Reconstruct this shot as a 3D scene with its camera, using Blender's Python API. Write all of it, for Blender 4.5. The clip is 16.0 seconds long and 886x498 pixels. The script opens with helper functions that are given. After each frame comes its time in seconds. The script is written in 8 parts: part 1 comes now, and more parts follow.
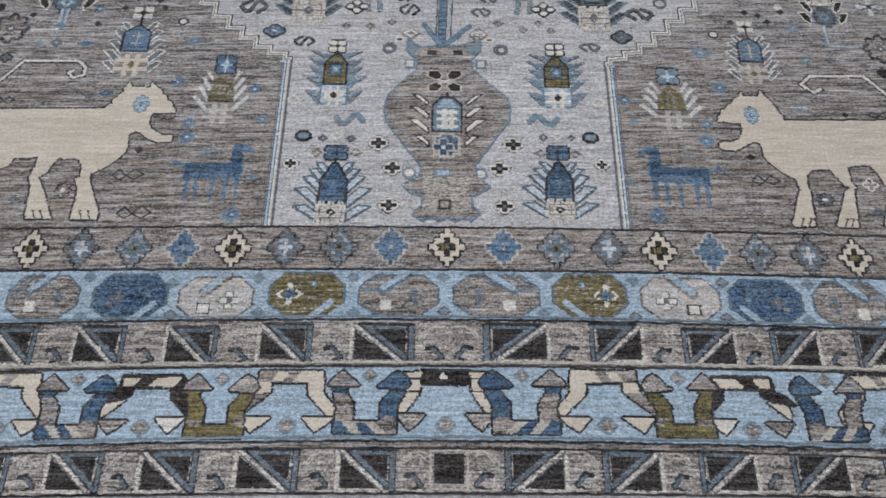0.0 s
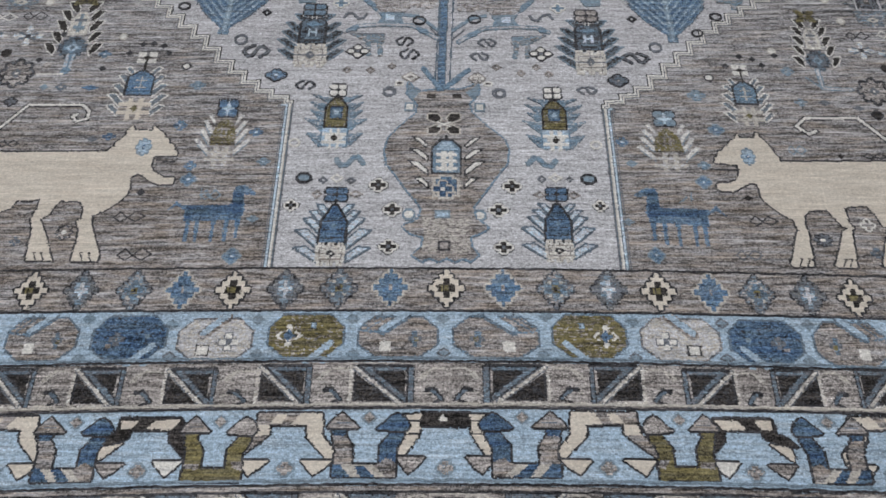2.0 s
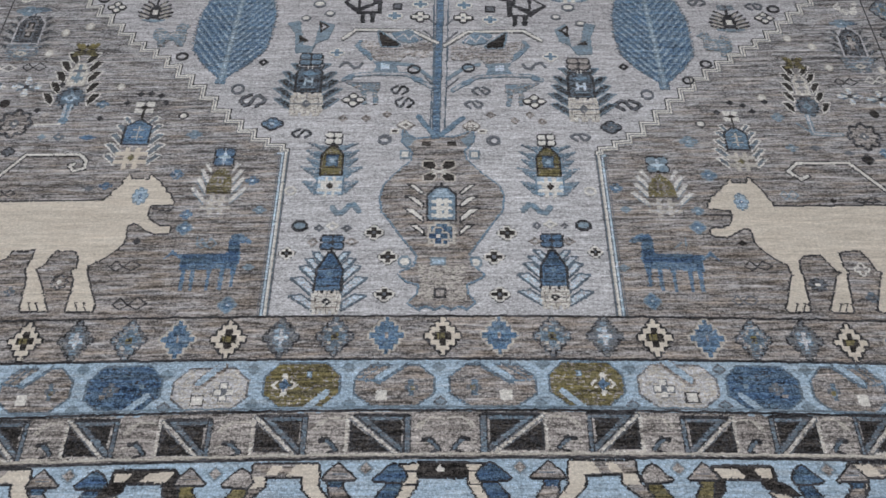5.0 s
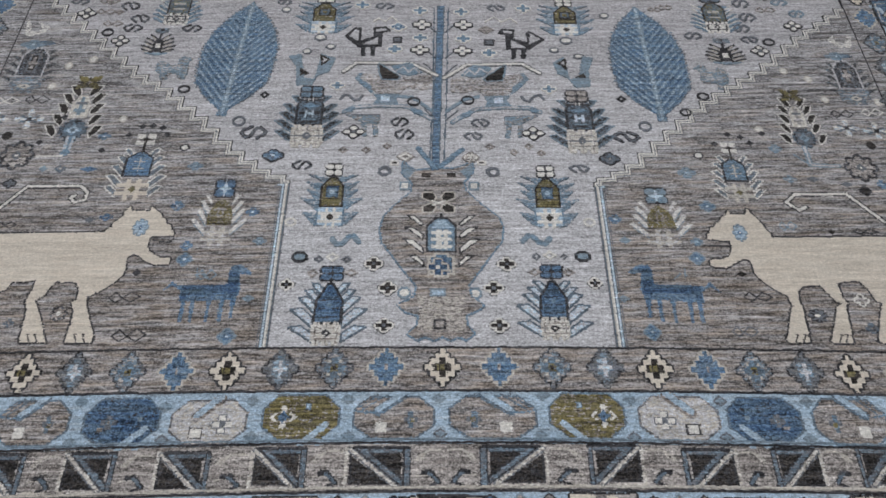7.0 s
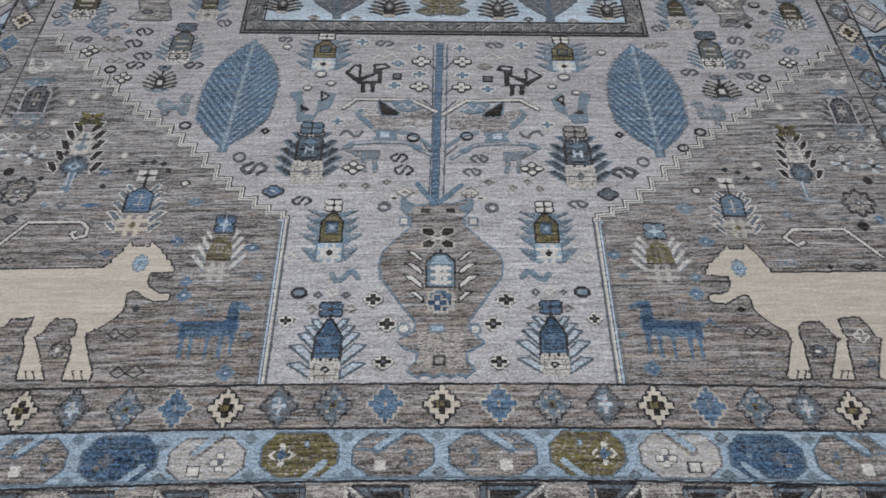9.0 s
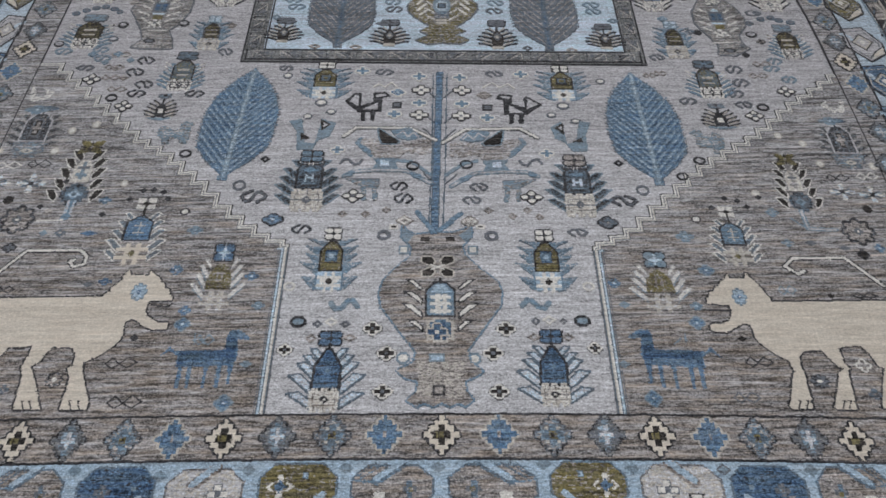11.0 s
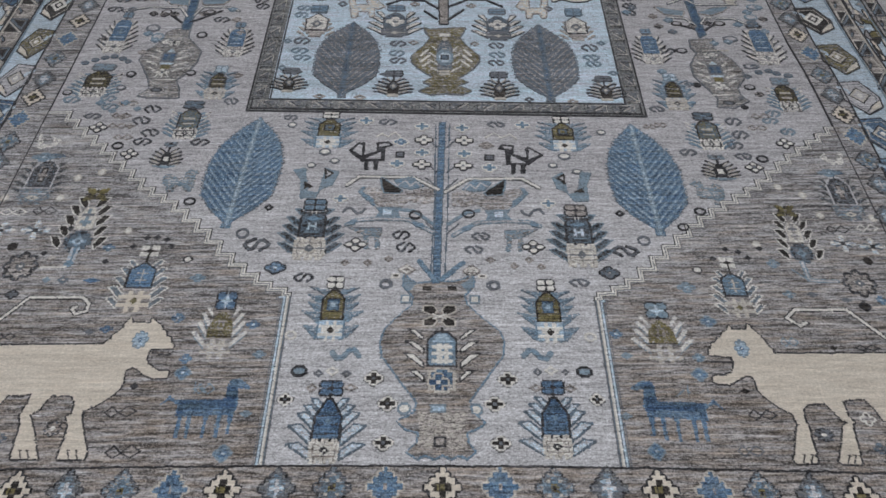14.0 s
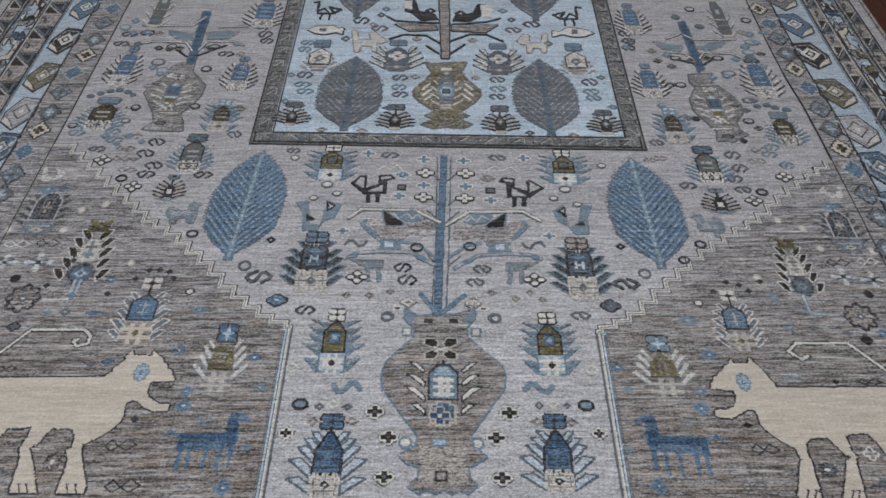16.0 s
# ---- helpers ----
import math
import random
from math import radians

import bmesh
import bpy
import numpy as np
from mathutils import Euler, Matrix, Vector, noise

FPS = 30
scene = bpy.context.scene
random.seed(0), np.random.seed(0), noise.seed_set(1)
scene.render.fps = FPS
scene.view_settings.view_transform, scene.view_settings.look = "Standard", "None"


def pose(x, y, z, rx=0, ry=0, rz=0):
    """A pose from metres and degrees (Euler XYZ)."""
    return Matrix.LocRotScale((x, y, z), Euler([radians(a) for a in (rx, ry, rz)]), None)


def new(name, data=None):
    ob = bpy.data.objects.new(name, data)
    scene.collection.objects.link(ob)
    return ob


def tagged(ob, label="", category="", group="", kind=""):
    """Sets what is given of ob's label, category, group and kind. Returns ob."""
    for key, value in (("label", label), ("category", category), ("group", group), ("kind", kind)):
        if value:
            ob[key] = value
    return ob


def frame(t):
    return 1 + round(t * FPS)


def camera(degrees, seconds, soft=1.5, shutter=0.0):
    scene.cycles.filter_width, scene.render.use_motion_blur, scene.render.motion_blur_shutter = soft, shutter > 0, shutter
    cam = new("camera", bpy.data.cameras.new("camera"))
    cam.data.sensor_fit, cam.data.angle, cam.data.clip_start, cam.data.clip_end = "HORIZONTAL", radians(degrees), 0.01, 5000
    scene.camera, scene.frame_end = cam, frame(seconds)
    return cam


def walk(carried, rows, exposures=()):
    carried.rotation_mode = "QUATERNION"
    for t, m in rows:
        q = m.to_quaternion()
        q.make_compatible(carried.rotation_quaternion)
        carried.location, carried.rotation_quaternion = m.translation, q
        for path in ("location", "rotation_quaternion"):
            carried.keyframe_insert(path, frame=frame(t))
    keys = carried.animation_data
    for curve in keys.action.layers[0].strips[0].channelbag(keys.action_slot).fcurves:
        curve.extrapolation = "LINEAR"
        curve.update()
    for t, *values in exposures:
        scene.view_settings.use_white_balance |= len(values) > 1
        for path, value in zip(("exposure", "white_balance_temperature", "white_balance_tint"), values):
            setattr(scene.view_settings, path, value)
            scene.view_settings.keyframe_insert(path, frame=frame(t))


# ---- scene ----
cam = camera(57.0, 16.0, soft=1.62)
# seconds, eye x y z, turn rx ry rz: the camera tilts up slowly on its stand
ROWS = [
    (0, 0.0283, -0.7590, 1.3936, 27.335, 1.064, 0.569),
    (0.5, 0.0265, -0.7599, 1.3935, 28.193, 0.934, 0.577),
    (1, 0.0295, -0.7638, 1.3933, 28.935, 1.046, 0.599),
    (1.5, 0.0315, -0.7633, 1.3960, 29.608, 1.217, 0.386),
    (2, 0.0304, -0.7608, 1.3970, 30.218, 1.156, 0.480),
    (2.5, 0.0309, -0.7588, 1.3980, 30.707, 1.152, 0.455),
    (3, 0.0303, -0.7561, 1.3987, 31.154, 1.056, 0.435),
    (3.5, 0.0306, -0.7558, 1.3991, 31.643, 1.124, 0.274),
    (4, 0.0307, -0.7535, 1.4021, 32.079, 1.159, 0.098),
    (6.5, 0.0320, -0.7469, 1.4086, 34.526, 1.098, -0.039),
    (7, 0.0306, -0.7479, 1.4103, 35.067, 1.120, -0.069),
    (7.5, 0.0300, -0.7483, 1.4127, 35.675, 1.227, -0.234),
    (8, 0.0297, -0.7468, 1.4146, 36.246, 1.199, -0.193),
    (8.5, 0.0301, -0.7426, 1.4162, 36.724, 1.188, -0.203),
    (9, 0.0311, -0.7409, 1.4182, 37.223, 1.139, -0.152),
    (11.5, 0.0304, -0.7297, 1.4229, 39.339, 1.089, -0.157),
    (12, 0.0309, -0.7285, 1.4255, 39.763, 1.077, -0.081),
    (12.5, 0.0299, -0.7283, 1.4278, 40.233, 1.018, 0.020),
    (13, 0.0276, -0.7297, 1.4290, 40.818, 0.915, 0.151),
    (13.5, 0.0282, -0.7283, 1.4310, 41.446, 0.928, 0.158),
    (14, 0.0281, -0.7255, 1.4330, 42.014, 0.911, 0.137),
    (14.5, 0.0282, -0.7231, 1.4342, 42.530, 0.877, 0.174),
    (15, 0.0279, -0.7251, 1.4364, 43.066, 0.882, 0.226),
    (15.5, 0.0282, -0.7249, 1.4390, 43.582, 0.868, 0.292),
    (16, 0.0270, -0.7252, 1.4419, 44.121, 0.905, 0.234),
]
walk(cam, [(t, pose(x, y, z, rx, ry, rz)) for t, x, y, z, rx, ry, rz in ROWS], ((0.0, 0.07), (8.0, 0.0), (16.0, -0.07)))

# ---- light: a closed showroom with added area lamps, none of them seen ----
world = bpy.data.worlds.new("room_world")
world.use_nodes = True
world.node_tree.nodes["Background"].inputs[0].default_value = (0.02, 0.02, 0.02, 1)
world.node_tree.nodes["Background"].inputs[1].default_value = 0.2
scene.world = world
ROOM = (-4.5, 4.5, -4.0, 6.5, 3.2)
LAMP_POWER = 21.9
for lx, ly in ((-2.2, -1.8), (0.0, -1.8), (2.2, -1.8), (-2.2, 1.0), (0.0, 1.0), (2.2, 1.0), (-2.2, 3.8), (0.0, 3.8), (2.2, 3.8)):
    data = bpy.data.lights.new("added_area_light", "AREA")
    data.shape, data.size, data.size_y = "RECTANGLE", 1.15, 0.55
    # strongest near and at the centre, weakest far and right, to grade the rug's brightness
    data.energy, data.color = LAMP_POWER * (1.25 if ly < 0 else 1.0 if ly < 3 else 0.45) * (0.48 if lx > 1 else 0.76 if lx < -1 else 1.28), (0.95, 0.972, 1.0)
    lamp = new("added_area_light", data)
    lamp.matrix_world = pose(lx, ly, ROOM[4] - 0.075)


# ---- materials ----
def srgb(r, g, b):
    return [((c / 255 + 0.055) / 1.055) ** 2.4 if c > 10 else c / 255 / 12.92 for c in (r, g, b)]


def wool(name, rgb, streak=0.22, speck=0.22, abrash=0.10, second=None, lots=None):
    """Knotted wool pile: rows of knots across, each row dyed a little differently, fine fibres, pale dashes and painted
    glints.
    """
    mat = bpy.data.materials.new(name)
    mat.use_nodes = True
    nt = mat.node_tree
    n, link = nt.nodes, nt.links.new
    bsdf = n["Principled BSDF"]
    bsdf.inputs["Roughness"].default_value = 0.92
    bsdf.inputs["Specular IOR Level"].default_value = 0.12
    bsdf.inputs["Sheen Weight"].default_value = 0.08
    co = n.new("ShaderNodeTexCoord")

    def field(scale, detail, rough=0.6):
        m = n.new("ShaderNodeMapping")
        m.inputs["Scale"].default_value = scale
        link(co.outputs["Object"], m.inputs["Vector"])
        t = n.new("ShaderNodeTexNoise")
        t.inputs["Scale"].default_value = 1.0
        t.inputs["Detail"].default_value = detail
        t.inputs["Roughness"].default_value = rough
        link(m.outputs["Vector"], t.inputs["Vector"])
        return t.outputs["Fac"]

    def maths(op, *values):
        m = n.new("ShaderNodeMath")
        m.operation = op
        for k, v in enumerate(values):
            if hasattr(v, "links"):
                link(v, m.inputs[k])
            else:
                m.inputs[k].default_value = v
        return m.outputs[0]

    rows_ = field((30.0, 190.0, 30.0), 3.0, 0.70)
    knots_ = field((150.0, 230.0, 150.0), 2.0, 0.7)
    broad_ = field((0.9, 14.0, 2.0), 2.0)
    weft_ = field((2.4, 250.0, 2.4), 1.0)
    dark_rows = maths("MULTIPLY", maths("MAXIMUM", maths("SUBTRACT", weft_, 0.60), 0.0), -streak * 4.6)
    band_ = field((6.5, 125.0, 6.5), 2.0, 0.5)
    dash_ = field((9.0, 230.0, 9.0), 1.0)
    light_rows = maths("MULTIPLY", maths("MAXIMUM", maths("SUBTRACT", dash_, 0.60), 0.0), streak * 8.6)
    a = maths("ADD", maths("MULTIPLY", maths("SUBTRACT", rows_, 0.5), streak * 4.6), maths("ADD", maths("MULTIPLY", maths("SUBTRACT", band_, 0.5), streak * 2.6), maths("ADD", dark_rows, light_rows)))
    b = maths("MULTIPLY", maths("SUBTRACT", knots_, 0.5), speck * 5.5)
    c = maths("MULTIPLY", maths("SUBTRACT", broad_, 0.5), abrash * 5.0)
    warp_ = maths("MULTIPLY", maths("SUBTRACT", field((420.0, 9.0, 420.0), 0.0), 0.5), speck * 0.55)
    nub_ = field((430.0, 330.0, 430.0), 1.0)
    # highlights on the fibres, put into the colour as small pale flecks
    glint = maths("MULTIPLY", maths("MAXIMUM", maths("SUBTRACT", nub_, 0.58), 0.0), speck * 7.5)
    d = maths("ADD", maths("ADD", maths("MULTIPLY", maths("SUBTRACT", nub_, 0.5), speck * 2.5), glint), maths("ADD", b, c))
    gain = maths("MAXIMUM", maths("ADD", maths("ADD", a, maths("ADD", d, warp_)), 1.0), 0.25)
    mul = n.new("ShaderNodeVectorMath")
    mul.operation = "SCALE"
    tone = n.new("ShaderNodeMix")
    tone.data_type = "RGBA"
    tone.inputs[6].default_value = (*rgb, 1)
    tone.inputs[7].default_value = (*(second or [c * 0.6 + 0.4 * sum(rgb) / 3 for c in rgb]), 1)
    share = maths("MULTIPLY_ADD", maths("SUBTRACT", field((11.0, 95.0, 11.0), 3.0, 0.7), 0.5), 3.2, 0.4)
    if lots:  # the yarn turns between a cool and a warm grey along the rug, as one dye lot gives way to the next
        split = n.new("ShaderNodeSeparateXYZ")
        link(co.outputs["Object"], split.inputs[0])
        lot = n.new("ShaderNodeMapRange")
        lot.inputs["From Min"].default_value, lot.inputs["From Max"].default_value = lots[:2]
        lot.inputs["To Min"].default_value, lot.inputs["To Max"].default_value = lots[2:]
        link(split.outputs["Y"], lot.inputs["Value"])
        share = maths("ADD", share, lot.outputs["Result"])
    link(share, tone.inputs[0])
    link(tone.outputs[2], mul.inputs[0])
    link(gain, mul.inputs["Scale"])
    link(mul.outputs["Vector"], bsdf.inputs["Base Color"])
    bump = n.new("ShaderNodeBump")
    bump.inputs["Strength"].default_value = 0.8
    bump.inputs["Distance"].default_value = 0.003
    link(maths("ADD", rows_, maths("MULTIPLY", knots_, 0.6)), bump.inputs["Height"])
    link(bump.outputs["Normal"], bsdf.inputs["Normal"])
    return mat


def plain(name, rgb, rough=0.8, bump_scale=60.0, vary=0.06):
    mat = bpy.data.materials.new(name)
    mat.use_nodes = True
    nt = mat.node_tree
    n, link = nt.nodes, nt.links.new
    bsdf = n["Principled BSDF"]
    bsdf.inputs["Roughness"].default_value = rough
    co = n.new("ShaderNodeTexCoord")
    t = n.new("ShaderNodeTexNoise")
    t.inputs["Scale"].default_value = bump_scale
    t.inputs["Detail"].default_value = 4.0
    link(co.outputs["Object"], t.inputs["Vector"])
    ramp = n.new("ShaderNodeValToRGB")
    ramp.color_ramp.elements[0].color = (*[c * (1 - vary) for c in rgb], 1)
    ramp.color_ramp.elements[1].color = (*[min(1, c * (1 + vary)) for c in rgb], 1)
    link(t.outputs["Fac"], ramp.inputs["Fac"])
    link(ramp.outputs["Color"], bsdf.inputs["Base Color"])
    bump = n.new("ShaderNodeBump")
    bump.inputs["Strength"].default_value = 0.15
    bump.inputs["Distance"].default_value = 0.002
    link(t.outputs["Fac"], bump.inputs["Height"])
    link(bump.outputs["Normal"], bsdf.inputs["Normal"])
    return mat


def wood(name, rgb, rough=0.35):
    """Red-brown varnished boards with grain along y."""
    mat = bpy.data.materials.new(name)
    mat.use_nodes = True
    nt = mat.node_tree
    n, link = nt.nodes, nt.links.new
    bsdf = n["Principled BSDF"]
    bsdf.inputs["Roughness"].default_value = rough
    co, info = n.new("ShaderNodeTexCoord"), n.new("ShaderNodeObjectInfo")
    m = n.new("ShaderNodeMapping")
    m.inputs["Scale"].default_value = (40.0, 2.0, 40.0)
    link(co.outputs["Object"], m.inputs["Vector"])
    off = n.new("ShaderNodeVectorMath")
    off.operation = "ADD"
    link(m.outputs["Vector"], off.inputs[0])
    link(info.outputs["Random"], off.inputs[1])
    t = n.new("ShaderNodeTexNoise")
    t.inputs["Scale"].default_value = 1.0
    t.inputs["Detail"].default_value = 6.0
    link(off.outputs["Vector"], t.inputs["Vector"])
    ramp = n.new("ShaderNodeValToRGB")
    ramp.color_ramp.elements[0].position, ramp.color_ramp.elements[1].position = 0.3, 0.75
    ramp.color_ramp.elements[0].color = (*[c * 0.55 for c in rgb], 1)
    ramp.color_ramp.elements[1].color = (*[c * 1.3 for c in rgb], 1)
    link(t.outputs["Fac"], ramp.inputs["Fac"])
    link(ramp.outputs["Color"], bsdf.inputs["Base Color"])
    return mat


TAUPE = wool("wool_taupe", srgb(146, 145, 148), 0.80, 0.50, 0.20, srgb(131, 122, 115), (0.15, 0.75, 0.20, -0.30))
PALE = wool("wool_pale_grey", srgb(187, 187, 191), 0.27, 0.32, 0.08, srgb(169, 167, 171), (0.30, 1.0, -0.3, 0.45))
SKY = wool("wool_light_blue", srgb(157, 177, 195), 0.24, 0.32, 0.08, srgb(176, 188, 199), (0.30, 1.0, -0.3, 0.45))
ICE = wool("wool_ice_blue", srgb(178, 198, 211), 0.24, 0.34, 0.14, srgb(188, 193, 207))
BLUE = wool("wool_mid_blue", srgb(84, 112, 142), 0.44, 0.56, 0.12)
STEEL = wool("wool_steel_blue", srgb(120, 139, 154), 0.24, 0.30, 0.08)
NAVY = wool("wool_navy", srgb(62, 84, 114), 0.56, 0.62, 0.14, srgb(88, 106, 120))
OLIVE = wool("wool_olive", srgb(116, 108, 74), 0.52, 0.46, 0.14, srgb(98, 94, 78))
DARK = wool("wool_dark_brown", srgb(43, 41, 41), 0.75, 0.95, 0.14, srgb(70, 66, 64))
LINE = wool("wool_charcoal_outline", srgb(46, 46, 49), 0.5, 0.7, 0.06, srgb(76, 76, 80))
GREY = wool("wool_stone_grey", srgb(160, 155, 153), 0.66, 0.62, 0.14, srgb(118, 112, 109))
IVORY = wool("wool_ivory", srgb(208, 200, 189), 0.12, 0.14, 0.08, srgb(197, 187, 175))
CREAM = wool("wool_cream_white", srgb(211, 208, 203), 0.16, 0.22, 0.05)
SLATE = wool("wool_slate", srgb(104, 108, 116), 0.28, 0.38, 0.08)
LEAFB = wool("wool_leaf_blue", srgb(106, 131, 152), 0.28, 0.42, 0.10)
BEIGE = wool("wool_beige", srgb(182, 176, 168), 0.24, 0.28, 0.08)
SLATEBLUE = wool("wool_slate_blue", srgb(94, 108, 122), 0.26, 0.36, 0.08)
FRAME = wool("wool_frame_grey", srgb(126, 127, 128), 0.5, 0.6, 0.12, srgb(100, 101, 102))
YARN = {"m": FRAME, "h": BEIGE, "q": SLATEBLUE, "t": TAUPE, "p": PALE, "k": SKY, "i": ICE, "b": BLUE, "s": STEEL, "n": NAVY, "o": OLIVE, "d": DARK, "l": LINE,
        "g": GREY, "v": IVORY, "w": CREAM, "a": SLATE, "f": LEAFB}
CODES = list(YARN)
KNOT = 0.0021  # one knot of the pile


# ---- helpers for meshes ----
def link_mesh(name, verts, faces, mats, slots, parent=None, label=""):
    me = bpy.data.meshes.new(name)
    me.from_pydata(verts, [], faces)
    for m in mats:
        me.materials.append(m)
    if len(mats) > 1:
        me.polygons.foreach_set("material_index", slots)
    me.update()
    ob = new(name, me)
    if parent is not None:
        ob.parent = parent
    if label:
        tagged(ob, label)
    return ob


def box_mesh(name, x0, x1, y0, y1, z0, z1, mat, parent=None, label="", bevel=0.0):
    bm = bmesh.new()
    bmesh.ops.create_cube(bm, size=1.0)
    for v in bm.verts:
        v.co = Vector((x0 + (v.co.x + 0.5) * (x1 - x0), y0 + (v.co.y + 0.5) * (y1 - y0), z0 + (v.co.z + 0.5) * (z1 - z0)))
    if bevel:
        bmesh.ops.bevel(bm, geom=bm.edges[:], offset=bevel, segments=2, affect="EDGES")
    me = bpy.data.meshes.new(name)
    bm.to_mesh(me)
    bm.free()
    me.materials.append(mat)
    ob = new(name, me)
    if parent is not None:
        ob.parent = parent
    if label:
        tagged(ob, label)
    return ob


# ---- the room ----
x0, x1, y0, y1, zc = ROOM
wall_paint = plain("wall_paint", (0.72, 0.71, 0.69), 0.85, 40.0, 0.03)
ceiling_paint = plain("ceiling_paint", (0.8, 0.8, 0.79), 0.9, 50.0, 0.02)
floor_wood = wood("floor_wood", srgb(82, 45, 32))
joint_dark = plain("floor_joint", (0.02, 0.012, 0.01), 0.9)
floor = box_mesh("floor", x0, x1, y0, y1, -0.12, -0.006, joint_dark)
for j in range(75):
    for part_y in range(3):
        ya = y0 + 3.5 * part_y + (0.9 if j % 2 else 0.0) * (part_y > 0)
        yb = y0 + 3.5 * (part_y + 1) + (0.9 if j % 2 else 0.0) * (part_y < 2)
        if j == 0 and part_y == 0:
            board_mesh = {}
        key = round(yb - ya, 3)
        if key not in board_mesh:
            first = box_mesh("floor_board", 0, 0.1185, 0, key - 0.0015, -0.02, 0, floor_wood, floor, bevel=0.0012)
            board_mesh[key] = first.data
            ob = first
        else:
            ob = new("floor_board", board_mesh[key])
            ob.parent = floor
        ob.location = (x0 + j * 0.12, ya, 0)
tagged(floor, "red-brown varnished wooden board floor under the rug", "floor", kind="structure")
for nm, b in (("wall_south", (x0 - 0.15, x1 + 0.15, y0 - 0.15, y0)), ("wall_north", (x0 - 0.15, x1 + 0.15, y1, y1 + 0.15)),
              ("wall_west", (x0 - 0.15, x0, y0, y1)), ("wall_east", (x1, x1 + 0.15, y0, y1))):
    tagged(box_mesh(nm, *b, -0.12, zc, wall_paint), "plain off-white painted wall of the showroom", "wall", kind="structure")
tagged(box_mesh("ceiling", x0 - 0.15, x1 + 0.15, y0 - 0.15, y1 + 0.15, zc, zc + 0.15, ceiling_paint), "plain white painted ceiling", "ceiling", kind="structure")

# ---- the rug: body, field and borders ----
RL = [-1.101, -1.212, -1.314, -1.388, -1.462, -1.525, -1.570]  # long border edges, from the field outward
RR = [1.031, 1.109, 1.223, 1.271, 1.331, 1.379, 1.419]
LOW = [(-0.0164, -0.0109, 0.0019), (-0.0156, -0.0093, -0.0893), (-0.0230, -0.0056, -0.1927), (-0.0190, 0.0009, -0.2809),
       (-0.0238, 0.0012, -0.4148), (-0.0118, 0.0047, -0.5015), (-0.0118, 0.0047, -0.5500)]  # end border edges, gently bowed
HIGH = [3.20, 3.29, 3.395, 3.48, 3.61, 3.70, 3.75]
Z = 0.012


def low(k, x):
    a, b, c = LOW[k]
    return (a * x + b) * x + c


def sheet(name, xs, bottom, top, z, mat, parent, label="", deep=0.004):
    """A woven area between two curves over xs, with its own edge."""
    v, f = [], []
    m = len(xs)
    for zz in (z, z - deep):
        v += [(x, bottom(x), zz) for x in xs] + [(x, top(x), zz) for x in xs]
    for k in range(m - 1):
        f.append((k, k + 1, m + k + 1, m + k))
        f.append((2 * m + k, 2 * m + k + 1, k + 1, k))
        f.append((m + k, m + k + 1, 3 * m + k + 1, 3 * m + k))
    f += [(0, m, 3 * m, 2 * m), (m - 1, 3 * m - 1, 4 * m - 1, 2 * m - 1)]
    return link_mesh(name, v, f, [mat], [], parent, label)


def bow(y):
    """The right-hand borders swing out a little towards the near end."""
    s = min(max((1.45 - y) / 0.3, 0.0), 1.0)
    return 0.015 * s * s * (3 - 2 * s)


def side_sheet(name, xa, xb, ya, yb, z, mat, parent, deep=0.004):
    """A long band between two bowed edges."""
    v, f, m = [], [], 24
    for zz in (z, z - deep):
        for j in range(m):
            y = ya + (yb - ya) * j / (m - 1)
            v += [(xa + bow(y), y, zz), (xb + bow(y), y, zz)]
    for j in range(m - 1):
        p, q = 2 * j, 2 * m + 2 * j
        f += [(p, p + 1, p + 3, p + 2), (p, p + 2, q + 2, q), (p + 1, q + 1, q + 3, p + 3)]
    f += [(0, 2 * m, 2 * m + 1, 1), (2 * m - 2, 2 * m - 1, 4 * m - 1, 4 * m - 2)]
    return link_mesh(name, v, f, [mat], [], parent)


def spread(a, b, m):
    return [a + (b - a) * k / (m - 1) for k in range(m)]


rug = tagged(new("rug"), "large hand-knotted wool rug, grey, blue and ivory, on boards", "rug")
body_x = spread(RL[6], RR[6] + 0.008, 41)
sheet("rug_body", body_x, lambda x: low(6, x), lambda x: HIGH[6], Z - 0.004, PALE, rug, "pale grey woven selvedge and foundation", 0.008)
field_part = sheet("field", spread(RL[0], RR[0], 41), lambda x: low(0, x), lambda x: HIGH[0], Z, PALE, rug, "pale grey field with stepped outline")
BAND = [("star_border", TAUPE), ("bean_border", SKY), ("triangle_border", GREY), ("bird_border", SKY), ("triangle_border", GREY)]
end_bands, right_bands, left_bands = [], [], []
for k, (nm, mat) in enumerate(BAND):
    end_bands.append(sheet(nm, spread(RL[k + 1], RR[k + 1], 41), lambda x: low(k + 1, x), lambda x: low(k, x), Z, mat, rug))
    sheet(nm, spread(RL[k + 1], RR[k + 1], 3), lambda x: HIGH[k], lambda x: HIGH[k + 1], Z, mat, rug)
    left_bands.append(sheet(nm, spread(RL[k + 1], RL[k], 3), lambda x: low(k, x), lambda x: HIGH[k], Z, mat, rug))
    right_bands.append(side_sheet(nm, RR[k], RR[k + 1], low(k, RR[k]), HIGH[k], Z, mat, rug))


# ---- knotted motifs: shapes are rounded to whole knots and linked as one mesh a motif ----
LIFT = [0]


def slope(x, y):
    """How far the rows of knots climb per metre across: the loom has pulled them slightly askew."""
    return -0.011 - 0.033 * max(y, 0.0) - 0.034 * x * max(0.0, 1.0 - max(y, 0.0) / 0.8)


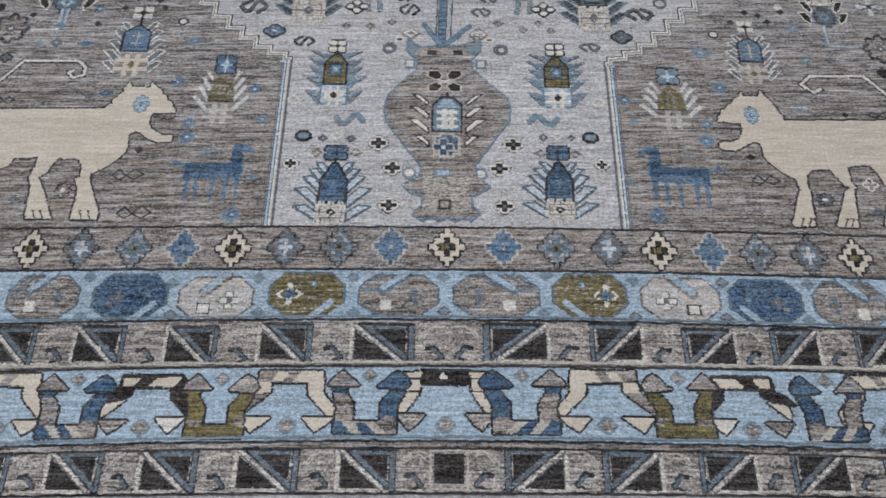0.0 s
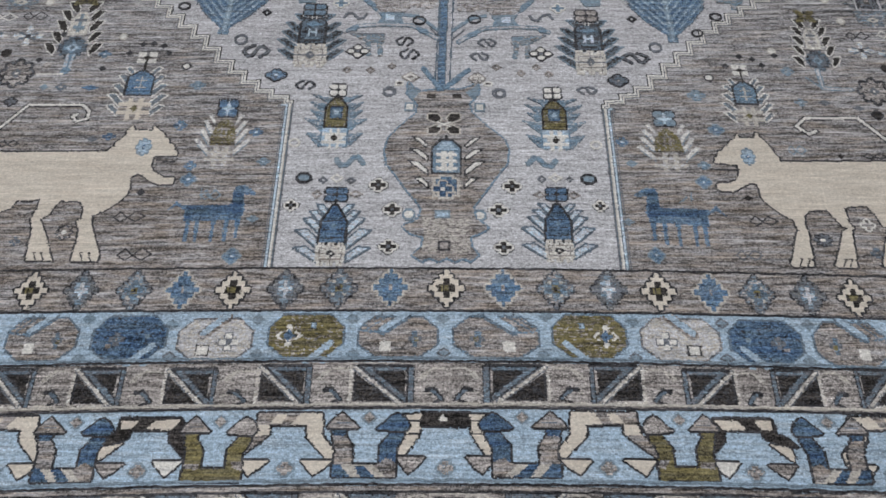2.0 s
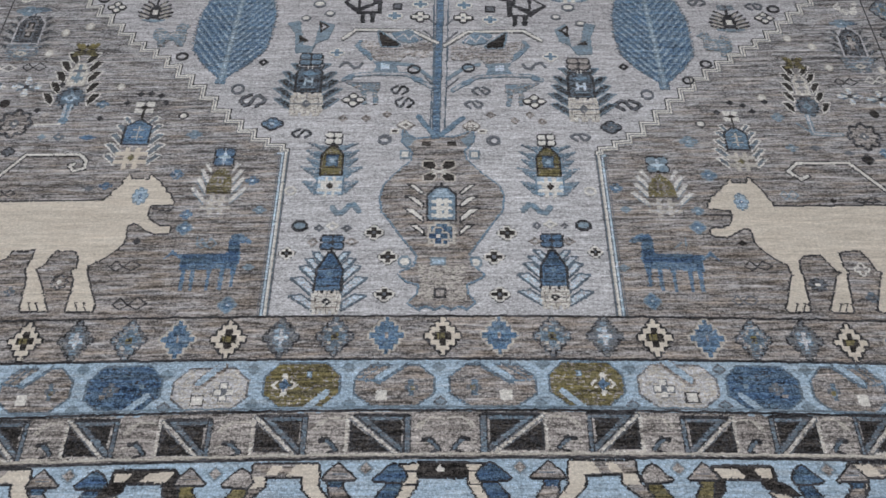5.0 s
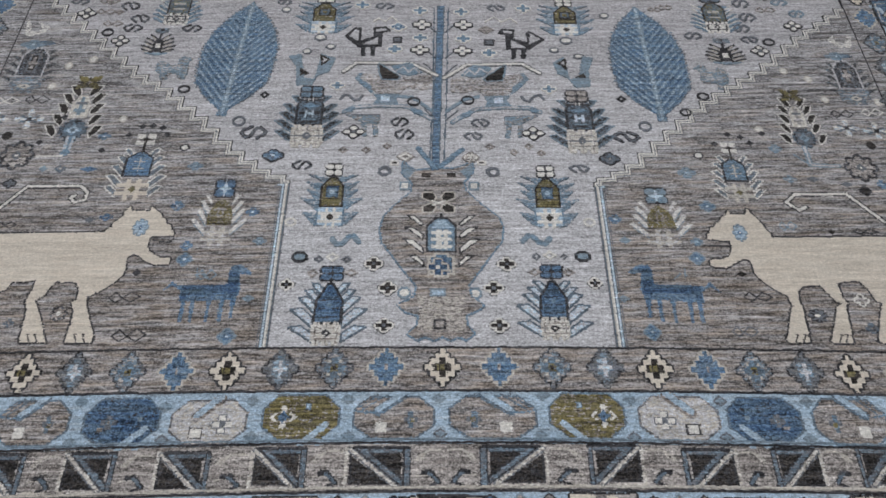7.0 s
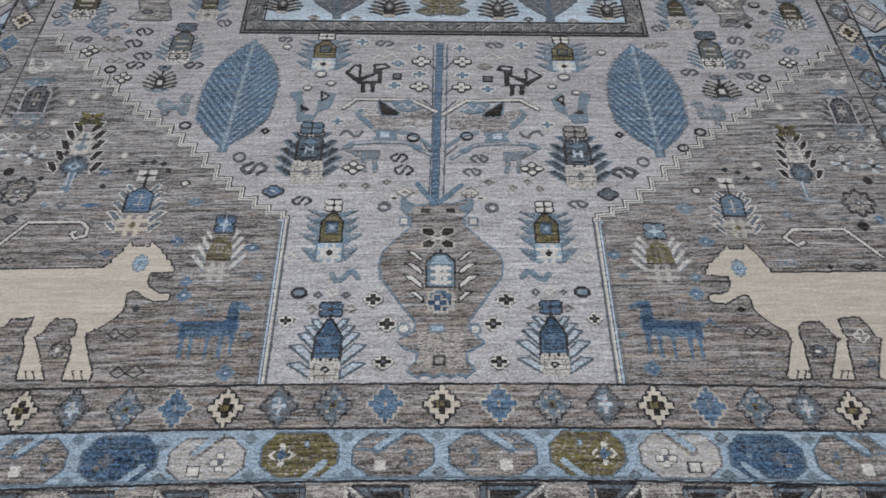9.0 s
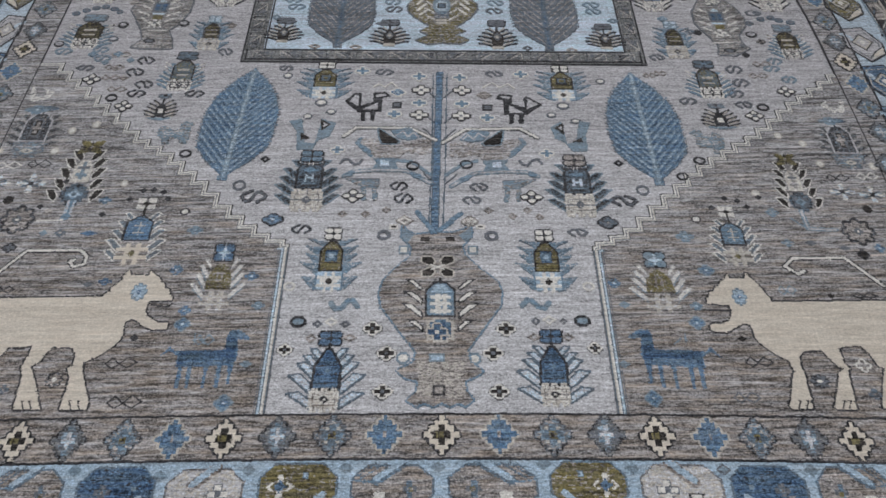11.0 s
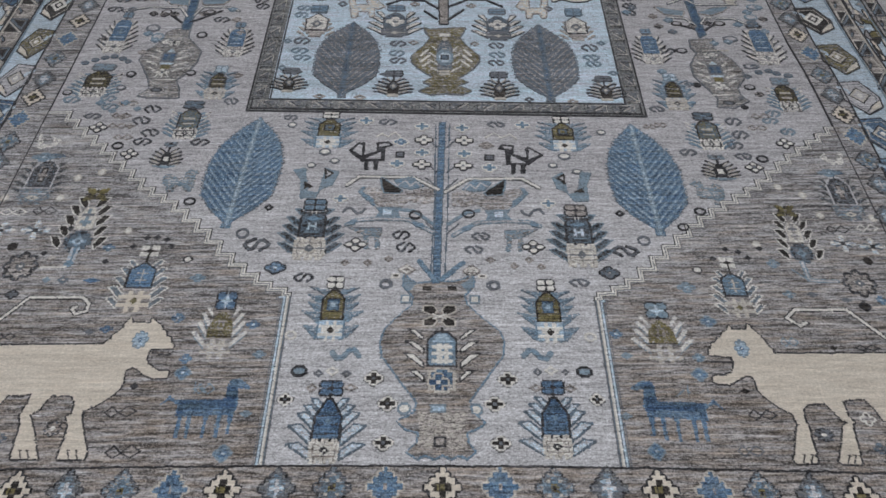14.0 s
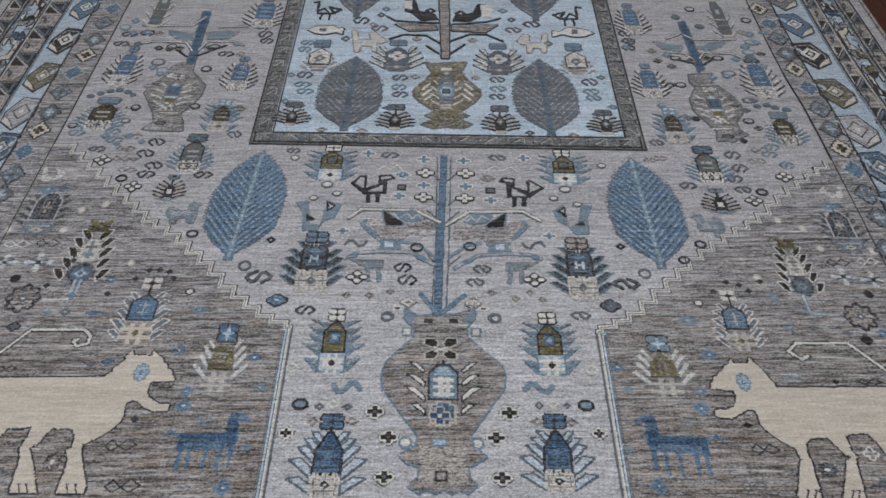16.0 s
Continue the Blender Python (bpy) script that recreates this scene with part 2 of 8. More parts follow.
class Knots:
    def __init__(self, w, h):
        self.w, self.h = w, h
        self.nx, self.ny = max(3, round(w / KNOT)) + 8, max(3, round(h / KNOT)) + 8
        self.a = np.full((self.ny, self.nx), -1, int)
        u = (np.arange(self.nx) - 4 + 0.5) / (self.nx - 8)
        v = (np.arange(self.ny) - 4 + 0.5) / (self.ny - 8)
        self.U, self.V = np.meshgrid(u, v)

    def put(self, mask, c):
        self.a[mask] = CODES.index(c) if c != "." else -1
        return self

    def rect(self, u0, v0, u1, v1, c):
        return self.put((self.U >= u0) & (self.U <= u1) & (self.V >= v0) & (self.V <= v1), c)

    def inside(self, pts):
        m = np.zeros(self.U.shape, bool)
        for k in range(len(pts)):
            (xa, ya), (xb, yb) = pts[k - 1], pts[k]
            if ya == yb:
                continue
            hit = ((ya > self.V) != (yb > self.V)) & (self.U < (xb - xa) * (self.V - ya) / (yb - ya) + xa)
            m ^= hit
        return m

    def poly(self, pts, c):
        return self.put(self.inside(pts), c)

    def line(self, pts, c, wide=1.0):
        """A line as many knots wide as given."""
        m = np.zeros(self.U.shape, bool)
        px, py = self.U * (self.nx - 8), self.V * (self.ny - 8)
        for (xa, ya), (xb, yb) in zip(pts[:-1], pts[1:]):
            xa, xb, ya, yb = xa * (self.nx - 8), xb * (self.nx - 8), ya * (self.ny - 8), yb * (self.ny - 8)
            d = (xb - xa) ** 2 + (yb - ya) ** 2 + 1e-9
            s = np.clip(((px - xa) * (xb - xa) + (py - ya) * (yb - ya)) / d, 0, 1)
            m |= np.hypot(px - xa - s * (xb - xa), py - ya - s * (yb - ya)) <= max(0.56, wide * 0.5 * 0.0030 / KNOT)
        return self.put(m, c)

    def oval(self, u, v, ru, rv, c):
        return self.put(((self.U - u) / ru) ** 2 + ((self.V - v) / rv) ** 2 <= 1, c)

    def gem(self, u, v, ru, rv, c):
        return self.put(abs(self.U - u) / ru + abs(self.V - v) / rv <= 1, c)

    def grown(self, m):
        g = m.copy()
        g[1:] |= m[:-1]
        g[:-1] |= m[1:]
        g[:, 1:] |= m[:, :-1]
        g[:, :-1] |= m[:, 1:]
        return g

    def edge(self, c, times=1):
        """A line of knots round all that is filled."""
        for turn_ in range(2 * times):
            m = self.a >= 0
            self.put(self.grown(m) & ~m, c)
        return self

    def rim(self, c):
        """The outermost knots of what is filled."""
        m = self.a >= 0
        self.put(m & self.grown(self.grown(~m)), c)
        return self

    def mottle(self, c, to, share):
        """Short runs of knots of one yarn strewn through another."""
        run = np.repeat(np.random.random((self.ny, self.nx // 3 + 2)), 3, axis=1)
        run = np.array([np.roll(r, n) for n, r in enumerate(run)])[:, :self.nx]
        return self.put((self.a == CODES.index(c)) & (run < share), to)

    def both(self):
        f = self.a[:, ::-1]
        self.a = np.where(self.a >= 0, self.a, f)
        return self

    def flip(self):
        self.a = self.a[:, ::-1].copy()
        return self


def weave(name, kn, x, y, parent, label="", turn=False, fray=0.045):
    """Links the knots of kn, centred at x, y, as one part of the rug's pile."""
    a = kn.a.copy()
    stray = np.random.random(a.shape)
    a[:, 1:] = np.where(stray[:, 1:] < fray, kn.a[:, :-1], a[:, 1:])
    a[:, :-1] = np.where(stray[:, :-1] > 1 - fray, kn.a[:, 1:], a[:, :-1])
    if fray > 0.03 and min(a.shape) > 34:  # hand-tied knots: some sit a place off
        pad = np.pad(a, 1, constant_values=-1)
        dr = np.random.choice((-1, 1) + 22 * (0,), a.shape)
        dc = np.random.choice((-1, 1) + 26 * (0,), a.shape)
        rr, cc = np.indices(a.shape)
        a = pad[rr + 1 + dr, cc + 1 + dc]
    if turn:
        a = a.T[::-1]
    ny, nx = a.shape
    cw, ch = kn.w / (kn.nx - 8), kn.h / (kn.ny - 8)
    if turn:
        cw, ch = ch, cw
    LIFT[0] += 1
    top = Z + 0.0010 + 0.000002 * LIFT[0]
    faces, slots, used, rects = [], [], [], []
    s = slope(x, y)
    done = np.zeros(a.shape, bool)
    for r in range(ny):
        c = 0
        while c < nx:
            k = a[r, c]
            if k < 0 or done[r, c]:
                c += 1
                continue
            e = c
            while e < nx and a[r, e] == k and not done[r, e]:
                e += 1
            q = r + 1
            while q < ny and (a[q, c:e] == k).all() and not done[q, c:e].any():
                q += 1
            done[r:q, c:e] = True
            if k not in used:
                used.append(k)
            rects.append((c, r, e, q, used.index(k)))
            c = e
    corners = {p for c, r, e, q, k in rects for p in ((c, r), (e, r), (e, q), (c, q))}
    index, verts = {}, []

    def vert(c, r, z):
        if (c, r, z) not in index:
            index[(c, r, z)] = len(verts)
            dx = (c - nx / 2) * cw
            verts.append((x + dx, y + (r - ny / 2) * ch + s * dx, z))
        return index[(c, r, z)]

    for c, r, e, q, k in rects:
        walk_ = [(j, r) for j in range(c, e) if (j, r) in corners] + [(e, j) for j in range(r, q) if (e, j) in corners]
        walk_ += [(j, q) for j in range(e, c, -1) if (j, q) in corners] + [(c, j) for j in range(q, r, -1) if (c, j) in corners]
        faces.append([vert(*p, top) for p in walk_])
        slots.append(k)
        for (ca, ra), (cb, rb) in zip(walk_, walk_[1:] + walk_[:1]):
            if ra == rb:
                out_r, out_c = (ra - 1 if cb > ca else ra), min(ca, cb)
            else:
                out_r, out_c = min(ra, rb), (ca if rb > ra else ca - 1)
            if not (0 <= out_r < ny and 0 <= out_c < nx) or a[out_r, out_c] < 0:
                faces.append((vert(ca, ra, top), vert(ca, ra, Z - 0.001), vert(cb, rb, Z - 0.001), vert(cb, rb, top)))
                slots.append(k)
    return link_mesh(name, verts, faces, [YARN[CODES[k]] for k in used], slots, parent, label)


# ---- kinds of motif ----
def star(x, y, w, h, kind, parent=None, turn=False):
    """Stepped eight-armed star of the narrow border."""
    out, fill, core, mid = {"A": "lvdo", "B": "lawg", "C": "lgot", "D": "hbbo"}[kind]
    k = Knots(w, h)
    for a, b in ((0.06, 0.50), (0.20, 0.37), (0.34, 0.23), (0.50, 0.07)):
        k.rect(0.5 - a, 0.5 - b, 0.5 + a, 0.5 + b, fill)
    k.edge(out)
    if kind in "BC":
        k.mottle(out, "a", 0.4)
    if kind == "A":
        k.rect(0.40, 0.25, 0.60, 0.75, core).rect(0.25, 0.40, 0.75, 0.60, core).rect(0.43, 0.43, 0.57, 0.57, mid)
        k.rect(0.33, 0.41, 0.40, 0.59, mid)
    elif kind == "B":
        k.mottle("a", "m", 0.4).rect(0.26, 0.28, 0.74, 0.72, "s").rect(0.40, 0.14, 0.60, 0.86, "s").mottle("s", "a", 0.45).mottle("s", "f", 0.3).rect(0.45, 0.27, 0.55, 0.73, "p").rect(0.30, 0.44, 0.70, 0.56, "p").rect(0.3, 0.62, 0.42, 0.7, "k").mottle("p", "i", 0.3)
    elif kind == "C":
        k.mottle("g", "s", 0.4).mottle("g", "a", 0.5).rect(0.30, 0.30, 0.70, 0.70, "q").rect(0.42, 0.20, 0.58, 0.80, "q").rect(0.20, 0.43, 0.80, 0.57, "q").mottle("q", "f", 0.4)
        k.rect(0.40, 0.40, 0.60, 0.60, core).rect(0.46, 0.46, 0.54, 0.54, "d").mottle("o", "a", 0.3)
        for u, v in ((0.33, 0.33), (0.67, 0.33), (0.33, 0.67), (0.67, 0.67)):
            k.rect(u - 0.045, v - 0.035, u + 0.045, v + 0.035, "h")
    else:
        k.mottle("b", "f", 0.3).rect(0.46, 0.42, 0.54, 0.58, "g").rect(0.34, 0.6, 0.44, 0.68, "n").rect(0.58, 0.3, 0.66, 0.4, "n")
    return weave("star", k, x, y, parent or end_bands[0], turn=turn)


def bean(x, y, w, h, fill, slot, flip=False, parent=None, turn=False):
    """Eight-cornered bean with a diagonal slot, a small star and a square."""
    k = Knots(w, h)
    k.poly([(0.24, 0), (0.76, 0), (1, 0.32), (1, 0.7), (0.80, 1), (0.2, 1), (0, 0.68), (0, 0.3)], fill)
    if turn:
        k.edge("a")
    k.rim({"t": "q", "n": "q", "g": "q", "o": "q", "d": "l", "b": "q", "p": "a"}[fill])
    if fill == "p":
        k.mottle("a", "t", 0.4).mottle("p", "h", 0.45)
    if slot == "top":
        k.line([(0.60, 1.0), (0.30, 0.64)], "q", 6).line([(0.60, 1.05), (0.30, 0.67)], "k", 3.6)
        k.line([(0.40, 1.02), (0.12, 0.68)], "q", 1.2).line([(0.30, 1.02), (0.08, 0.74)], "q", 1.0).line([(0.02, 0.66), (0.20, 0.60), (0.30, 0.62)], "f", 1.2)
        k.rect(0.28, 0.18, 0.42, 0.40, "w").rect(0.63, 0.40, 0.79, 0.52, "a").rect(0.67, 0.28, 0.74, 0.64, "q").rect(0.69, 0.38, 0.75, 0.48, "o")
    elif slot == "pale":
        k.line([(0.62, 1.02), (0.34, 0.62)], "t", 7).line([(0.62, 1.06), (0.34, 0.66)], "k", 4.4)
        k.rect(0.26, 0.14, 0.44, 0.38, "l").rect(0.28, 0.17, 0.42, 0.35, "w")
        for u, v in ((0.68, 0.58), (0.68, 0.32), (0.60, 0.45), (0.76, 0.45)):
            k.rect(u - 0.055, v - 0.085, u + 0.055, v + 0.085, "a").rect(u - 0.042, v - 0.06, u + 0.042, v + 0.06, "w")
        k.gem(0.68, 0.45, 0.045, 0.07, "a")
    else:
        k.line([(0.52, -0.06), (0.82, 0.34)], "k", 4.0)
        k.line([(0.74, -0.06), (0.96, 0.22)], "k", 3.0)
        if fill == "o":
            k.gem(0.28, 0.50, 0.17, 0.26, "w").gem(0.28, 0.50, 0.125, 0.19, "o").gem(0.28, 0.50, 0.08, 0.13, "b").rect(0.25, 0.28, 0.31, 0.42, "w").rect(0.25, 0.60, 0.31, 0.74, "w")
            k.rect(0.265, 0.36, 0.295, 0.64, "b").rect(0.20, 0.47, 0.36, 0.53, "b")
            for du in (-0.085, 0.085):
                for dv in (-0.13, 0.13):
                    k.rect(0.28 + du - 0.045, 0.5 + dv - 0.05, 0.28 + du + 0.045, 0.5 + dv + 0.05, "o")
            k.rect(0.55, 0.66, 0.63, 0.80, "q").rect(0.57, 0.69, 0.61, 0.77, "k")
        elif fill == "d":
            k.gem(0.42, 0.5, 0.30, 0.42, "w").gem(0.42, 0.5, 0.22, 0.30, "d").rect(0.36, 0.42, 0.48, 0.58, "h")
        else:
            k.rect(0.24, 0.42, 0.44, 0.54, "a").rect(0.30, 0.34, 0.38, 0.62, "a").rect(0.30, 0.43, 0.38, 0.53, "q").rect(0.32, 0.45, 0.36, 0.51, "g").rect(0.7, 0.5, 0.76, 0.58, "s").rect(0.2, 0.3, 0.28, 0.38, "t")
    k.mottle("n", "b", 0.3).mottle("n", "l", 0.08).mottle("o", "t", 0.16).mottle("q", "f", 0.3).mottle("t", "g", 0.2)
    if flip:
        k.flip()
    return weave("bean", k, x, y, parent or end_bands[1], turn=turn)


def side_bean(x, y, w, h, fill, flip, parent):
    """Six-cornered bean of the long border: a ringed heart, a cream corner and a pale slot."""
    k = Knots(w, h)
    out = [(0.06, 0.95), (0.64, 1.0), (0.96, 0.52), (0.92, 0.22), (0.46, 0.0), (0.02, 0.42)]
    k.poly(out, fill)
    k.line(out + out[:1], "l", 1.6)
    k.line([(0.46 + (u - 0.46) * 0.80, 0.5 + (v - 0.5) * 0.80) for u, v in out + out[:1]], "h" if fill in "dn" else "a", 1.0)
    k.poly([(0.50, 0.06), (0.90, 0.24), (0.92, 0.42), (0.66, 0.26)], "v").line([(0.48, 0.10), (0.66, 0.27), (0.93, 0.43)], "l", 1.2)
    k.line([(0.02, 0.80), (0.20, 0.72), (0.26, 0.58)], "k", 3.4)
    k.gem(0.47, 0.56, 0.30, 0.25, "l" if fill != "d" else "w").gem(0.47, 0.56, 0.25, 0.205, "w" if fill in "bd" else "h").gem(0.47, 0.56, 0.17, 0.14, fill).gem(0.47, 0.56, 0.09, 0.08, "w")
    k.mottle("n", "b", 0.3).mottle("b", "f", 0.35).mottle("o", "t", 0.25).mottle("d", "l", 0.3).mottle("v", "w", 0.3).mottle("t", "a", 0.2)
    if flip:
        k.flip()
    return weave("bean", k, x, y, parent)


def triangles(x, y, w, h, flip=False, parent=None, turn=False):
    """Two dark triangles either side of a slanting bar, in a framed box."""
    k = Knots(w, h)
    k.rect(0, 0, 1, 1, "g")
    k.poly([(0.09, 0.13), (0.09, 0.80), (0.66, 0.13)], "d").poly([(0.40, 0.84), (0.84, 0.84), (0.84, 0.26)], "d")
    k.line([(0.085, 0.86), (0.085, 0.12), (0.70, 0.12)], "l", 1.0)
    k.line([(0.03, 1.0), (0.03, 0.06)], "h", 1.8).line([(0.03, 0.05), (0.80, 0.05)], "h", 2.0)
    k.line([(0.08, 0.94), (0.76, 0.08)], "a", 3.6).line([(0.08, 0.94), (0.76, 0.08)], "h", 2.0)
    k.line([(0.22, 0.96), (0.92, 0.08)], "l", 4.6).line([(0.23, 0.95), (0.91, 0.08)], "q", 2.6)
    k.line([(0.12, 0.985), (0.95, 0.985)], "l", 1.5).line([(0.30, 0.91), (0.88, 0.91)], "q", 2.2).line([(0.36, 0.85), (0.84, 0.85)], "l", 0.8)
    k.rect(0.865, 0.02, 0.985, 0.98, "l").rect(0.89, 0.04, 0.96, 0.95, "q")
    k.mottle("q", "a", 0.35).mottle("q", "s", 0.25).mottle("d", "l", 0.25).mottle("h", "g", 0.2).mottle("h", "w", 0.35)
    if flip:
        k.flip()
    return weave("triangle_box", k, x, y, parent or end_bands[2], turn=turn)


def hook(x, y, w, h, flip=False, parent=None, turn=False):
    """Small bent hook on a stone-grey block, with a notched top."""
    k = Knots(w, h)
    k.rect(0.0, 0.0, 1, 1, "g")
    k.line([(0.98, 0.90), (0.55, 0.93), (0.20, 0.80), (0.05, 0.66)], "h", 1.3).line([(0.42, 0.88), (0.18, 0.66), (0.10, 0.68)], "h", 1.0).line([(0.05, 0.30), (0.5, 0.33)], "h", 0.8)
    k.line([(0.30, 0.38), (0.52, 0.40), (0.80, 0.16)], "l", 3.2).line([(0.80, 0.16), (0.45, 0.05)], "l", 1.8).line([(0.48, 0.36), (0.62, 0.30), (0.78, 0.16)], "q", 1.8)
    k.line([(0.02, 0.05), (0.95, 0.04)], "h", 1.2)
    if flip:
        k.flip()
    return weave("hook_block", k, x, y, parent or end_bands[2], turn=turn)


def shrub_leaves(k, leaves, fill, line, wide=1.1, mix="", share=0.35):
    """Leaves of the left half, mirrored to the right: each is a tip, the far end of its flat top, and its two roots."""
    for pts in leaves:
        k.poly(pts, fill)
        if mix:
            m = k.inside(pts) & (np.random.random(k.U.shape) < share)
            k.put(m, mix)
        if line:
            k.line(list(pts) + [pts[0]], line, wide)
    return k.both()


def shrub_body(k, pts, fill, line, wide=1.6, mix="", share=0.25):
    k.poly(pts, fill)
    if mix:
        k.put(k.inside(pts) & (np.random.random(k.U.shape) < share), mix)
    if line:
        k.line(list(pts) + [pts[0]], line, wide)
    return k


def house_shape(u0, u1, v0, shoulder, tip, cap=0.05):
    mid = (u0 + u1) / 2
    return [(u0, v0), (u1, v0), (u1, shoulder), (mid + cap, tip), (mid - cap, tip), (u0, shoulder)]


def four_petals(k, u0, u1, v0, v1, fill, line, heart="", low_fill=""):
    """A flower of two by two round petals in a dark frame."""
    um, vm, ru, rv = (u0 + u1) / 2, (v0 + v1) / 2, (u1 - u0) / 4, (v1 - v0) / 4
    k.rect(u0 - 0.012, v0 - 0.01, u1 + 0.012, v1 + 0.01, line)
    for su in (-1, 1):
        for sv in (-1, 1):
            k.put((abs(k.U - um - su * ru) / (ru * 0.86)) ** 3 + (abs(k.V - vm - sv * rv) / (rv * 0.84)) ** 3 <= 1, low_fill if low_fill and sv < 0 else fill)
    for su in (u0, u1):
        k.rect(su - 0.018, v0 - 0.02, su + 0.018, v0 + 0.018, ".").rect(su - 0.018, v1 - 0.018, su + 0.018, v1 + 0.02, ".").rect(su - 0.02, vm - 0.012, su + 0.02, vm + 0.012, ".")
    if heart:
        k.gem(um, vm, ru * 0.7, rv * 0.7, heart)
    return k


def grid_foot(k, u0, u1, v1, fill, line, heart, v0=0.0):
    """A knotted pot: a pale block with notched top and bottom, ruled by thin lines round a dark heart."""
    h, d = v1 - v0, u1 - u0
    k.rect(u0 - 0.012, v0 + h * 0.12, u1 + 0.012, v1 - h * 0.12, fill)
    for f in (0.15, 0.5, 0.85):
        um = u0 + d * f
        k.rect(um - d * 0.12, v0 - 0.015, um + d * 0.12, v1 + 0.01, fill)
        k.line([(um, v0 + h * 0.02), (um, v0 + h * 0.22)], line, 0.8).line([(um, v1 - h * 0.22), (um, v1 - h * 0.02)], line, 0.8)
    ring_ = [(u0 + d * 0.10, v0 + h * 0.26), (u1 - d * 0.10, v0 + h * 0.26), (u1 - d * 0.10, v1 - h * 0.26), (u0 + d * 0.10, v1 - h * 0.26)]
    k.line(ring_ + ring_[:1], line, 1.0)
    k.line([(u0, v0 + h * 0.5), (u0 + d * 0.24, v0 + h * 0.5)], line, 0.8).line([(u1 - d * 0.24, v0 + h * 0.5), (u1, v0 + h * 0.5)], line, 0.8)
    k.gem((u0 + u1) / 2, v0 + h * 0.5, d * 0.19, h * 0.20, heart).gem((u0 + u1) / 2, v0 + h * 0.5, d * 0.06, h * 0.06, fill)
    return k


def hash_foot(k, u0, u1, v1, fill, heart=""):
    """A pot of two upright and two level bars."""
    for f in (0.34, 0.66):
        um = u0 + (u1 - u0) * f
        k.rect(um - (u1 - u0) * 0.075, -0.01, um + (u1 - u0) * 0.075, v1, fill)
    for f in (0.30, 0.70):
        k.rect(u0, v1 * (f - 0.085), u1, v1 * (f + 0.085), fill)
    if heart:
        k.gem((u0 + u1) / 2, v1 * 0.5, (u1 - u0) * 0.12, v1 * 0.18, heart)
    return k


def slant_leaves(pairs, v0, v1, root, tips, rise, thick):
    """Corner points for leaves that climb outward from the stem."""
    out = []
    for j in range(pairs):
        v = v0 + (v1 - v0) * j / max(pairs - 1, 1)
        tip = tips[min(j, len(tips) - 1)]
        out.append([(tip, v + rise), (tip + 0.10, v + rise + 0.008), (root, v + thick), (root, v)])
    return out


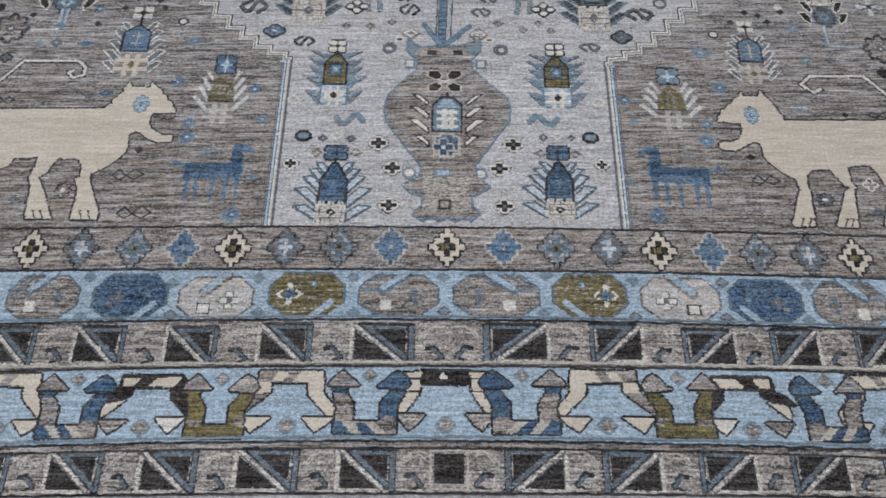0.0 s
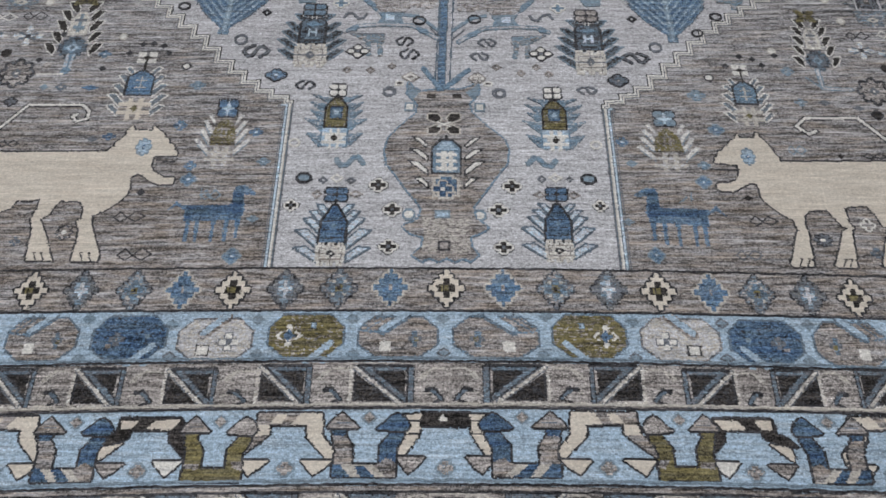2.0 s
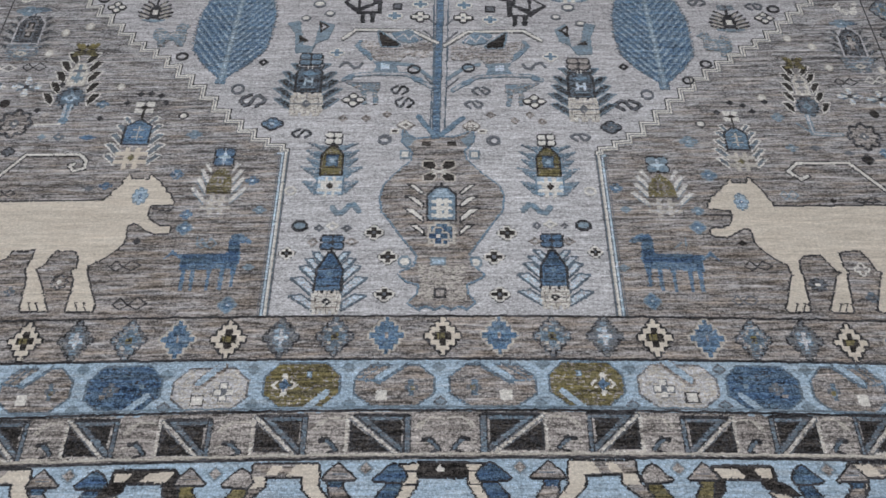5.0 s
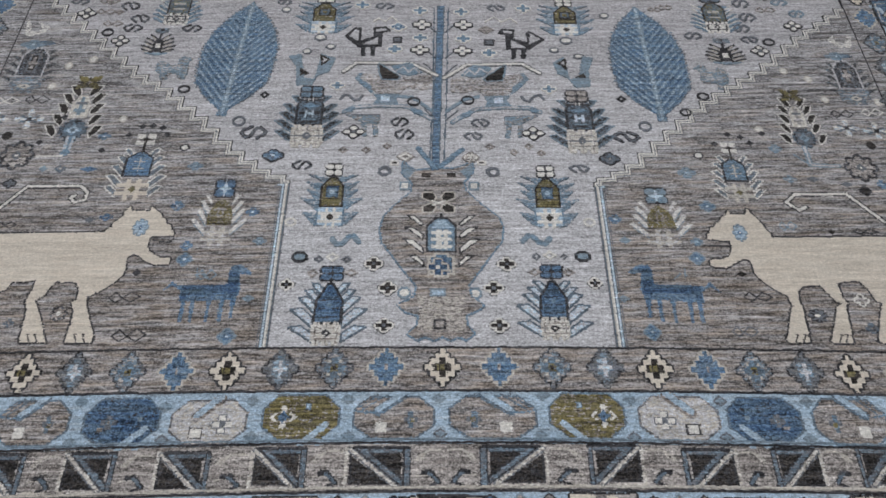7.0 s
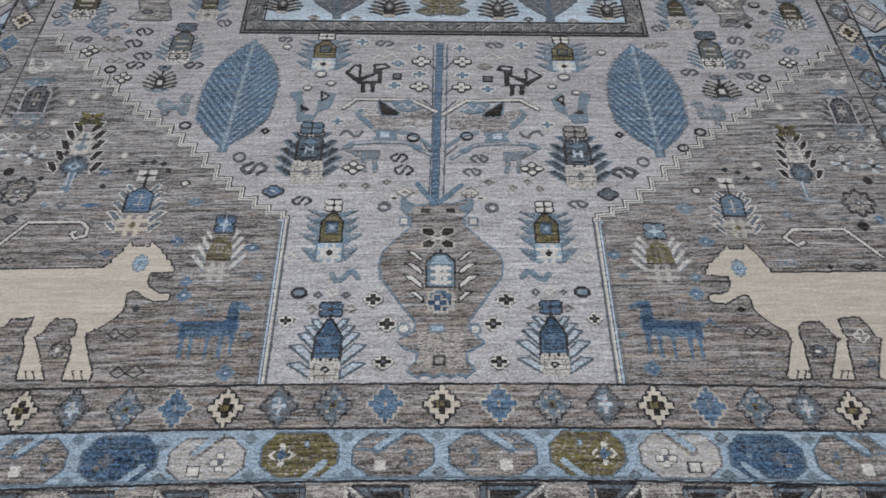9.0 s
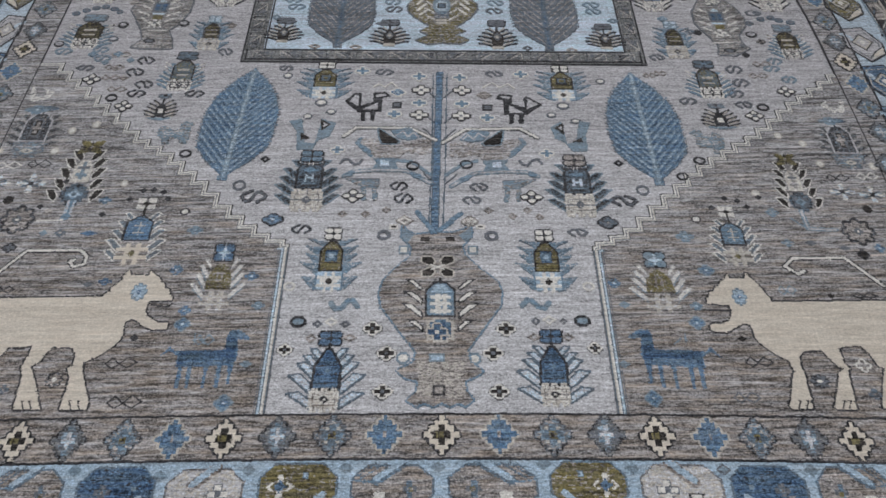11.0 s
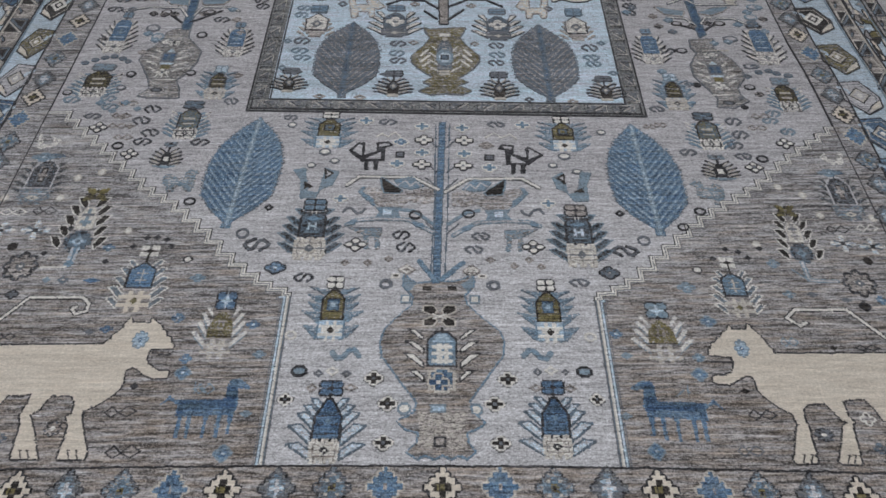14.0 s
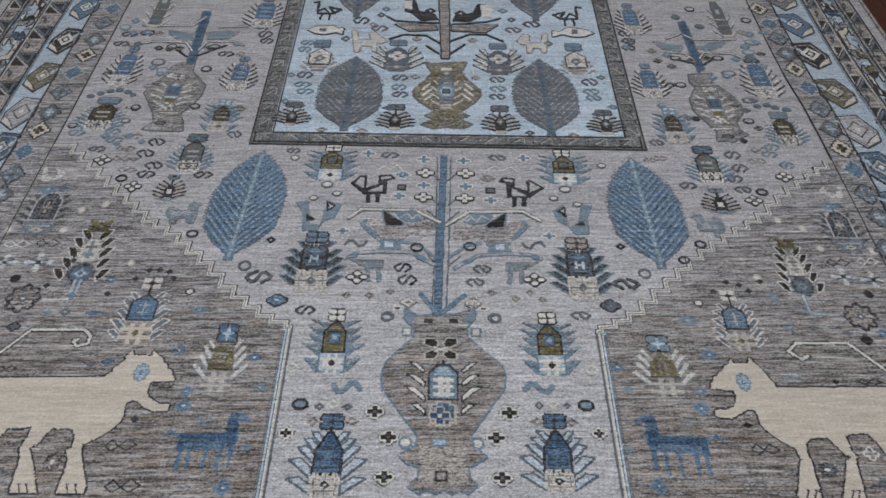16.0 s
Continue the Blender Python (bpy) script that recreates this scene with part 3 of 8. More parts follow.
def bush(x, y, w, h, style, parent=None):
    """Shrub in a pot: a four-petalled flower on a pointed body between slanting leaves."""
    k = Knots(w, h)
    if style == "low":
        shrub_leaves(k, [[(0.0, 0.21), (0.16, 0.23), (0.31, 0.13), (0.31, 0.03)], [(0.0, 0.435), (0.16, 0.45), (0.32, 0.31), (0.32, 0.19)],
                         [(0.09, 0.585), (0.21, 0.60), (0.33, 0.48), (0.33, 0.37)], [(0.16, 0.68), (0.26, 0.69), (0.36, 0.59), (0.34, 0.51)],
                         [(0.25, 0.765), (0.33, 0.775), (0.41, 0.69), (0.38, 0.62)]], "i", "q", 1.3, "p", 0.35)
        shrub_body(k, [(0.31, 0.26), (0.67, 0.26), (0.68, 0.54), (0.60, 0.66), (0.53, 0.77), (0.46, 0.77), (0.41, 0.67), (0.33, 0.55)], "n", "l", 1.8, "b", 0.30)
        for v in (0.33, 0.44, 0.55):
            k.line([(0.37, v), (0.62, v + 0.008)], "l", 0.7)
        k.gem(0.5, 0.49, 0.09, 0.07, "b").gem(0.5, 0.49, 0.04, 0.035, "f")
        grid_foot(k, 0.31, 0.67, 0.27, "w", "t", "l")
        k.mottle("w", "h", 0.45)
        k.line([(0.5, 0.76), (0.5, 0.83)], "l", 1.4)
        four_petals(k, 0.35, 0.66, 0.81, 1.0, "b", "l", "l")
    elif style in ("up", "leafy"):
        dim = style == "leafy"
        shrub_leaves(k, [[(0.04, 0.23), (0.20, 0.215), (0.36, 0.19), (0.36, 0.0), (0.24, 0.03)], [(0.0, 0.45), (0.16, 0.43), (0.36, 0.42), (0.36, 0.22), (0.24, 0.27)],
                         [(0.06, 0.59), (0.2, 0.56), (0.36, 0.56), (0.36, 0.38), (0.22, 0.44)], [(0.04, 0.72), (0.2, 0.69), (0.38, 0.68), (0.38, 0.52), (0.24, 0.57)],
                         [(0.16, 0.82), (0.28, 0.79), (0.42, 0.79), (0.42, 0.66), (0.32, 0.70)]], "s", "", 1.0, "f", 0.42)
        k.mottle("s", "p", 0.22)
        for v in (0.05, 0.26, 0.43, 0.57, 0.70):
            k.line([(0.10, v + 0.12), (0.30, v + 0.03)], "q", 0.8).line([(0.90, v + 0.12), (0.70, v + 0.03)], "q", 0.8)
        body = house_shape(0.325, 0.675, 0.31, 0.63, 0.77, 0.05)
        shrub_body(k, body, "o", "d", 1.4, "t", 0.14)
        k.rect(0.36, 0.345, 0.64, 0.42, "o").line([(0.35, 0.435), (0.65, 0.435)], "d", 1.0).line([(0.37, 0.64), (0.63, 0.64)], "d", 0.8)
        k.rect(0.405, 0.455, 0.595, 0.63, "d" if dim else "n").rect(0.43, 0.475, 0.57, 0.61, "f" if not dim else "q").rect(0.465, 0.51, 0.535, 0.575, "k" if not dim else "o")
        if dim and y > 1.1:
            shrub_body(k, body, "d", "l", 1.4, "o", 0.35)
            k.line([(0.38, 0.44), (0.62, 0.44)], "h", 1.0).line([(0.38, 0.56), (0.62, 0.56)], "t", 1.0)
        k.rect(0.27, 0.02, 0.73, 0.30, "k").rect(0.27, 0.02, 0.31, 0.30, "f").rect(0.69, 0.02, 0.73, 0.30, "f")
        hash_foot(k, 0.31, 0.69, 0.29, "w", "o")
        k.rect(0.36, 0.12, 0.64, 0.20, "w").gem(0.5, 0.15, 0.06, 0.06, "d")
        if dim and y > 1.1:
            grid_foot(k, 0.27, 0.73, 0.30, "h", "t", "l")
        four_petals(k, 0.36, 0.64, 0.805, 1.0, "w" if y < 1.1 else "i", "l" if y < 1.1 else "s", "l" if y < 1.1 else "s")
    elif style == "dark":
        shrub_leaves(k, [[(0.02, 0.25), (0.12, 0.27), (0.30, 0.16), (0.30, 0.07), (0.18, 0.13)], [(0.0, 0.42), (0.12, 0.43), (0.30, 0.31), (0.29, 0.22), (0.16, 0.29)],
                         [(0.05, 0.55), (0.16, 0.57), (0.31, 0.46), (0.30, 0.37), (0.18, 0.43)], [(0.09, 0.69), (0.2, 0.70), (0.33, 0.60), (0.32, 0.52), (0.20, 0.58)],
                         [(0.20, 0.83), (0.30, 0.83), (0.40, 0.76), (0.38, 0.69), (0.29, 0.74)]], "d", "s", 0.8, "q", 0.45)
        body = house_shape(0.31, 0.69, 0.35, 0.68, 0.76, 0.14)
        shrub_body(k, body, "q", "l", 1.6, "l", 0.30)
        k.rect(0.34, 0.52, 0.66, 0.56, "l").rect(0.38, 0.38, 0.62, 0.42, "l")
        k.rect(0.43, 0.47, 0.462, 0.60, "i").rect(0.538, 0.47, 0.57, 0.60, "i").rect(0.43, 0.518, 0.57, 0.552, "i").gem(0.5, 0.665, 0.13, 0.045, "f").rect(0.40, 0.425, 0.60, 0.445, "s")
        k.line([(0.47, 0.75), (0.47, 0.82)], "w", 0.9).line([(0.53, 0.75), (0.53, 0.82)], "w", 0.9)
        grid_foot(k, 0.28, 0.72, 0.345, "h", "t", "a")
        k.mottle("h", "w", 0.3)
        k.line([(0.28, 0.17), (0.72, 0.17)], "a", 1.0)
        four_petals(k, 0.33, 0.67, 0.81, 1.0, "f" if x < 0 else "g", "l", "l")
    elif style == "vase":
        shrub_leaves(k, [[(0.04, 0.975), (0.145, 0.966), (0.27, 0.83), (0.24, 0.80)], [(0.02, 0.78), (0.14, 0.77), (0.26, 0.66), (0.255, 0.585)],
                         [(0.0, 0.585), (0.13, 0.576), (0.26, 0.45), (0.26, 0.356)], [(0.08, 0.33), (0.19, 0.32), (0.275, 0.22), (0.275, 0.15)]], "w", "l", 1.1)
        shrub_body(k, house_shape(0.31, 0.69, 0.39, 0.80, 0.93, 0.07), "f", "l", 1.8, "s", 0.35)
        k.line([(0.5, 0.93), (0.5, 1.0)], "l", 1.4).poly([(0.36, 0.76), (0.64, 0.76), (0.56, 0.89), (0.44, 0.89)], "k")
        for v in (0.47, 0.58, 0.69):
            k.rect(0.37, v - 0.028, 0.63, v + 0.028, "w")
        k.rect(0.43, 0.43, 0.50, 0.74, "w").rect(0.53, 0.43, 0.59, 0.74, "w")
        k.rect(0.33, 0.03, 0.67, 0.33, "h").rect(0.40, -0.01, 0.60, 0.36, "h").rect(0.36, 0.06, 0.64, 0.30, "n").rect(0.43, 0.02, 0.57, 0.34, "n")
        k.gem(0.5, 0.18, 0.10, 0.08, "d").rect(0.38, 0.235, 0.43, 0.285, "f").rect(0.57, 0.235, 0.62, 0.285, "f").rect(0.38, 0.08, 0.43, 0.12, "h").rect(0.57, 0.08, 0.62, 0.12, "h")
    elif style == "span":
        shrub_leaves(k, [[(0.0, 0.38), (0.08, 0.39), (0.27, 0.23), (0.25, 0.16)], [(0.06, 0.53), (0.14, 0.54), (0.28, 0.37), (0.27, 0.30)],
                         [(0.10, 0.66), (0.18, 0.67), (0.30, 0.52), (0.29, 0.45)], [(0.18, 0.75), (0.25, 0.76), (0.33, 0.64), (0.33, 0.58)]], "w", "", 1.0, "p", 0.40)
        for v, t in ((0.15, 0.06), (0.29, 0.11), (0.44, 0.15)):
            k.line([(0.28, v - 0.015), (t, v + 0.16)], "s", 0.8).line([(0.72, v - 0.015), (1 - t, v + 0.16)], "s", 0.8)
        shrub_body(k, [(0.28, 0.30), (0.72, 0.30), (0.70, 0.50), (0.62, 0.63), (0.54, 0.68), (0.46, 0.68), (0.38, 0.63), (0.30, 0.50)], "o", "", 1.0, "t", 0.25)
        k.rect(0.44, 0.42, 0.56, 0.55, "t").rect(0.47, 0.45, 0.53, 0.52, "o").line([(0.30, 0.31), (0.70, 0.31)], "d", 0.8)
        hash_foot(k, 0.24, 0.76, 0.27, "h")
        k.mottle("h", "p", 0.3)
        four_petals(k, 0.32, 0.68, 0.72, 1.0, "b" if x < 0 else "s", "l")
        k.gem(0.5, 0.86, 0.13, 0.04, "i").gem(0.5, 0.86, 0.035, 0.13, "i").rect(0.40, 0.765, 0.45, 0.80, "f").rect(0.55, 0.765, 0.60, 0.80, "f")
    elif style == "house":
        shrub_leaves(k, [[(0.02, 0.19), (0.12, 0.21), (0.27, 0.10), (0.22, 0.04)], [(0.0, 0.35), (0.12, 0.37), (0.29, 0.24), (0.24, 0.17)],
                         [(0.04, 0.50), (0.15, 0.52), (0.31, 0.40), (0.27, 0.32)], [(0.10, 0.64), (0.20, 0.66), (0.34, 0.54), (0.30, 0.47)],
                         [(0.19, 0.76), (0.28, 0.77), (0.38, 0.67), (0.35, 0.60)]], "a", "w", 0.9, "s", 0.3)
        shrub_body(k, house_shape(0.27, 0.71, 0.34, 0.62, 0.72, 0.03), "b" if x < 0 else "f", "l", 1.5, "f" if x < 0 else "q", 0.25)
        k.line([(0.5, 0.40), (0.5, 0.62)], "h", 0.8).line([(0.40, 0.46), (0.60, 0.46)], "h", 0.8).line([(0.40, 0.56), (0.60, 0.56)], "h", 0.7)
        hash_foot(k, 0.22, 0.76, 0.30, "v" if x < 0 else "h", "o")
        k.line([(0.5, 0.70), (0.5, 0.90)], "d", 1.4)
        for du in (-0.09, 0.09):
            for dv in (-0.05, 0.05):
                k.rect(0.5 + du - 0.065, 0.91 + dv - 0.036, 0.5 + du + 0.065, 0.91 + dv + 0.036, "w")
        k.gem(0.5, 0.91, 0.11, 0.035, "d")
    elif style == "box":
        shrub_leaves(k, [[(t - 0.04, v + 0.095), (t + 0.12, v + 0.095), (t + 0.21, v - 0.01), (t + 0.18, v - 0.085), (t + 0.06, v - 0.025)]
                         for t, v in ((0.0, 0.13), (0.06, 0.30), (0.10, 0.46), (0.13, 0.62), (0.22, 0.75))], "d", "w", 0.9)
        shrub_body(k, [(0.31, 0.33), (0.69, 0.33), (0.68, 0.58), (0.58, 0.70), (0.42, 0.70), (0.32, 0.58)], "h", "t", 1.0, "w", 0.3)
        mark = "s" if x < 0 else "t"
        k.rect(0.465, 0.38, 0.535, 0.66, mark).rect(0.39, 0.43, 0.61, 0.475, mark).rect(0.39, 0.545, 0.61, 0.585, "a")
        k.rect(0.30, 0.04, 0.70, 0.27, "l").rect(0.38, -0.01, 0.62, 0.31, "l").rect(0.25, 0.10, 0.75, 0.21, "l").mottle("l", "q", 0.55).rect(0.34, 0.07, 0.66, 0.24, "q" if x < 0 else "a")
        for du, dv in ((-0.12, 0.0), (0.12, 0.0), (0.0, 0.07), (0.0, -0.07)):
            k.rect(0.5 + du - 0.035, 0.155 + dv - 0.025, 0.5 + du + 0.035, 0.155 + dv + 0.025, "f" if x < 0 else "q")
        k.gem(0.5, 0.155, 0.13, 0.065, "k" if x < 0 else "s").gem(0.5, 0.155, 0.06, 0.03, "q")
        for su in (-1, 1):
            for sv in (-1, 1):
                k.oval(0.5 + su * 0.12, 0.895 + sv * 0.055, 0.085, 0.045, "o").rect(0.5 + su * 0.19 - 0.03, 0.895 + sv * 0.085 - 0.02, 0.5 + su * 0.19 + 0.03, 0.895 + sv * 0.085 + 0.02, "o")
        k.gem(0.5, 0.895, 0.16, 0.08, "o").gem(0.5, 0.895, 0.05, 0.03, "g").line([(0.30, 0.895), (0.40, 0.895)], "d", 1.0).line([(0.60, 0.895), (0.70, 0.895)], "d", 1.0)
        k.line([(0.5, 0.82), (0.5, 0.86)], "d", 1.0).line([(0.5, 0.94), (0.5, 0.98)], "d", 1.0).mottle("o", "d", 0.12)
    elif style == "grey":
        shrub_leaves(k, slant_leaves(5, 0.16, 0.68, 0.27, (0.0, 0.0, 0.04, 0.09, 0.16), 0.13, 0.085), "l", "m", 0.8, "a", 0.40)
        shrub_body(k, house_shape(0.27, 0.73, 0.30, 0.70, 0.84, 0.10), "l", "p", 1.5, "a", 0.35)
        k.rect(0.40, 0.37, 0.60, 0.74, "a").rect(0.44, 0.41, 0.56, 0.70, "d").rect(0.47, 0.44, 0.53, 0.67, "g").rect(0.41, 0.52, 0.59, 0.58, "g").mottle("a", "s", 0.3)
        k.rect(0.20, 0.07, 0.80, 0.28, "s").rect(0.30, -0.01, 0.70, 0.29, "s").mottle("s", "a", 0.40).mottle("s", "g", 0.4).line([(0.28, 0.19), (0.72, 0.19)], "p", 0.9).gem(0.5, 0.11, 0.14, 0.05, "h").gem(0.5, 0.11, 0.05, 0.02, "a")
        k.line([(0.5, 0.83), (0.5, 0.90)], "l", 1.2).oval(0.5, 0.95, 0.26, 0.05, "q").rect(0.42, 0.91, 0.58, 1.0, "q").mottle("q", "n", 0.3).gem(0.5, 0.95, 0.08, 0.03, "f")
    elif style == "blue":
        shrub_leaves(k, slant_leaves(6, 0.02, 0.62, 0.31, (0.04, 0.0, 0.03, 0.08, 0.13, 0.2), 0.15, 0.065), "w", "", 1.0, "p", 0.2)
        for j in range(6):
            v, t = 0.02 + 0.12 * j, (0.04, 0.0, 0.03, 0.08, 0.13, 0.2)[j]
            k.line([(0.30, v), (t, v + 0.15)], "l", 1.2).line([(0.70, v), (1 - t, v + 0.15)], "l", 1.2)
        shrub_body(k, house_shape(0.28, 0.72, 0.26, 0.70, 0.80, 0.13), "b", "h", 1.0, "n", 0.3)
        for v in (0.36, 0.50, 0.62):
            k.line([(0.38, v), (0.62, v)], "k", 1.0)
        k.rect(0.47, 0.44, 0.53, 0.56, "s")
        grid_foot(k, 0.27, 0.73, 0.25, "w", "t", "a")
        k.line([(0.5, 0.80), (0.5, 0.88)], "l", 1.2)
        four_petals(k, 0.37, 0.63, 0.86, 1.0, "f", "a", "l")
    elif style == "pale":
        shrub_leaves(k, slant_leaves(6, 0.0, 0.52, 0.31, (0.02, 0.0, 0.02, 0.07, 0.14, 0.2), 0.16, 0.05), "f", "", 1.0, "s", 0.4)
        for j in range(6):
            v = 0.0 + 0.104 * j
            k.line([(0.31, v + 0.065), (0.10, v + 0.19)], "w", 0.8).line([(0.69, v + 0.065), (0.90, v + 0.19)], "w", 0.8)
        shrub_body(k, house_shape(0.29, 0.71, 0.26, 0.62, 0.76, 0.07), "d" if y > 1.1 else "q", "d", 1.6, "o", 0.30)
        k.rect(0.38, 0.50, 0.62, 0.55, "h").rect(0.38, 0.36, 0.62, 0.40, "h")
        grid_foot(k, 0.28, 0.72, 0.26, "w", "l", "l")
        k.line([(0.5, 0.75), (0.5, 0.84)], "l", 1.4)
        four_petals(k, 0.30, 0.70, 0.80, 1.0, "s" if y > 1.1 else "q", "a" if y > 1.1 else "l", "f")
    elif style == "star":
        shrub_leaves(k, slant_leaves(4, 0.06, 0.56, 0.30, (0.0, 0.02, 0.07, 0.14), 0.22, 0.10), "w", "l", 0.9)
        shrub_body(k, [(0.30, 0.26), (0.70, 0.26), (0.72, 0.46), (0.66, 0.64), (0.55, 0.74), (0.45, 0.74), (0.34, 0.64), (0.28, 0.46)], "q", "a", 1.0, "l", 0.3)
        for du, dv in ((-0.10, 0.0), (0.10, 0.0), (0.0, 0.09), (0.0, -0.09)):
            k.oval(0.5 + du, 0.47 + dv, 0.075, 0.065, "w")
        k.gem(0.5, 0.47, 0.06, 0.05, "a")
        k.rect(0.26, 0.06, 0.74, 0.22, "a").rect(0.34, 0.0, 0.66, 0.25, "a").line([(0.30, 0.13), (0.70, 0.13)], "h", 0.9).gem(0.5, 0.12, 0.07, 0.05, "h")
        k.line([(0.5, 0.73), (0.5, 0.84)], "a", 1.2)
        four_petals(k, 0.34, 0.66, 0.83, 1.0, "f", "a", "q")
    elif style == "hut":
        shrub_leaves(k, slant_leaves(4, 0.04, 0.44, 0.24, (0.0, 0.04, 0.10, 0.16), 0.14, 0.04), "g", "", 0.8, "h", 0.4)
        shrub_body(k, house_shape(0.22, 0.78, 0.24, 0.56, 0.72, 0.03), "w", "l", 1.4)
        k.gem(0.5, 0.42, 0.16, 0.12, "a").gem(0.5, 0.42, 0.07, 0.05, "h")
        k.rect(0.26, 0.12, 0.74, 0.20, "g").rect(0.34, 0.02, 0.66, 0.12, "g").line([(0.28, 0.16), (0.72, 0.16)], "t", 0.9)
        k.line([(0.5, 0.72), (0.5, 0.80)], "l", 1.0)
        four_petals(k, 0.28, 0.72, 0.78, 1.0, "f", "q", "q")
    elif style == "small":
        for j in range(5):
            v, t = 0.05 + 0.125 * j, (0.04, 0.0, 0.04, 0.12, 0.22)[j]
            k.line([(0.46, v), (t + 0.06, v + 0.13), (t, v + 0.13)], "l", 1.3).line([(0.44, v + 0.055), (t + 0.10, v + 0.18)], "h", 0.9)
        k.both()
        k.poly([(0.38, 0.06), (0.62, 0.06), (0.66, 0.40), (0.5, 0.66), (0.34, 0.40)], "d").gem(0.5, 0.40, 0.12, 0.16, "a").gem(0.5, 0.40, 0.06, 0.08, "h").rect(0.36, 0.0, 0.64, 0.08, "h")
        k.line([(0.5, 0.64), (0.5, 0.82)], "l", 1.4)
        four_petals(k, 0.28, 0.72, 0.80, 1.0, "a", "l", "l")
    elif style == "inner":
        shrub_leaves(k, slant_leaves(4, 0.12, 0.60, 0.33, (0.08, 0.0, 0.02, 0.10), 0.14, 0.07), "w", "t", 0.8)
        k.rect(0.34, 0.40, 0.66, 0.66, "a").rect(0.38, 0.44, 0.62, 0.62, "n").rect(0.47, 0.44, 0.53, 0.62, "q").line([(0.38, 0.53), (0.62, 0.53)], "q", 0.9)
        k.poly([(0.40, 0.67), (0.60, 0.67), (0.5, 0.76)], "i").rect(0.36, 0.34, 0.64, 0.385, "i").rect(0.40, 0.22, 0.60, 0.32, "o")
        for du in (-0.14, 0.0, 0.14):
            k.line([(0.5 + du * 0.4, 0.14), (0.5 + du, 0.02)], "w", 1.4)
        four_petals(k, 0.36, 0.64, 0.84, 1.0, "w", "l", "l")
    else:  # "old": a tall body with a pale window on bars, strokes at its sides
        for j in range(4):
            v, t = 0.10 + 0.17 * j, (0.02, 0.0, 0.05, 0.12)[j]
            k.line([(0.30, v), (t, v + 0.13)], "w", 1.6).line([(0.30, v - 0.03), (t, v + 0.10)], "t", 0.7)
        k.both()
        shrub_body(k, [(0.30, 0.14), (0.70, 0.14), (0.72, 0.70), (0.60, 0.90), (0.40, 0.90), (0.28, 0.70)], "q", "a", 1.2, "o" if y > 1.6 else "t", 0.4)
        k.rect(0.36, 0.56, 0.64, 0.74, "q").rect(0.42, 0.60, 0.58, 0.70, "h").line([(0.34, 0.46), (0.66, 0.46)], "w", 1.2).line([(0.34, 0.33), (0.66, 0.33)], "h", 1.0)
        k.rect(0.34, 0.0, 0.66, 0.12, "h").line([(0.36, 0.06), (0.64, 0.06)], "a", 0.9).gem(0.5, 0.95, 0.12, 0.05, "h")
    if y > 1.0:  # softer contrast beyond y = 1: cream, charcoal and blue mottled with closer tones
        k.mottle("w", "g", 0.30).mottle("l", "a", 0.25).mottle("b", "f", 0.2)
    return weave("shrub_motif", k, x, y, parent or field_part)


def cypress(x, y, w, h, colour, vein, shade, parent=None, lean=0.0):
    """Tall leaf-shaped tree with slanting dashed veins, flecked pile and bristles all round."""
    k = Knots(w, h)
    side = [(0.5, 1.0), (0.62, 0.93), (0.78, 0.84), (0.92, 0.72), (1.0, 0.57), (1.0, 0.40), (0.97, 0.27), (0.80, 0.16), (0.56, 0.05), (0.56, 0.0)]
    pts = side + [(1 - u, v) for u, v in reversed(side)]
    pts = [(u + lean * (v - 0.5) * 2, v) for u, v in pts]
    m0 = k.inside(pts)
    k.put(m0, colour)
    spine = 0.5 + lean * (k.V - 0.5) * 2
    away = abs(k.U - spine)
    rnd, rnd2 = np.random.random(m0.shape), np.random.random(m0.shape)
    blue = colour == "f"
    phase = ((k.V - away * 1.3 * w / h) * (17.0 if blue else 14.0)) % 1.0
    strong = np.clip(1.20 - 0.70 * k.V, 0.35, 1.0)
    k.put((phase < 0.45) & (rnd < (0.92 if blue else 0.55) * strong), shade)
    k.put((phase > 0.52) & (phase < (0.80 if blue else 0.76)) & (rnd < (0.55 if blue else 0.88) * strong), vein)
    k.put((rnd2 < (0.22 if blue else 0.10)), "b" if blue else "q")
    k.put((rnd2 > 0.93), "s" if blue else "t")
    k.put((away < (0.035 if blue else 0.05)) & (rnd < 0.85), "s" if blue else "q")
    k.put((away < 0.018) & (rnd2 < 0.45), vein if blue else "n")
    k.a[~m0] = -1
    rim = m0 & k.grown(k.grown(~m0))
    k.put(rim & (rnd < 0.45), colour).put(rim & (rnd > 0.80), "q" if not blue else "a")
    for j in range(36):  # bristles all round
        v = 0.10 + 0.024 * j
        for sgn in (1, -1):
            row = min(max(int(4 + v * (k.ny - 8)), 0), k.ny - 1)
            on = np.nonzero(m0[row])[0]
            if len(on):
                c = on[-1] if sgn > 0 else on[0]
                for q in range(1, 3 + j % 2):
                    if 0 <= c + sgn * q < k.nx and row + q // 2 < k.ny:
                        k.a[row + q // 2, c + sgn * q] = CODES.index("a" if blue and j % 3 else colour)
    return weave("cypress_motif", k, x, y, parent or field_part)


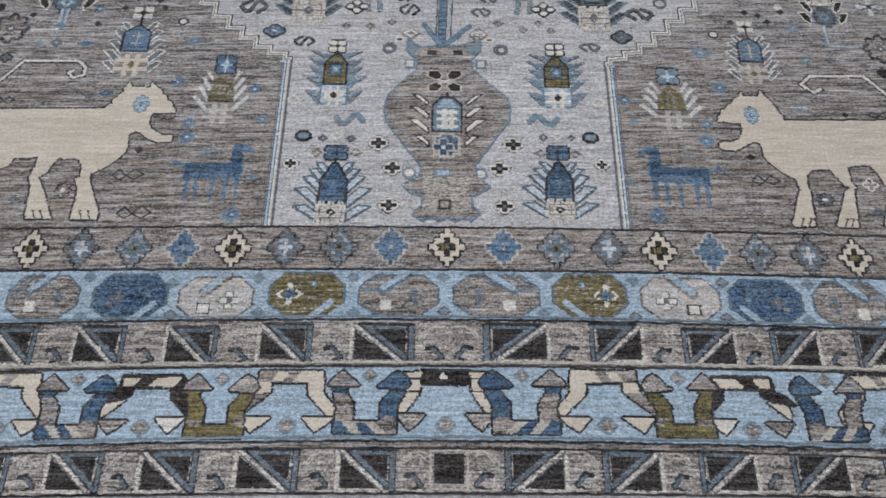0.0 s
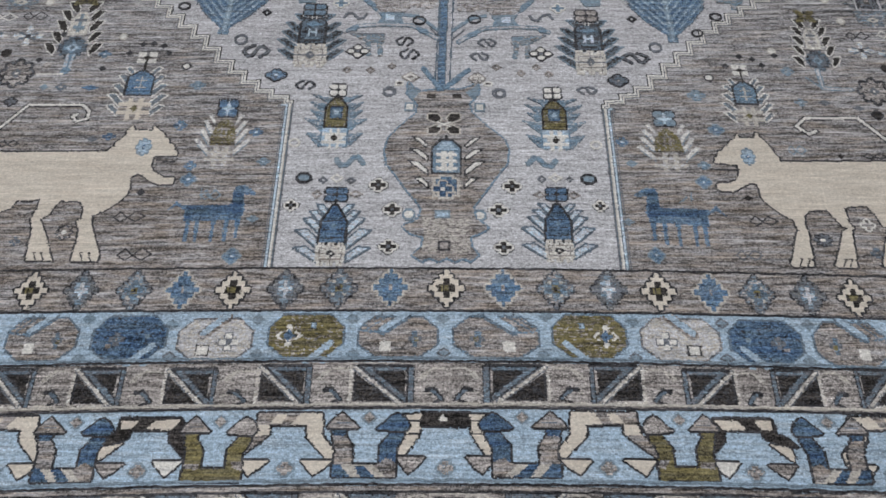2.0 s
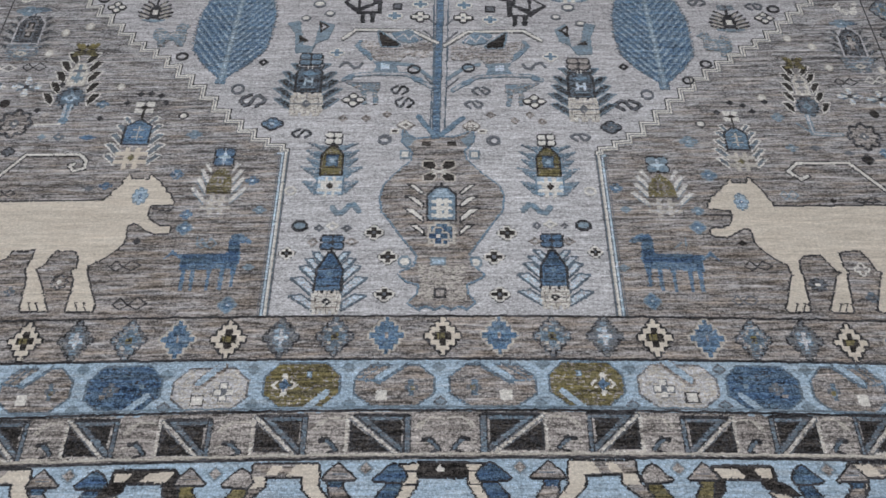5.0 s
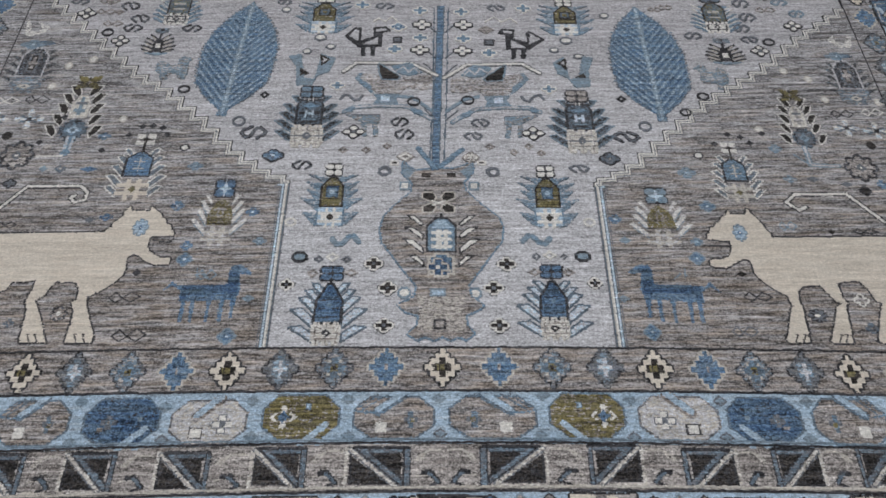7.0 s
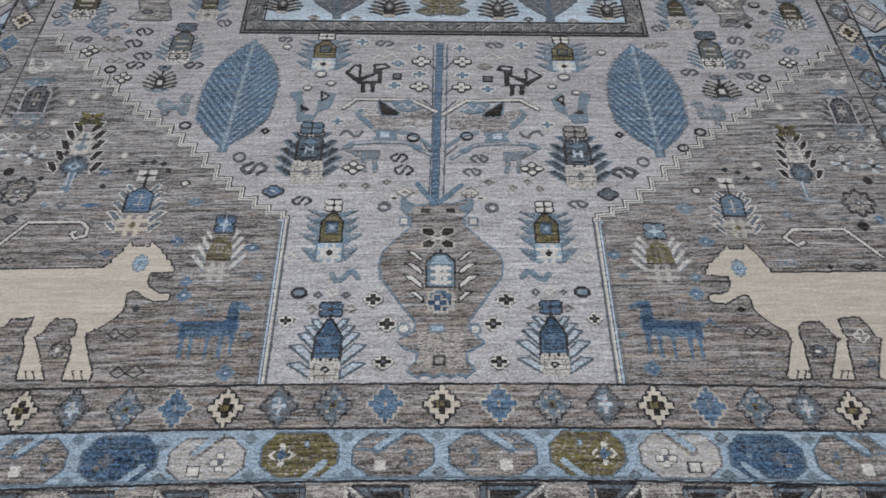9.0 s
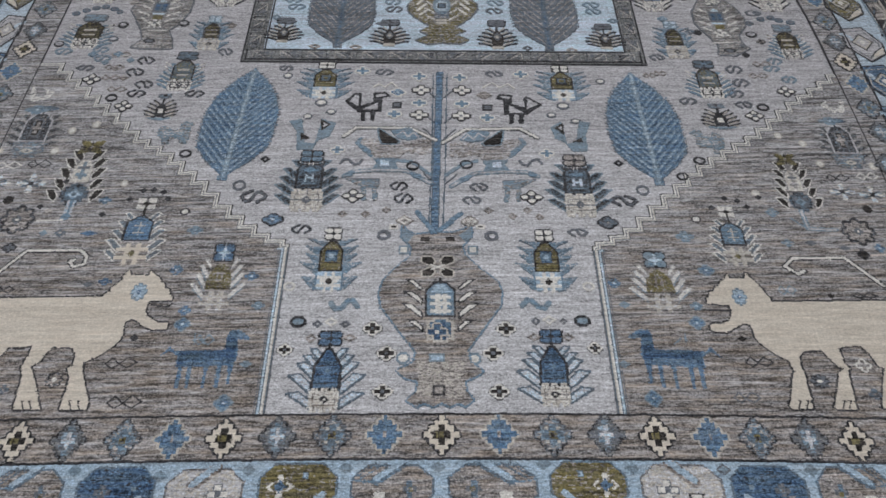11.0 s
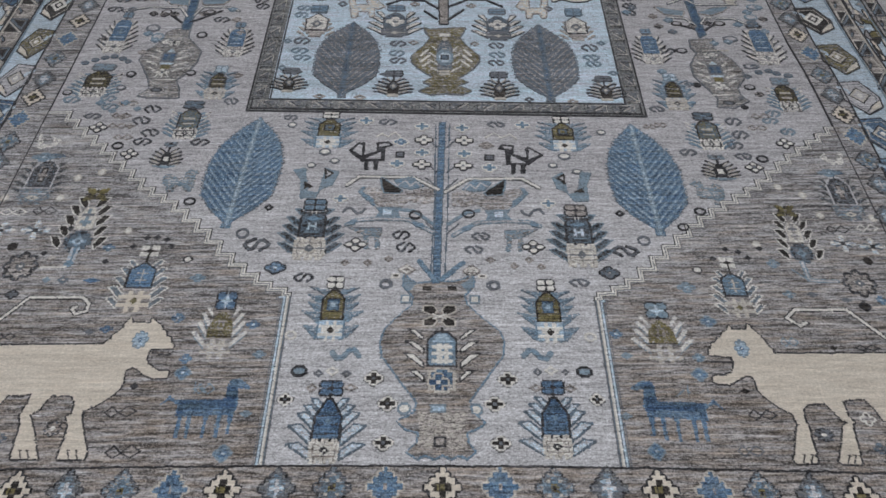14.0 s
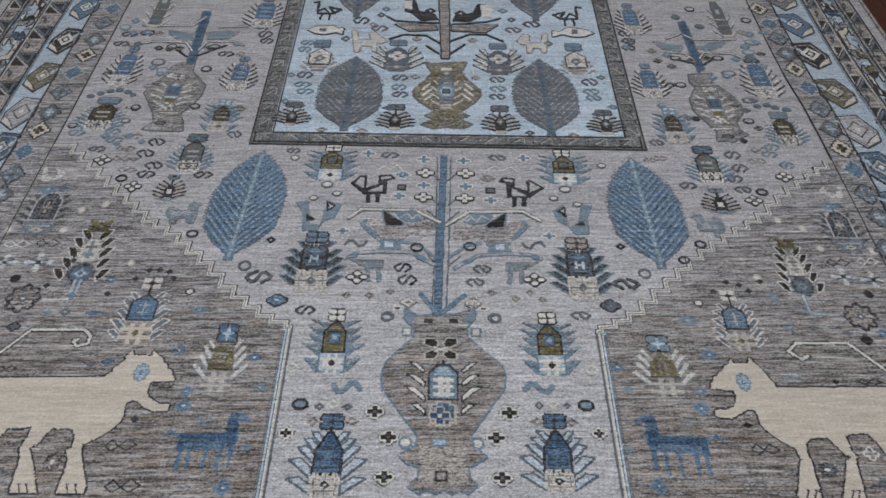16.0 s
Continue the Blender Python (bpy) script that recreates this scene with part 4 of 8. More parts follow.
def ess(x, y, w, h, colour="l", core="", flip=False, parent=None):
    k = Knots(w, h)
    pts = [(0.40, 0.98), (0.10, 0.70), (0.04, 0.46), (0.22, 0.08), (0.36, 0.12), (0.58, 0.86), (0.72, 0.93), (0.96, 0.58), (0.93, 0.40), (0.66, 0.02)]
    k.line(pts, colour, 2.8 if core else 1.7).mottle("l", "a", 0.35)
    if core:
        k.line(pts, core, 0.6)
    if flip:
        k.flip()
    return weave("scroll_motif", k, x, y, parent or field_part)


def cross(x, y, w, h, fill="d", out="w", core="", parent=None):
    k = Knots(w, h)
    arm = 0.12 if fill == "d" else 0.08
    k.rect(0.37, arm, 0.63, 1 - arm, fill).rect(arm, 0.36, 1 - arm, 0.64, fill)
    if out:
        k.edge(out)
    if fill == "d" and out == "w":  # a broken thin line round the pale one
        m = k.a >= 0
        k.put(k.grown(m) & ~m, "m").mottle("m", ".", 0.35)
    if core:
        k.rect(0.42, 0.40, 0.58, 0.60, core)
    return weave("cross_motif", k, x, y, parent or field_part)


def petals(x, y, w, h, fill="w", heart="l", out="", parent=None):
    k = Knots(w, h)
    if out or w < 0.045:
        for u, v in ((0.5, 0.82), (0.5, 0.18), (0.18, 0.5), (0.82, 0.5)):
            k.oval(u, v, 0.165, 0.165, fill)
    else:  # four pale petals that widen outward, slender dark leaves between them
        for su, sv in ((1, 1), (1, -1), (-1, 1), (-1, -1)):
            k.line([(0.5, 0.5), (0.5 + 0.30 * su, 0.5 + 0.17 * sv)], "q", 1.8)
        for p in ([(0.46, 0.56), (0.54, 0.56), (0.62, 0.88), (0.58, 1.0), (0.44, 1.0), (0.39, 0.88)],):
            for q in (p, [(u, 1 - v) for u, v in p], [(v, u) for u, v in p], [(1 - v, u) for u, v in p]):
                k.poly(q, fill)
        k.mottle(fill, "i", 0.4).mottle(fill, "g", 0.3).mottle("q", "a", 0.4)
    k.rect(0.42, 0.40, 0.58, 0.60, heart)
    if out:
        k.edge(out)
    return weave("flower_motif", k, x, y, parent or field_part)


def ring(x, y, w, h, line="l", fill="", parent=None):
    k = Knots(w, h)
    k.poly([(0.3, 0), (0.7, 0), (1, 0.3), (1, 0.7), (0.7, 1), (0.3, 1), (0, 0.7), (0, 0.3)], line)
    inner = k.inside([(0.36, 0.2), (0.64, 0.2), (0.84, 0.38), (0.84, 0.62), (0.64, 0.8), (0.36, 0.8), (0.16, 0.62), (0.16, 0.38)])
    k.put(inner, fill or ".")
    return weave("ring_motif", k, x, y, parent or field_part)


def gem(x, y, w, h, fill="b", out="", parent=None, hollow=False):
    k = Knots(w, h)
    k.gem(0.5, 0.5, 0.5, 0.5, fill)
    if min(w, h) > 0.02 and not hollow:  # lobed like a small flower
        k.a[:] = -1
        for du, dv in ((-0.27, 0.0), (0.27, 0.0), (0.0, 0.27), (0.0, -0.27)):
            k.oval(0.5 + du, 0.5 + dv, 0.25, 0.24, fill)
        k.rect(0.26, 0.28, 0.74, 0.72, fill).mottle(fill, {"b": "f", "s": "f", "a": "q", "f": "s", "n": "b"}.get(fill, "g"), 0.40)
        k.rect(0.42, 0.40, 0.58, 0.60, {"b": "i", "s": "k", "a": "g", "f": "k", "n": "f"}.get(fill, fill))
        k.put((k.a >= 0) & (np.random.random(k.a.shape) < 0.10), ".")
    if hollow:
        k.gem(0.5, 0.5, 0.26, 0.26, ".")
    if out:
        k.edge(out)
    return weave("diamond_motif", k, x, y, parent or field_part)


def block(x, y, w, h, fill="w", out="", parent=None):
    k = Knots(w, h)
    k.rect(0.04, 0.04, 0.96, 0.96, fill)
    if out:
        k.rim(out)
    return weave("square_motif", k, x, y, parent or field_part)


def rosette(x, y, w, h, out="l", fill="g", heart="a", parent=None):
    k = Knots(w, h)
    for j in range(8):
        a = j * math.pi / 4
        k.oval(0.5 + 0.36 * math.cos(a), 0.5 + 0.36 * math.sin(a), 0.15, 0.15, out)
    k.oval(0.5, 0.5, 0.32, 0.32, fill)
    for j in range(8):
        a = j * math.pi / 4
        k.oval(0.5 + 0.36 * math.cos(a), 0.5 + 0.36 * math.sin(a), 0.07, 0.07, fill)
    k.mottle(out, "a" if out == "l" else "f", 0.25).mottle(fill, out, 0.12)
    k.gem(0.5, 0.5, 0.16, 0.16, heart).rect(0.46, 0.46, 0.54, 0.54, "w")
    return weave("rosette_motif", k, x, y, parent or field_part)


def links(x, y, w, h, colour="l", parent=None):
    """Two thin open diamonds in a row."""
    k = Knots(w, h)
    k.line([(0.02, 0.45), (0.22, 0.9), (0.45, 0.4), (0.25, 0.08), (0.02, 0.45)], colour)
    k.line([(0.45, 0.45), (0.68, 0.92), (0.98, 0.5), (0.72, 0.1), (0.45, 0.4)], colour)
    return weave("link_motif", k, x, y, parent or field_part)


def strand(name, pts, colour, wide, parent=None, out=""):
    """A woven line through a few places, in metres; wide in knots."""
    xs, ys = [p[0] for p in pts], [p[1] for p in pts]
    ax, bx, ay, by = min(xs) - 0.012, max(xs) + 0.012, min(ys) - 0.012, max(ys) + 0.012
    k = Knots(bx - ax, by - ay)
    cx, cy = (ax + bx) / 2, (ay + by) / 2
    s = slope(cx, cy)
    flat = [((p - ax) / (bx - ax), (q - s * (p - cx) - ay) / (by - ay)) for p, q in pts]
    if out:
        k.line(flat, out, wide + 2)
    k.line(flat, colour, wide)
    return weave(name, k, cx, cy, parent or field_part)


def patch(name, shapes, parent=None, out="", label="", mix=""):
    """One figure of several polygons: pairs of a yarn and its corners in metres."""
    xs = [p[0] for c, pts in shapes for p in pts]
    ys = [p[1] for c, pts in shapes for p in pts]
    ax, bx, ay, by = min(xs) - 0.006, max(xs) + 0.006, min(ys) - 0.006, max(ys) + 0.006
    k = Knots(bx - ax, by - ay)
    cx, cy = (ax + bx) / 2, (ay + by) / 2
    s = slope(cx, cy)
    for c, pts in shapes:
        k.poly([((p - ax) / (bx - ax), (q - s * (p - cx) - ay) / (by - ay)) for p, q in pts], c)
    for c, to in zip(mix[::2], mix[1::2]):
        k.mottle(c, to, 0.35)
    if out:
        k.edge(out)
    return weave(name, k, cx, cy, parent or field_part, label)


def spikes(x, y, w, h, leaf="l", heart="w", parent=None):
    """Dark spiky plant with a pale heart."""
    k = Knots(w, h)
    for j in range(5):
        v, t = 0.08 + 0.13 * j, (0.02, 0.0, 0.04, 0.10, 0.20)[j]
        k.line([(0.42, v), (t, v + 0.15)], leaf, 1.2).line([(0.40, v - 0.05), (t + 0.06, v + 0.08)], "h", 0.9)
    k.line([(0.44, 0.04), (0.16, 0.10)], "s", 1.4)
    k.both()
    k.rect(0.34, 0.14, 0.66, 0.50, leaf).gem(0.5, 0.48, 0.16, 0.16, leaf).rect(0.43, 0.26, 0.57, 0.42, heart).rect(0.38, 0.03, 0.62, 0.10, "s")
    k.line([(0.5, 0.6), (0.5, 0.90)], leaf, 1.6).rect(0.30, 0.84, 0.70, 0.97, "a").rect(0.38, 0.80, 0.62, 0.84, "a").mottle("a", "s", 0.4).rect(0.46, 0.88, 0.54, 0.95, leaf)
    return weave("spiky_motif", k, x, y, parent or field_part)


def wave(x, y, w, h, colour="s", core="k", flip=False, parent=None):
    """A soft double bend."""
    k = Knots(w, h)
    pts = [(0.02, 0.35), (0.2, 0.85), (0.38, 0.80), (0.60, 0.22), (0.80, 0.15), (0.98, 0.62)]
    k.line(pts, colour, 4.0).line(pts[1:-1], core, 1.2)
    if flip:
        k.flip()
    return weave("wave_motif", k, x, y, parent or field_part)


# ---- seams between the borders ----
def seam(k, off, wide, mat):
    xs = spread(RL[k], RR[k], 420)
    wob = [noise.noise((x * 30, k + off * 90, 0)) * 0.0016 + random.uniform(-0.0008, 0.0008) for x in xs]
    wob2 = [w + random.uniform(-0.0009, 0.0009) for w in wob]
    at = {x: j for j, x in enumerate(xs)}
    sheet("seam", xs, lambda x: low(k, x) + off - wide / 2 + wob[at[x]], lambda x: low(k, x) + off + wide / 2 + wob2[at[x]], Z + 0.0022 + 0.0001 * k, mat, rug, deep=0.003)
    for edge_x, sgn in ((RL[k], 1), (RR[k], -1)):
        e = edge_x + sgn * off
        if sgn < 0:
            side_sheet("seam", e - wide / 2, e + wide / 2, low(k, e), HIGH[k], Z + 0.0021 + 0.0001 * k, mat, rug, 0.003)
        else:
            sheet("seam", [e - wide / 2, e + wide / 2], lambda x: low(k, x), lambda x: HIGH[k], Z + 0.0021 + 0.0001 * k, mat, rug, deep=0.003)


seam(0, 0.0, 0.0032, LINE)
seam(1, 0.0, 0.0037, LINE)
for k in (2, 3, 4, 5):
    seam(k, 0.002, 0.0037, LINE)
seam(2, 0.0085, 0.003, STEEL)
seam(3, 0.0085, 0.004, BEIGE)
seam(4, 0.0095, 0.004, STEEL)
seam(4, -0.006, 0.004, TAUPE)
seam(4, -0.0105, 0.003, LINE)
seam(6, 0.004, 0.006, GREY)


# ---- stepped corner fields ----
def corner_field(side, foot_x, neck_y, stairs, far_x, steps):
    """The dark corner of the field below a stair that climbs from the neck to the long border, framed by knotted lines."""
    reach, top = abs(far_x - foot_x), stairs[-1][1] - low(0, far_x) + 0.02
    base = low(0, (foot_x + far_x) / 2)
    k = Knots(reach, top)
    prof = []
    for j in range(steps + 1):
        px = stairs[0][0] + (stairs[-1][0] - stairs[0][0]) * j / steps
        prof.append([px, float(np.interp(side * px, [side * q[0] for q in stairs], [q[1] for q in stairs]))])
    height = np.zeros(k.nx)
    cols = foot_x + side * (np.arange(k.nx) - 3.5) * KNOT
    for j in range(steps):
        m = (side * cols >= side * prof[j][0])
        height[m] = prof[j + 1][1]
    dist = side * (cols - foot_x)
    height[dist < side * (prof[0][0] - foot_x)] = prof[0][1]
    mid = foot_x + side * reach / 2
    s_mid = slope(mid, base + top / 2)
    rows_y = base + (np.arange(k.ny) - 3.5) * k.h / (k.ny - 8)
    yy = rows_y[:, None] + s_mid * (cols - mid)[None, :]
    m = (yy <= height[None, :]) & (dist[None, :] >= 0) & (dist[None, :] <= reach) & (yy >= np.array([low(0, c) for c in cols])[None, :])
    k.put(m, "t")

    def inset(mask):
        g = ~mask
        g2 = k.grown(g)
        g2[:, 1:] |= k.grown(g)[:, :-1] & g2[:, 1:]
        for da in (1, -1):
            for db in (1, -1):
                g2 |= np.roll(np.roll(g, da, 0), db, 1)
        g2[0], g2[-1], g2[:, -1] = g[0], g[-1], g[:, -1]
        return mask & ~g2

    pad = m.copy()
    pad |= (yy < np.array([low(0, c) for c in cols])[None, :]) & (dist[None, :] >= 0)
    pad |= dist[None, :] > reach
    upper = yy > prof[0][1] - 0.012
    for on_post, on_stair in zip("aqhwwqiiqta", "lwwawhatttt"):
        nxt = inset(pad)
        k.put(pad & ~nxt & m & ~upper, on_post).put(pad & ~nxt & m & upper, on_stair)
        pad = nxt
    if side < 0:
        k.flip()
    ob = weave("corner_field", k, mid, base + top / 2 , rug, "taupe corner field with stepped edge", fray=0.025)
    return ob



# ---- end borders ----
star(-0.799, -0.045, 0.063, 0.081, "A")
star(-0.701, -0.045, 0.063, 0.081, "B")
star(-0.598, -0.045, 0.064, 0.081, "C")
star(-0.504, -0.044, 0.064, 0.081, "D")
star(-0.407, -0.044, 0.065, 0.080, "A")
star(-0.306, -0.042, 0.065, 0.080, "B")
star(-0.203, -0.040, 0.066, 0.080, "C")
star(-0.104, -0.039, 0.066, 0.080, "D")
star(0.003, -0.041, 0.067, 0.080, "A")
star(0.111, -0.041, 0.066, 0.080, "D")
star(0.211, -0.044, 0.065, 0.080, "C")
star(0.311, -0.045, 0.064, 0.080, "B")
star(0.405, -0.049, 0.063, 0.079, "A")
star(0.503, -0.052, 0.063, 0.079, "D")
star(0.589, -0.056, 0.062, 0.079, "C")
star(0.684, -0.059, 0.061, 0.079, "B")
star(0.769, -0.064, 0.060, 0.078, "A")
bean(-0.751, -0.147, 0.137, 0.092, "t", "top", flip=False)
bean(-0.587, -0.145, 0.143, 0.095, "n", "low", flip=False)
bean(-0.426, -0.148, 0.142, 0.089, "p", "pale", flip=False)
bean(-0.257, -0.140, 0.145, 0.093, "o", "low", flip=False)
bean(-0.086, -0.142, 0.152, 0.086, "t", "top", flip=False)
bean(0.095, -0.143, 0.163, 0.087, "t", "top", flip=True)
bean(0.267, -0.142, 0.140, 0.092, "o", "low", flip=True)
bean(0.433, -0.149, 0.147, 0.089, "p", "pale", flip=True)
bean(0.587, -0.154, 0.135, 0.091, "n", "low", flip=True)
bean(0.740, -0.159, 0.135, 0.093, "t", "top", flip=True)
gem(-0.671, -0.105, 0.018, 0.015, "s", "s", parent=end_bands[1])
gem(-0.673, -0.186, 0.018, 0.015, "s", "s", parent=end_bands[1])
gem(-0.506, -0.182, 0.018, 0.015, "s", "a", parent=end_bands[1])
gem(-0.512, -0.117, 0.019, 0.015, "s", "s", parent=end_bands[1])
gem(-0.350, -0.107, 0.019, 0.015, "s", "s", parent=end_bands[1])
gem(-0.345, -0.177, 0.018, 0.015, "s", "s", parent=end_bands[1])
gem(-0.172, -0.105, 0.019, 0.015, "s", "s", parent=end_bands[1])
gem(-0.168, -0.177, 0.018, 0.015, "s", "s", parent=end_bands[1])
gem(-0.001, -0.174, 0.019, 0.015, "s", "a", parent=end_bands[1])
gem(-0.003, -0.105, 0.019, 0.015, "s", "s", parent=end_bands[1])
gem(0.189, -0.101, 0.019, 0.015, "s", "s", parent=end_bands[1])
gem(0.180, -0.178, 0.018, 0.014, "s", "s", parent=end_bands[1])
gem(0.349, -0.112, 0.018, 0.015, "s", "s", parent=end_bands[1])
gem(0.347, -0.184, 0.018, 0.014, "s", "a", parent=end_bands[1])
gem(0.513, -0.116, 0.018, 0.015, "s", "a", parent=end_bands[1])
gem(0.512, -0.186, 0.018, 0.014, "s", "a", parent=end_bands[1])
gem(0.670, -0.119, 0.018, 0.015, "s", "s", parent=end_bands[1])
gem(0.659, -0.190, 0.017, 0.014, "s", "s", parent=end_bands[1])
triangles(-0.787, -0.244, 0.094, 0.076, flip=False)
triangles(-0.626, -0.243, 0.099, 0.076, flip=False)
triangles(-0.458, -0.243, 0.101, 0.076, flip=False)
triangles(-0.288, -0.237, 0.104, 0.077, flip=False)
triangles(-0.111, -0.237, 0.120, 0.077, flip=False)
triangles(0.129, -0.236, 0.125, 0.076, flip=True)
triangles(0.308, -0.236, 0.101, 0.076, flip=True)
triangles(0.473, -0.245, 0.100, 0.075, flip=True)
triangles(0.625, -0.245, 0.091, 0.074, flip=True)
triangles(0.770, -0.244, 0.084, 0.074, flip=True)
hook(-0.707, -0.243, 0.051, 0.076, flip=False)
hook(-0.542, -0.243, 0.056, 0.076, flip=False)
hook(-0.373, -0.242, 0.059, 0.076, flip=False)
hook(-0.202, -0.237, 0.056, 0.077, flip=False)
hook(-0.020, -0.237, 0.055, 0.077, flip=False)
hook(0.038, -0.236, 0.054, 0.077, flip=True)
hook(0.225, -0.236, 0.058, 0.076, flip=True)
hook(0.390, -0.240, 0.055, 0.075, flip=True)
hook(0.551, -0.245, 0.045, 0.074, flip=True)
hook(0.699, -0.245, 0.044, 0.074, flip=True)
triangles(-0.776, -0.469, 0.089, 0.072, flip=False, parent=end_bands[4])
triangles(-0.622, -0.468, 0.099, 0.072, flip=False, parent=end_bands[4])
triangles(-0.463, -0.467, 0.104, 0.072, flip=False, parent=end_bands[4])
triangles(-0.297, -0.463, 0.114, 0.073, flip=False, parent=end_bands[4])
triangles(-0.129, -0.462, 0.104, 0.073, flip=False, parent=end_bands[4])
triangles(0.155, -0.461, 0.110, 0.073, flip=True, parent=end_bands[4])
triangles(0.316, -0.463, 0.105, 0.071, flip=True, parent=end_bands[4])
triangles(0.474, -0.462, 0.101, 0.071, flip=True, parent=end_bands[4])
triangles(0.626, -0.461, 0.100, 0.071, flip=True, parent=end_bands[4])
triangles(0.771, -0.460, 0.085, 0.071, flip=True, parent=end_bands[4])
hook(-0.701, -0.469, 0.047, 0.072, flip=False, parent=end_bands[4])
hook(-0.543, -0.468, 0.046, 0.072, flip=False, parent=end_bands[4])
hook(-0.382, -0.467, 0.049, 0.072, flip=False, parent=end_bands[4])
hook(-0.210, -0.463, 0.051, 0.073, flip=False, parent=end_bands[4])
hook(-0.051, -0.462, 0.048, 0.073, flip=False, parent=end_bands[4])
hook(0.070, -0.461, 0.051, 0.073, flip=True, parent=end_bands[4])
hook(0.237, -0.460, 0.047, 0.072, flip=True, parent=end_bands[4])
hook(0.395, -0.462, 0.046, 0.071, flip=True, parent=end_bands[4])
hook(0.550, -0.461, 0.041, 0.071, flip=True, parent=end_bands[4])
hook(0.702, -0.461, 0.040, 0.071, flip=True, parent=end_bands[4])
block(0.010, -0.460, 0.071, 0.073, "g", "h", parent=end_bands[4])
block(0.010, -0.459, 0.055, 0.054, "d", "l", parent=end_bands[4])

# ---- bird border: yokes that carry two caps, and bridges between them; sizes in thousandths of a metre ----
def border_figure(name, shapes, place, band, out="l"):
    patch(name, [(c, [place(p / 1000, q / 1000) for p, q in pts]) for c, pts in shapes], parent=band, out=out)


def yoke(place, band, olive=False):
    a, b, bar = ("o", "o", "o") if olive else ("t", "n", "h")
    border_figure("yoke", [
        ("o" if olive else "n", [(-63, 84), (-35, 84), (-40, 70), (-57, 70)]),
        (a, [(-60, 71), (-36, 71), (-24, 52), (-25, 20), (-54, 20), (-53, 46)]),
        (b, [(66, 84), (44, 80), (23, 55), (23, 20), (50, 20), (50, 48), (62, 66)] if olive else [(66, 84), (44, 80), (23, 55), (23, 20), (52, 20), (52, 50), (62, 68)]),
        (bar, [(-57, 21), (52, 21), (52, 0), (-57, 0)]),
        *([("t", [(-53, 30), (-26, 30), (-28, 20), (-53, 20)]), ("t", [(30, 34), (52, 34), (53, 20), (40, 20)])] if olive else [
            ("n", [(-57, 22), (-44, 22), (-24, 0), (-57, 0)]), ("n", [(-22, 20), (-4, 20), (17, 0), (-8, 0)]),
            ("t", [(14, 20), (24, 24), (34, 33), (52, 25), (52, 1), (34, 1)])]),
    ], place, band)
    border_figure("cap", [("t", [(-71, 85), (-66, 95), (-53, 107), (-46, 113), (-39, 107), (-13, 85)])], place, band)
    border_figure("cap", [("g" if olive else "n", [(16, 84), (30, 96), (42, 107), (52, 111), (65, 104), (73, 92), (70, 82), (52, 80)])], place, band)
    border_figure("cap_line", [("a" if olive else "q", [(-57, 93), (-29, 93), (-31, 96), (-54, 96)])], place, band, out="")
    gem(*place(0.002, 0.104), 0.024, 0.020, "g", "s", parent=band)


def bridge(place, band, kind):
    if kind == "mid":
        shapes = [("d", [(-46, 111), (46, 111), (46, 88), (-46, 88)]), ("w", [(-9, 103), (-4, 108), (1, 103), (5, 97), (-9, 96)])]
        for s in (-1, 1):
            shapes += [("v", [(s * p, q) for p, q in ((74, 107), (40, 109), (46, 96), (45, 72), (70, 36), (90, 32), (90, 62), (73, 74))]),
                       ("l", [(s * p, q) for p, q in ((74, 98), (46, 98), (46, 95), (74, 95))]), ("l", [(s * p, q) for p, q in ((72, 74), (45, 75), (46, 72), (74, 71))])]
        tri = [("g", [(-87, 33), (-35, 33), (-49, 15), (-64, 5)]), ("g", [(87, 33), (35, 33), (49, 15), (64, 5)])]
    elif kind == "cream":
        shapes = [("t", [(-57, 112), (58, 112), (58, 90), (-57, 90)]), ("v", [(-22, 110), (-4, 110), (-14, 92), (-34, 92)]),
                  ("v", [(18, 112), (58, 112), (60, 72), (83, 46), (79, 30), (74, 28), (34, 68), (32, 90), (2, 91)]),
                  ("v", [(-57, 90), (-32, 90), (-33, 72), (-62, 70)]), ("t", [(-62, 71), (-36, 70), (-86, 29), (-92, 33), (-88, 55)])]
        tri = [("v", [(-83, 28), (-27, 28), (-45, 14), (-62, 2)]), ("v", [(26, 28), (80, 28), (66, 14), (48, 3)])]
    else:
        shapes = [("d", [(-46, 107), (60, 108), (68, 96), (74, 74), (83, 56), (84, 40), (76, 38), (47, 66), (44, 87), (-24, 87), (-28, 72), (-58, 60), (-84, 58), (-70, 72), (-50, 80)]),
                  ("v", [(-44, 104), (-13, 104), (-26, 88), (-44, 88)]), ("v", [(16, 104), (60, 106), (46, 88), (1, 88)]),
                  ("v", [(-70, 56), (-34, 63), (-72, 32), (-74, 42)])]
        tri = [("g", [(-76, 26), (-25, 27), (-40, 14), (-56, 4)]), ("w", [(22, 32), (74, 32), (62, 18), (48, 6)])]
    border_figure("bridge", shapes, place, band)
    for t in tri:
        border_figure("triangle", [t], place, band)
    gem(*place(0.0, 0.014), 0.027, 0.023, "g", "s", parent=band)


def end_place(cx, y0, sx, flip):
    s = -sx if flip else sx
    return lambda p, q: (cx + s * p, y0 + q)


def side_place(x0, cy, across, along):
    """The border turned along a long side: its caps look to the field."""
    return lambda p, q: (x0 + (bow(cy) if x0 > 0 else 0.0) - across * q, cy + along * p)


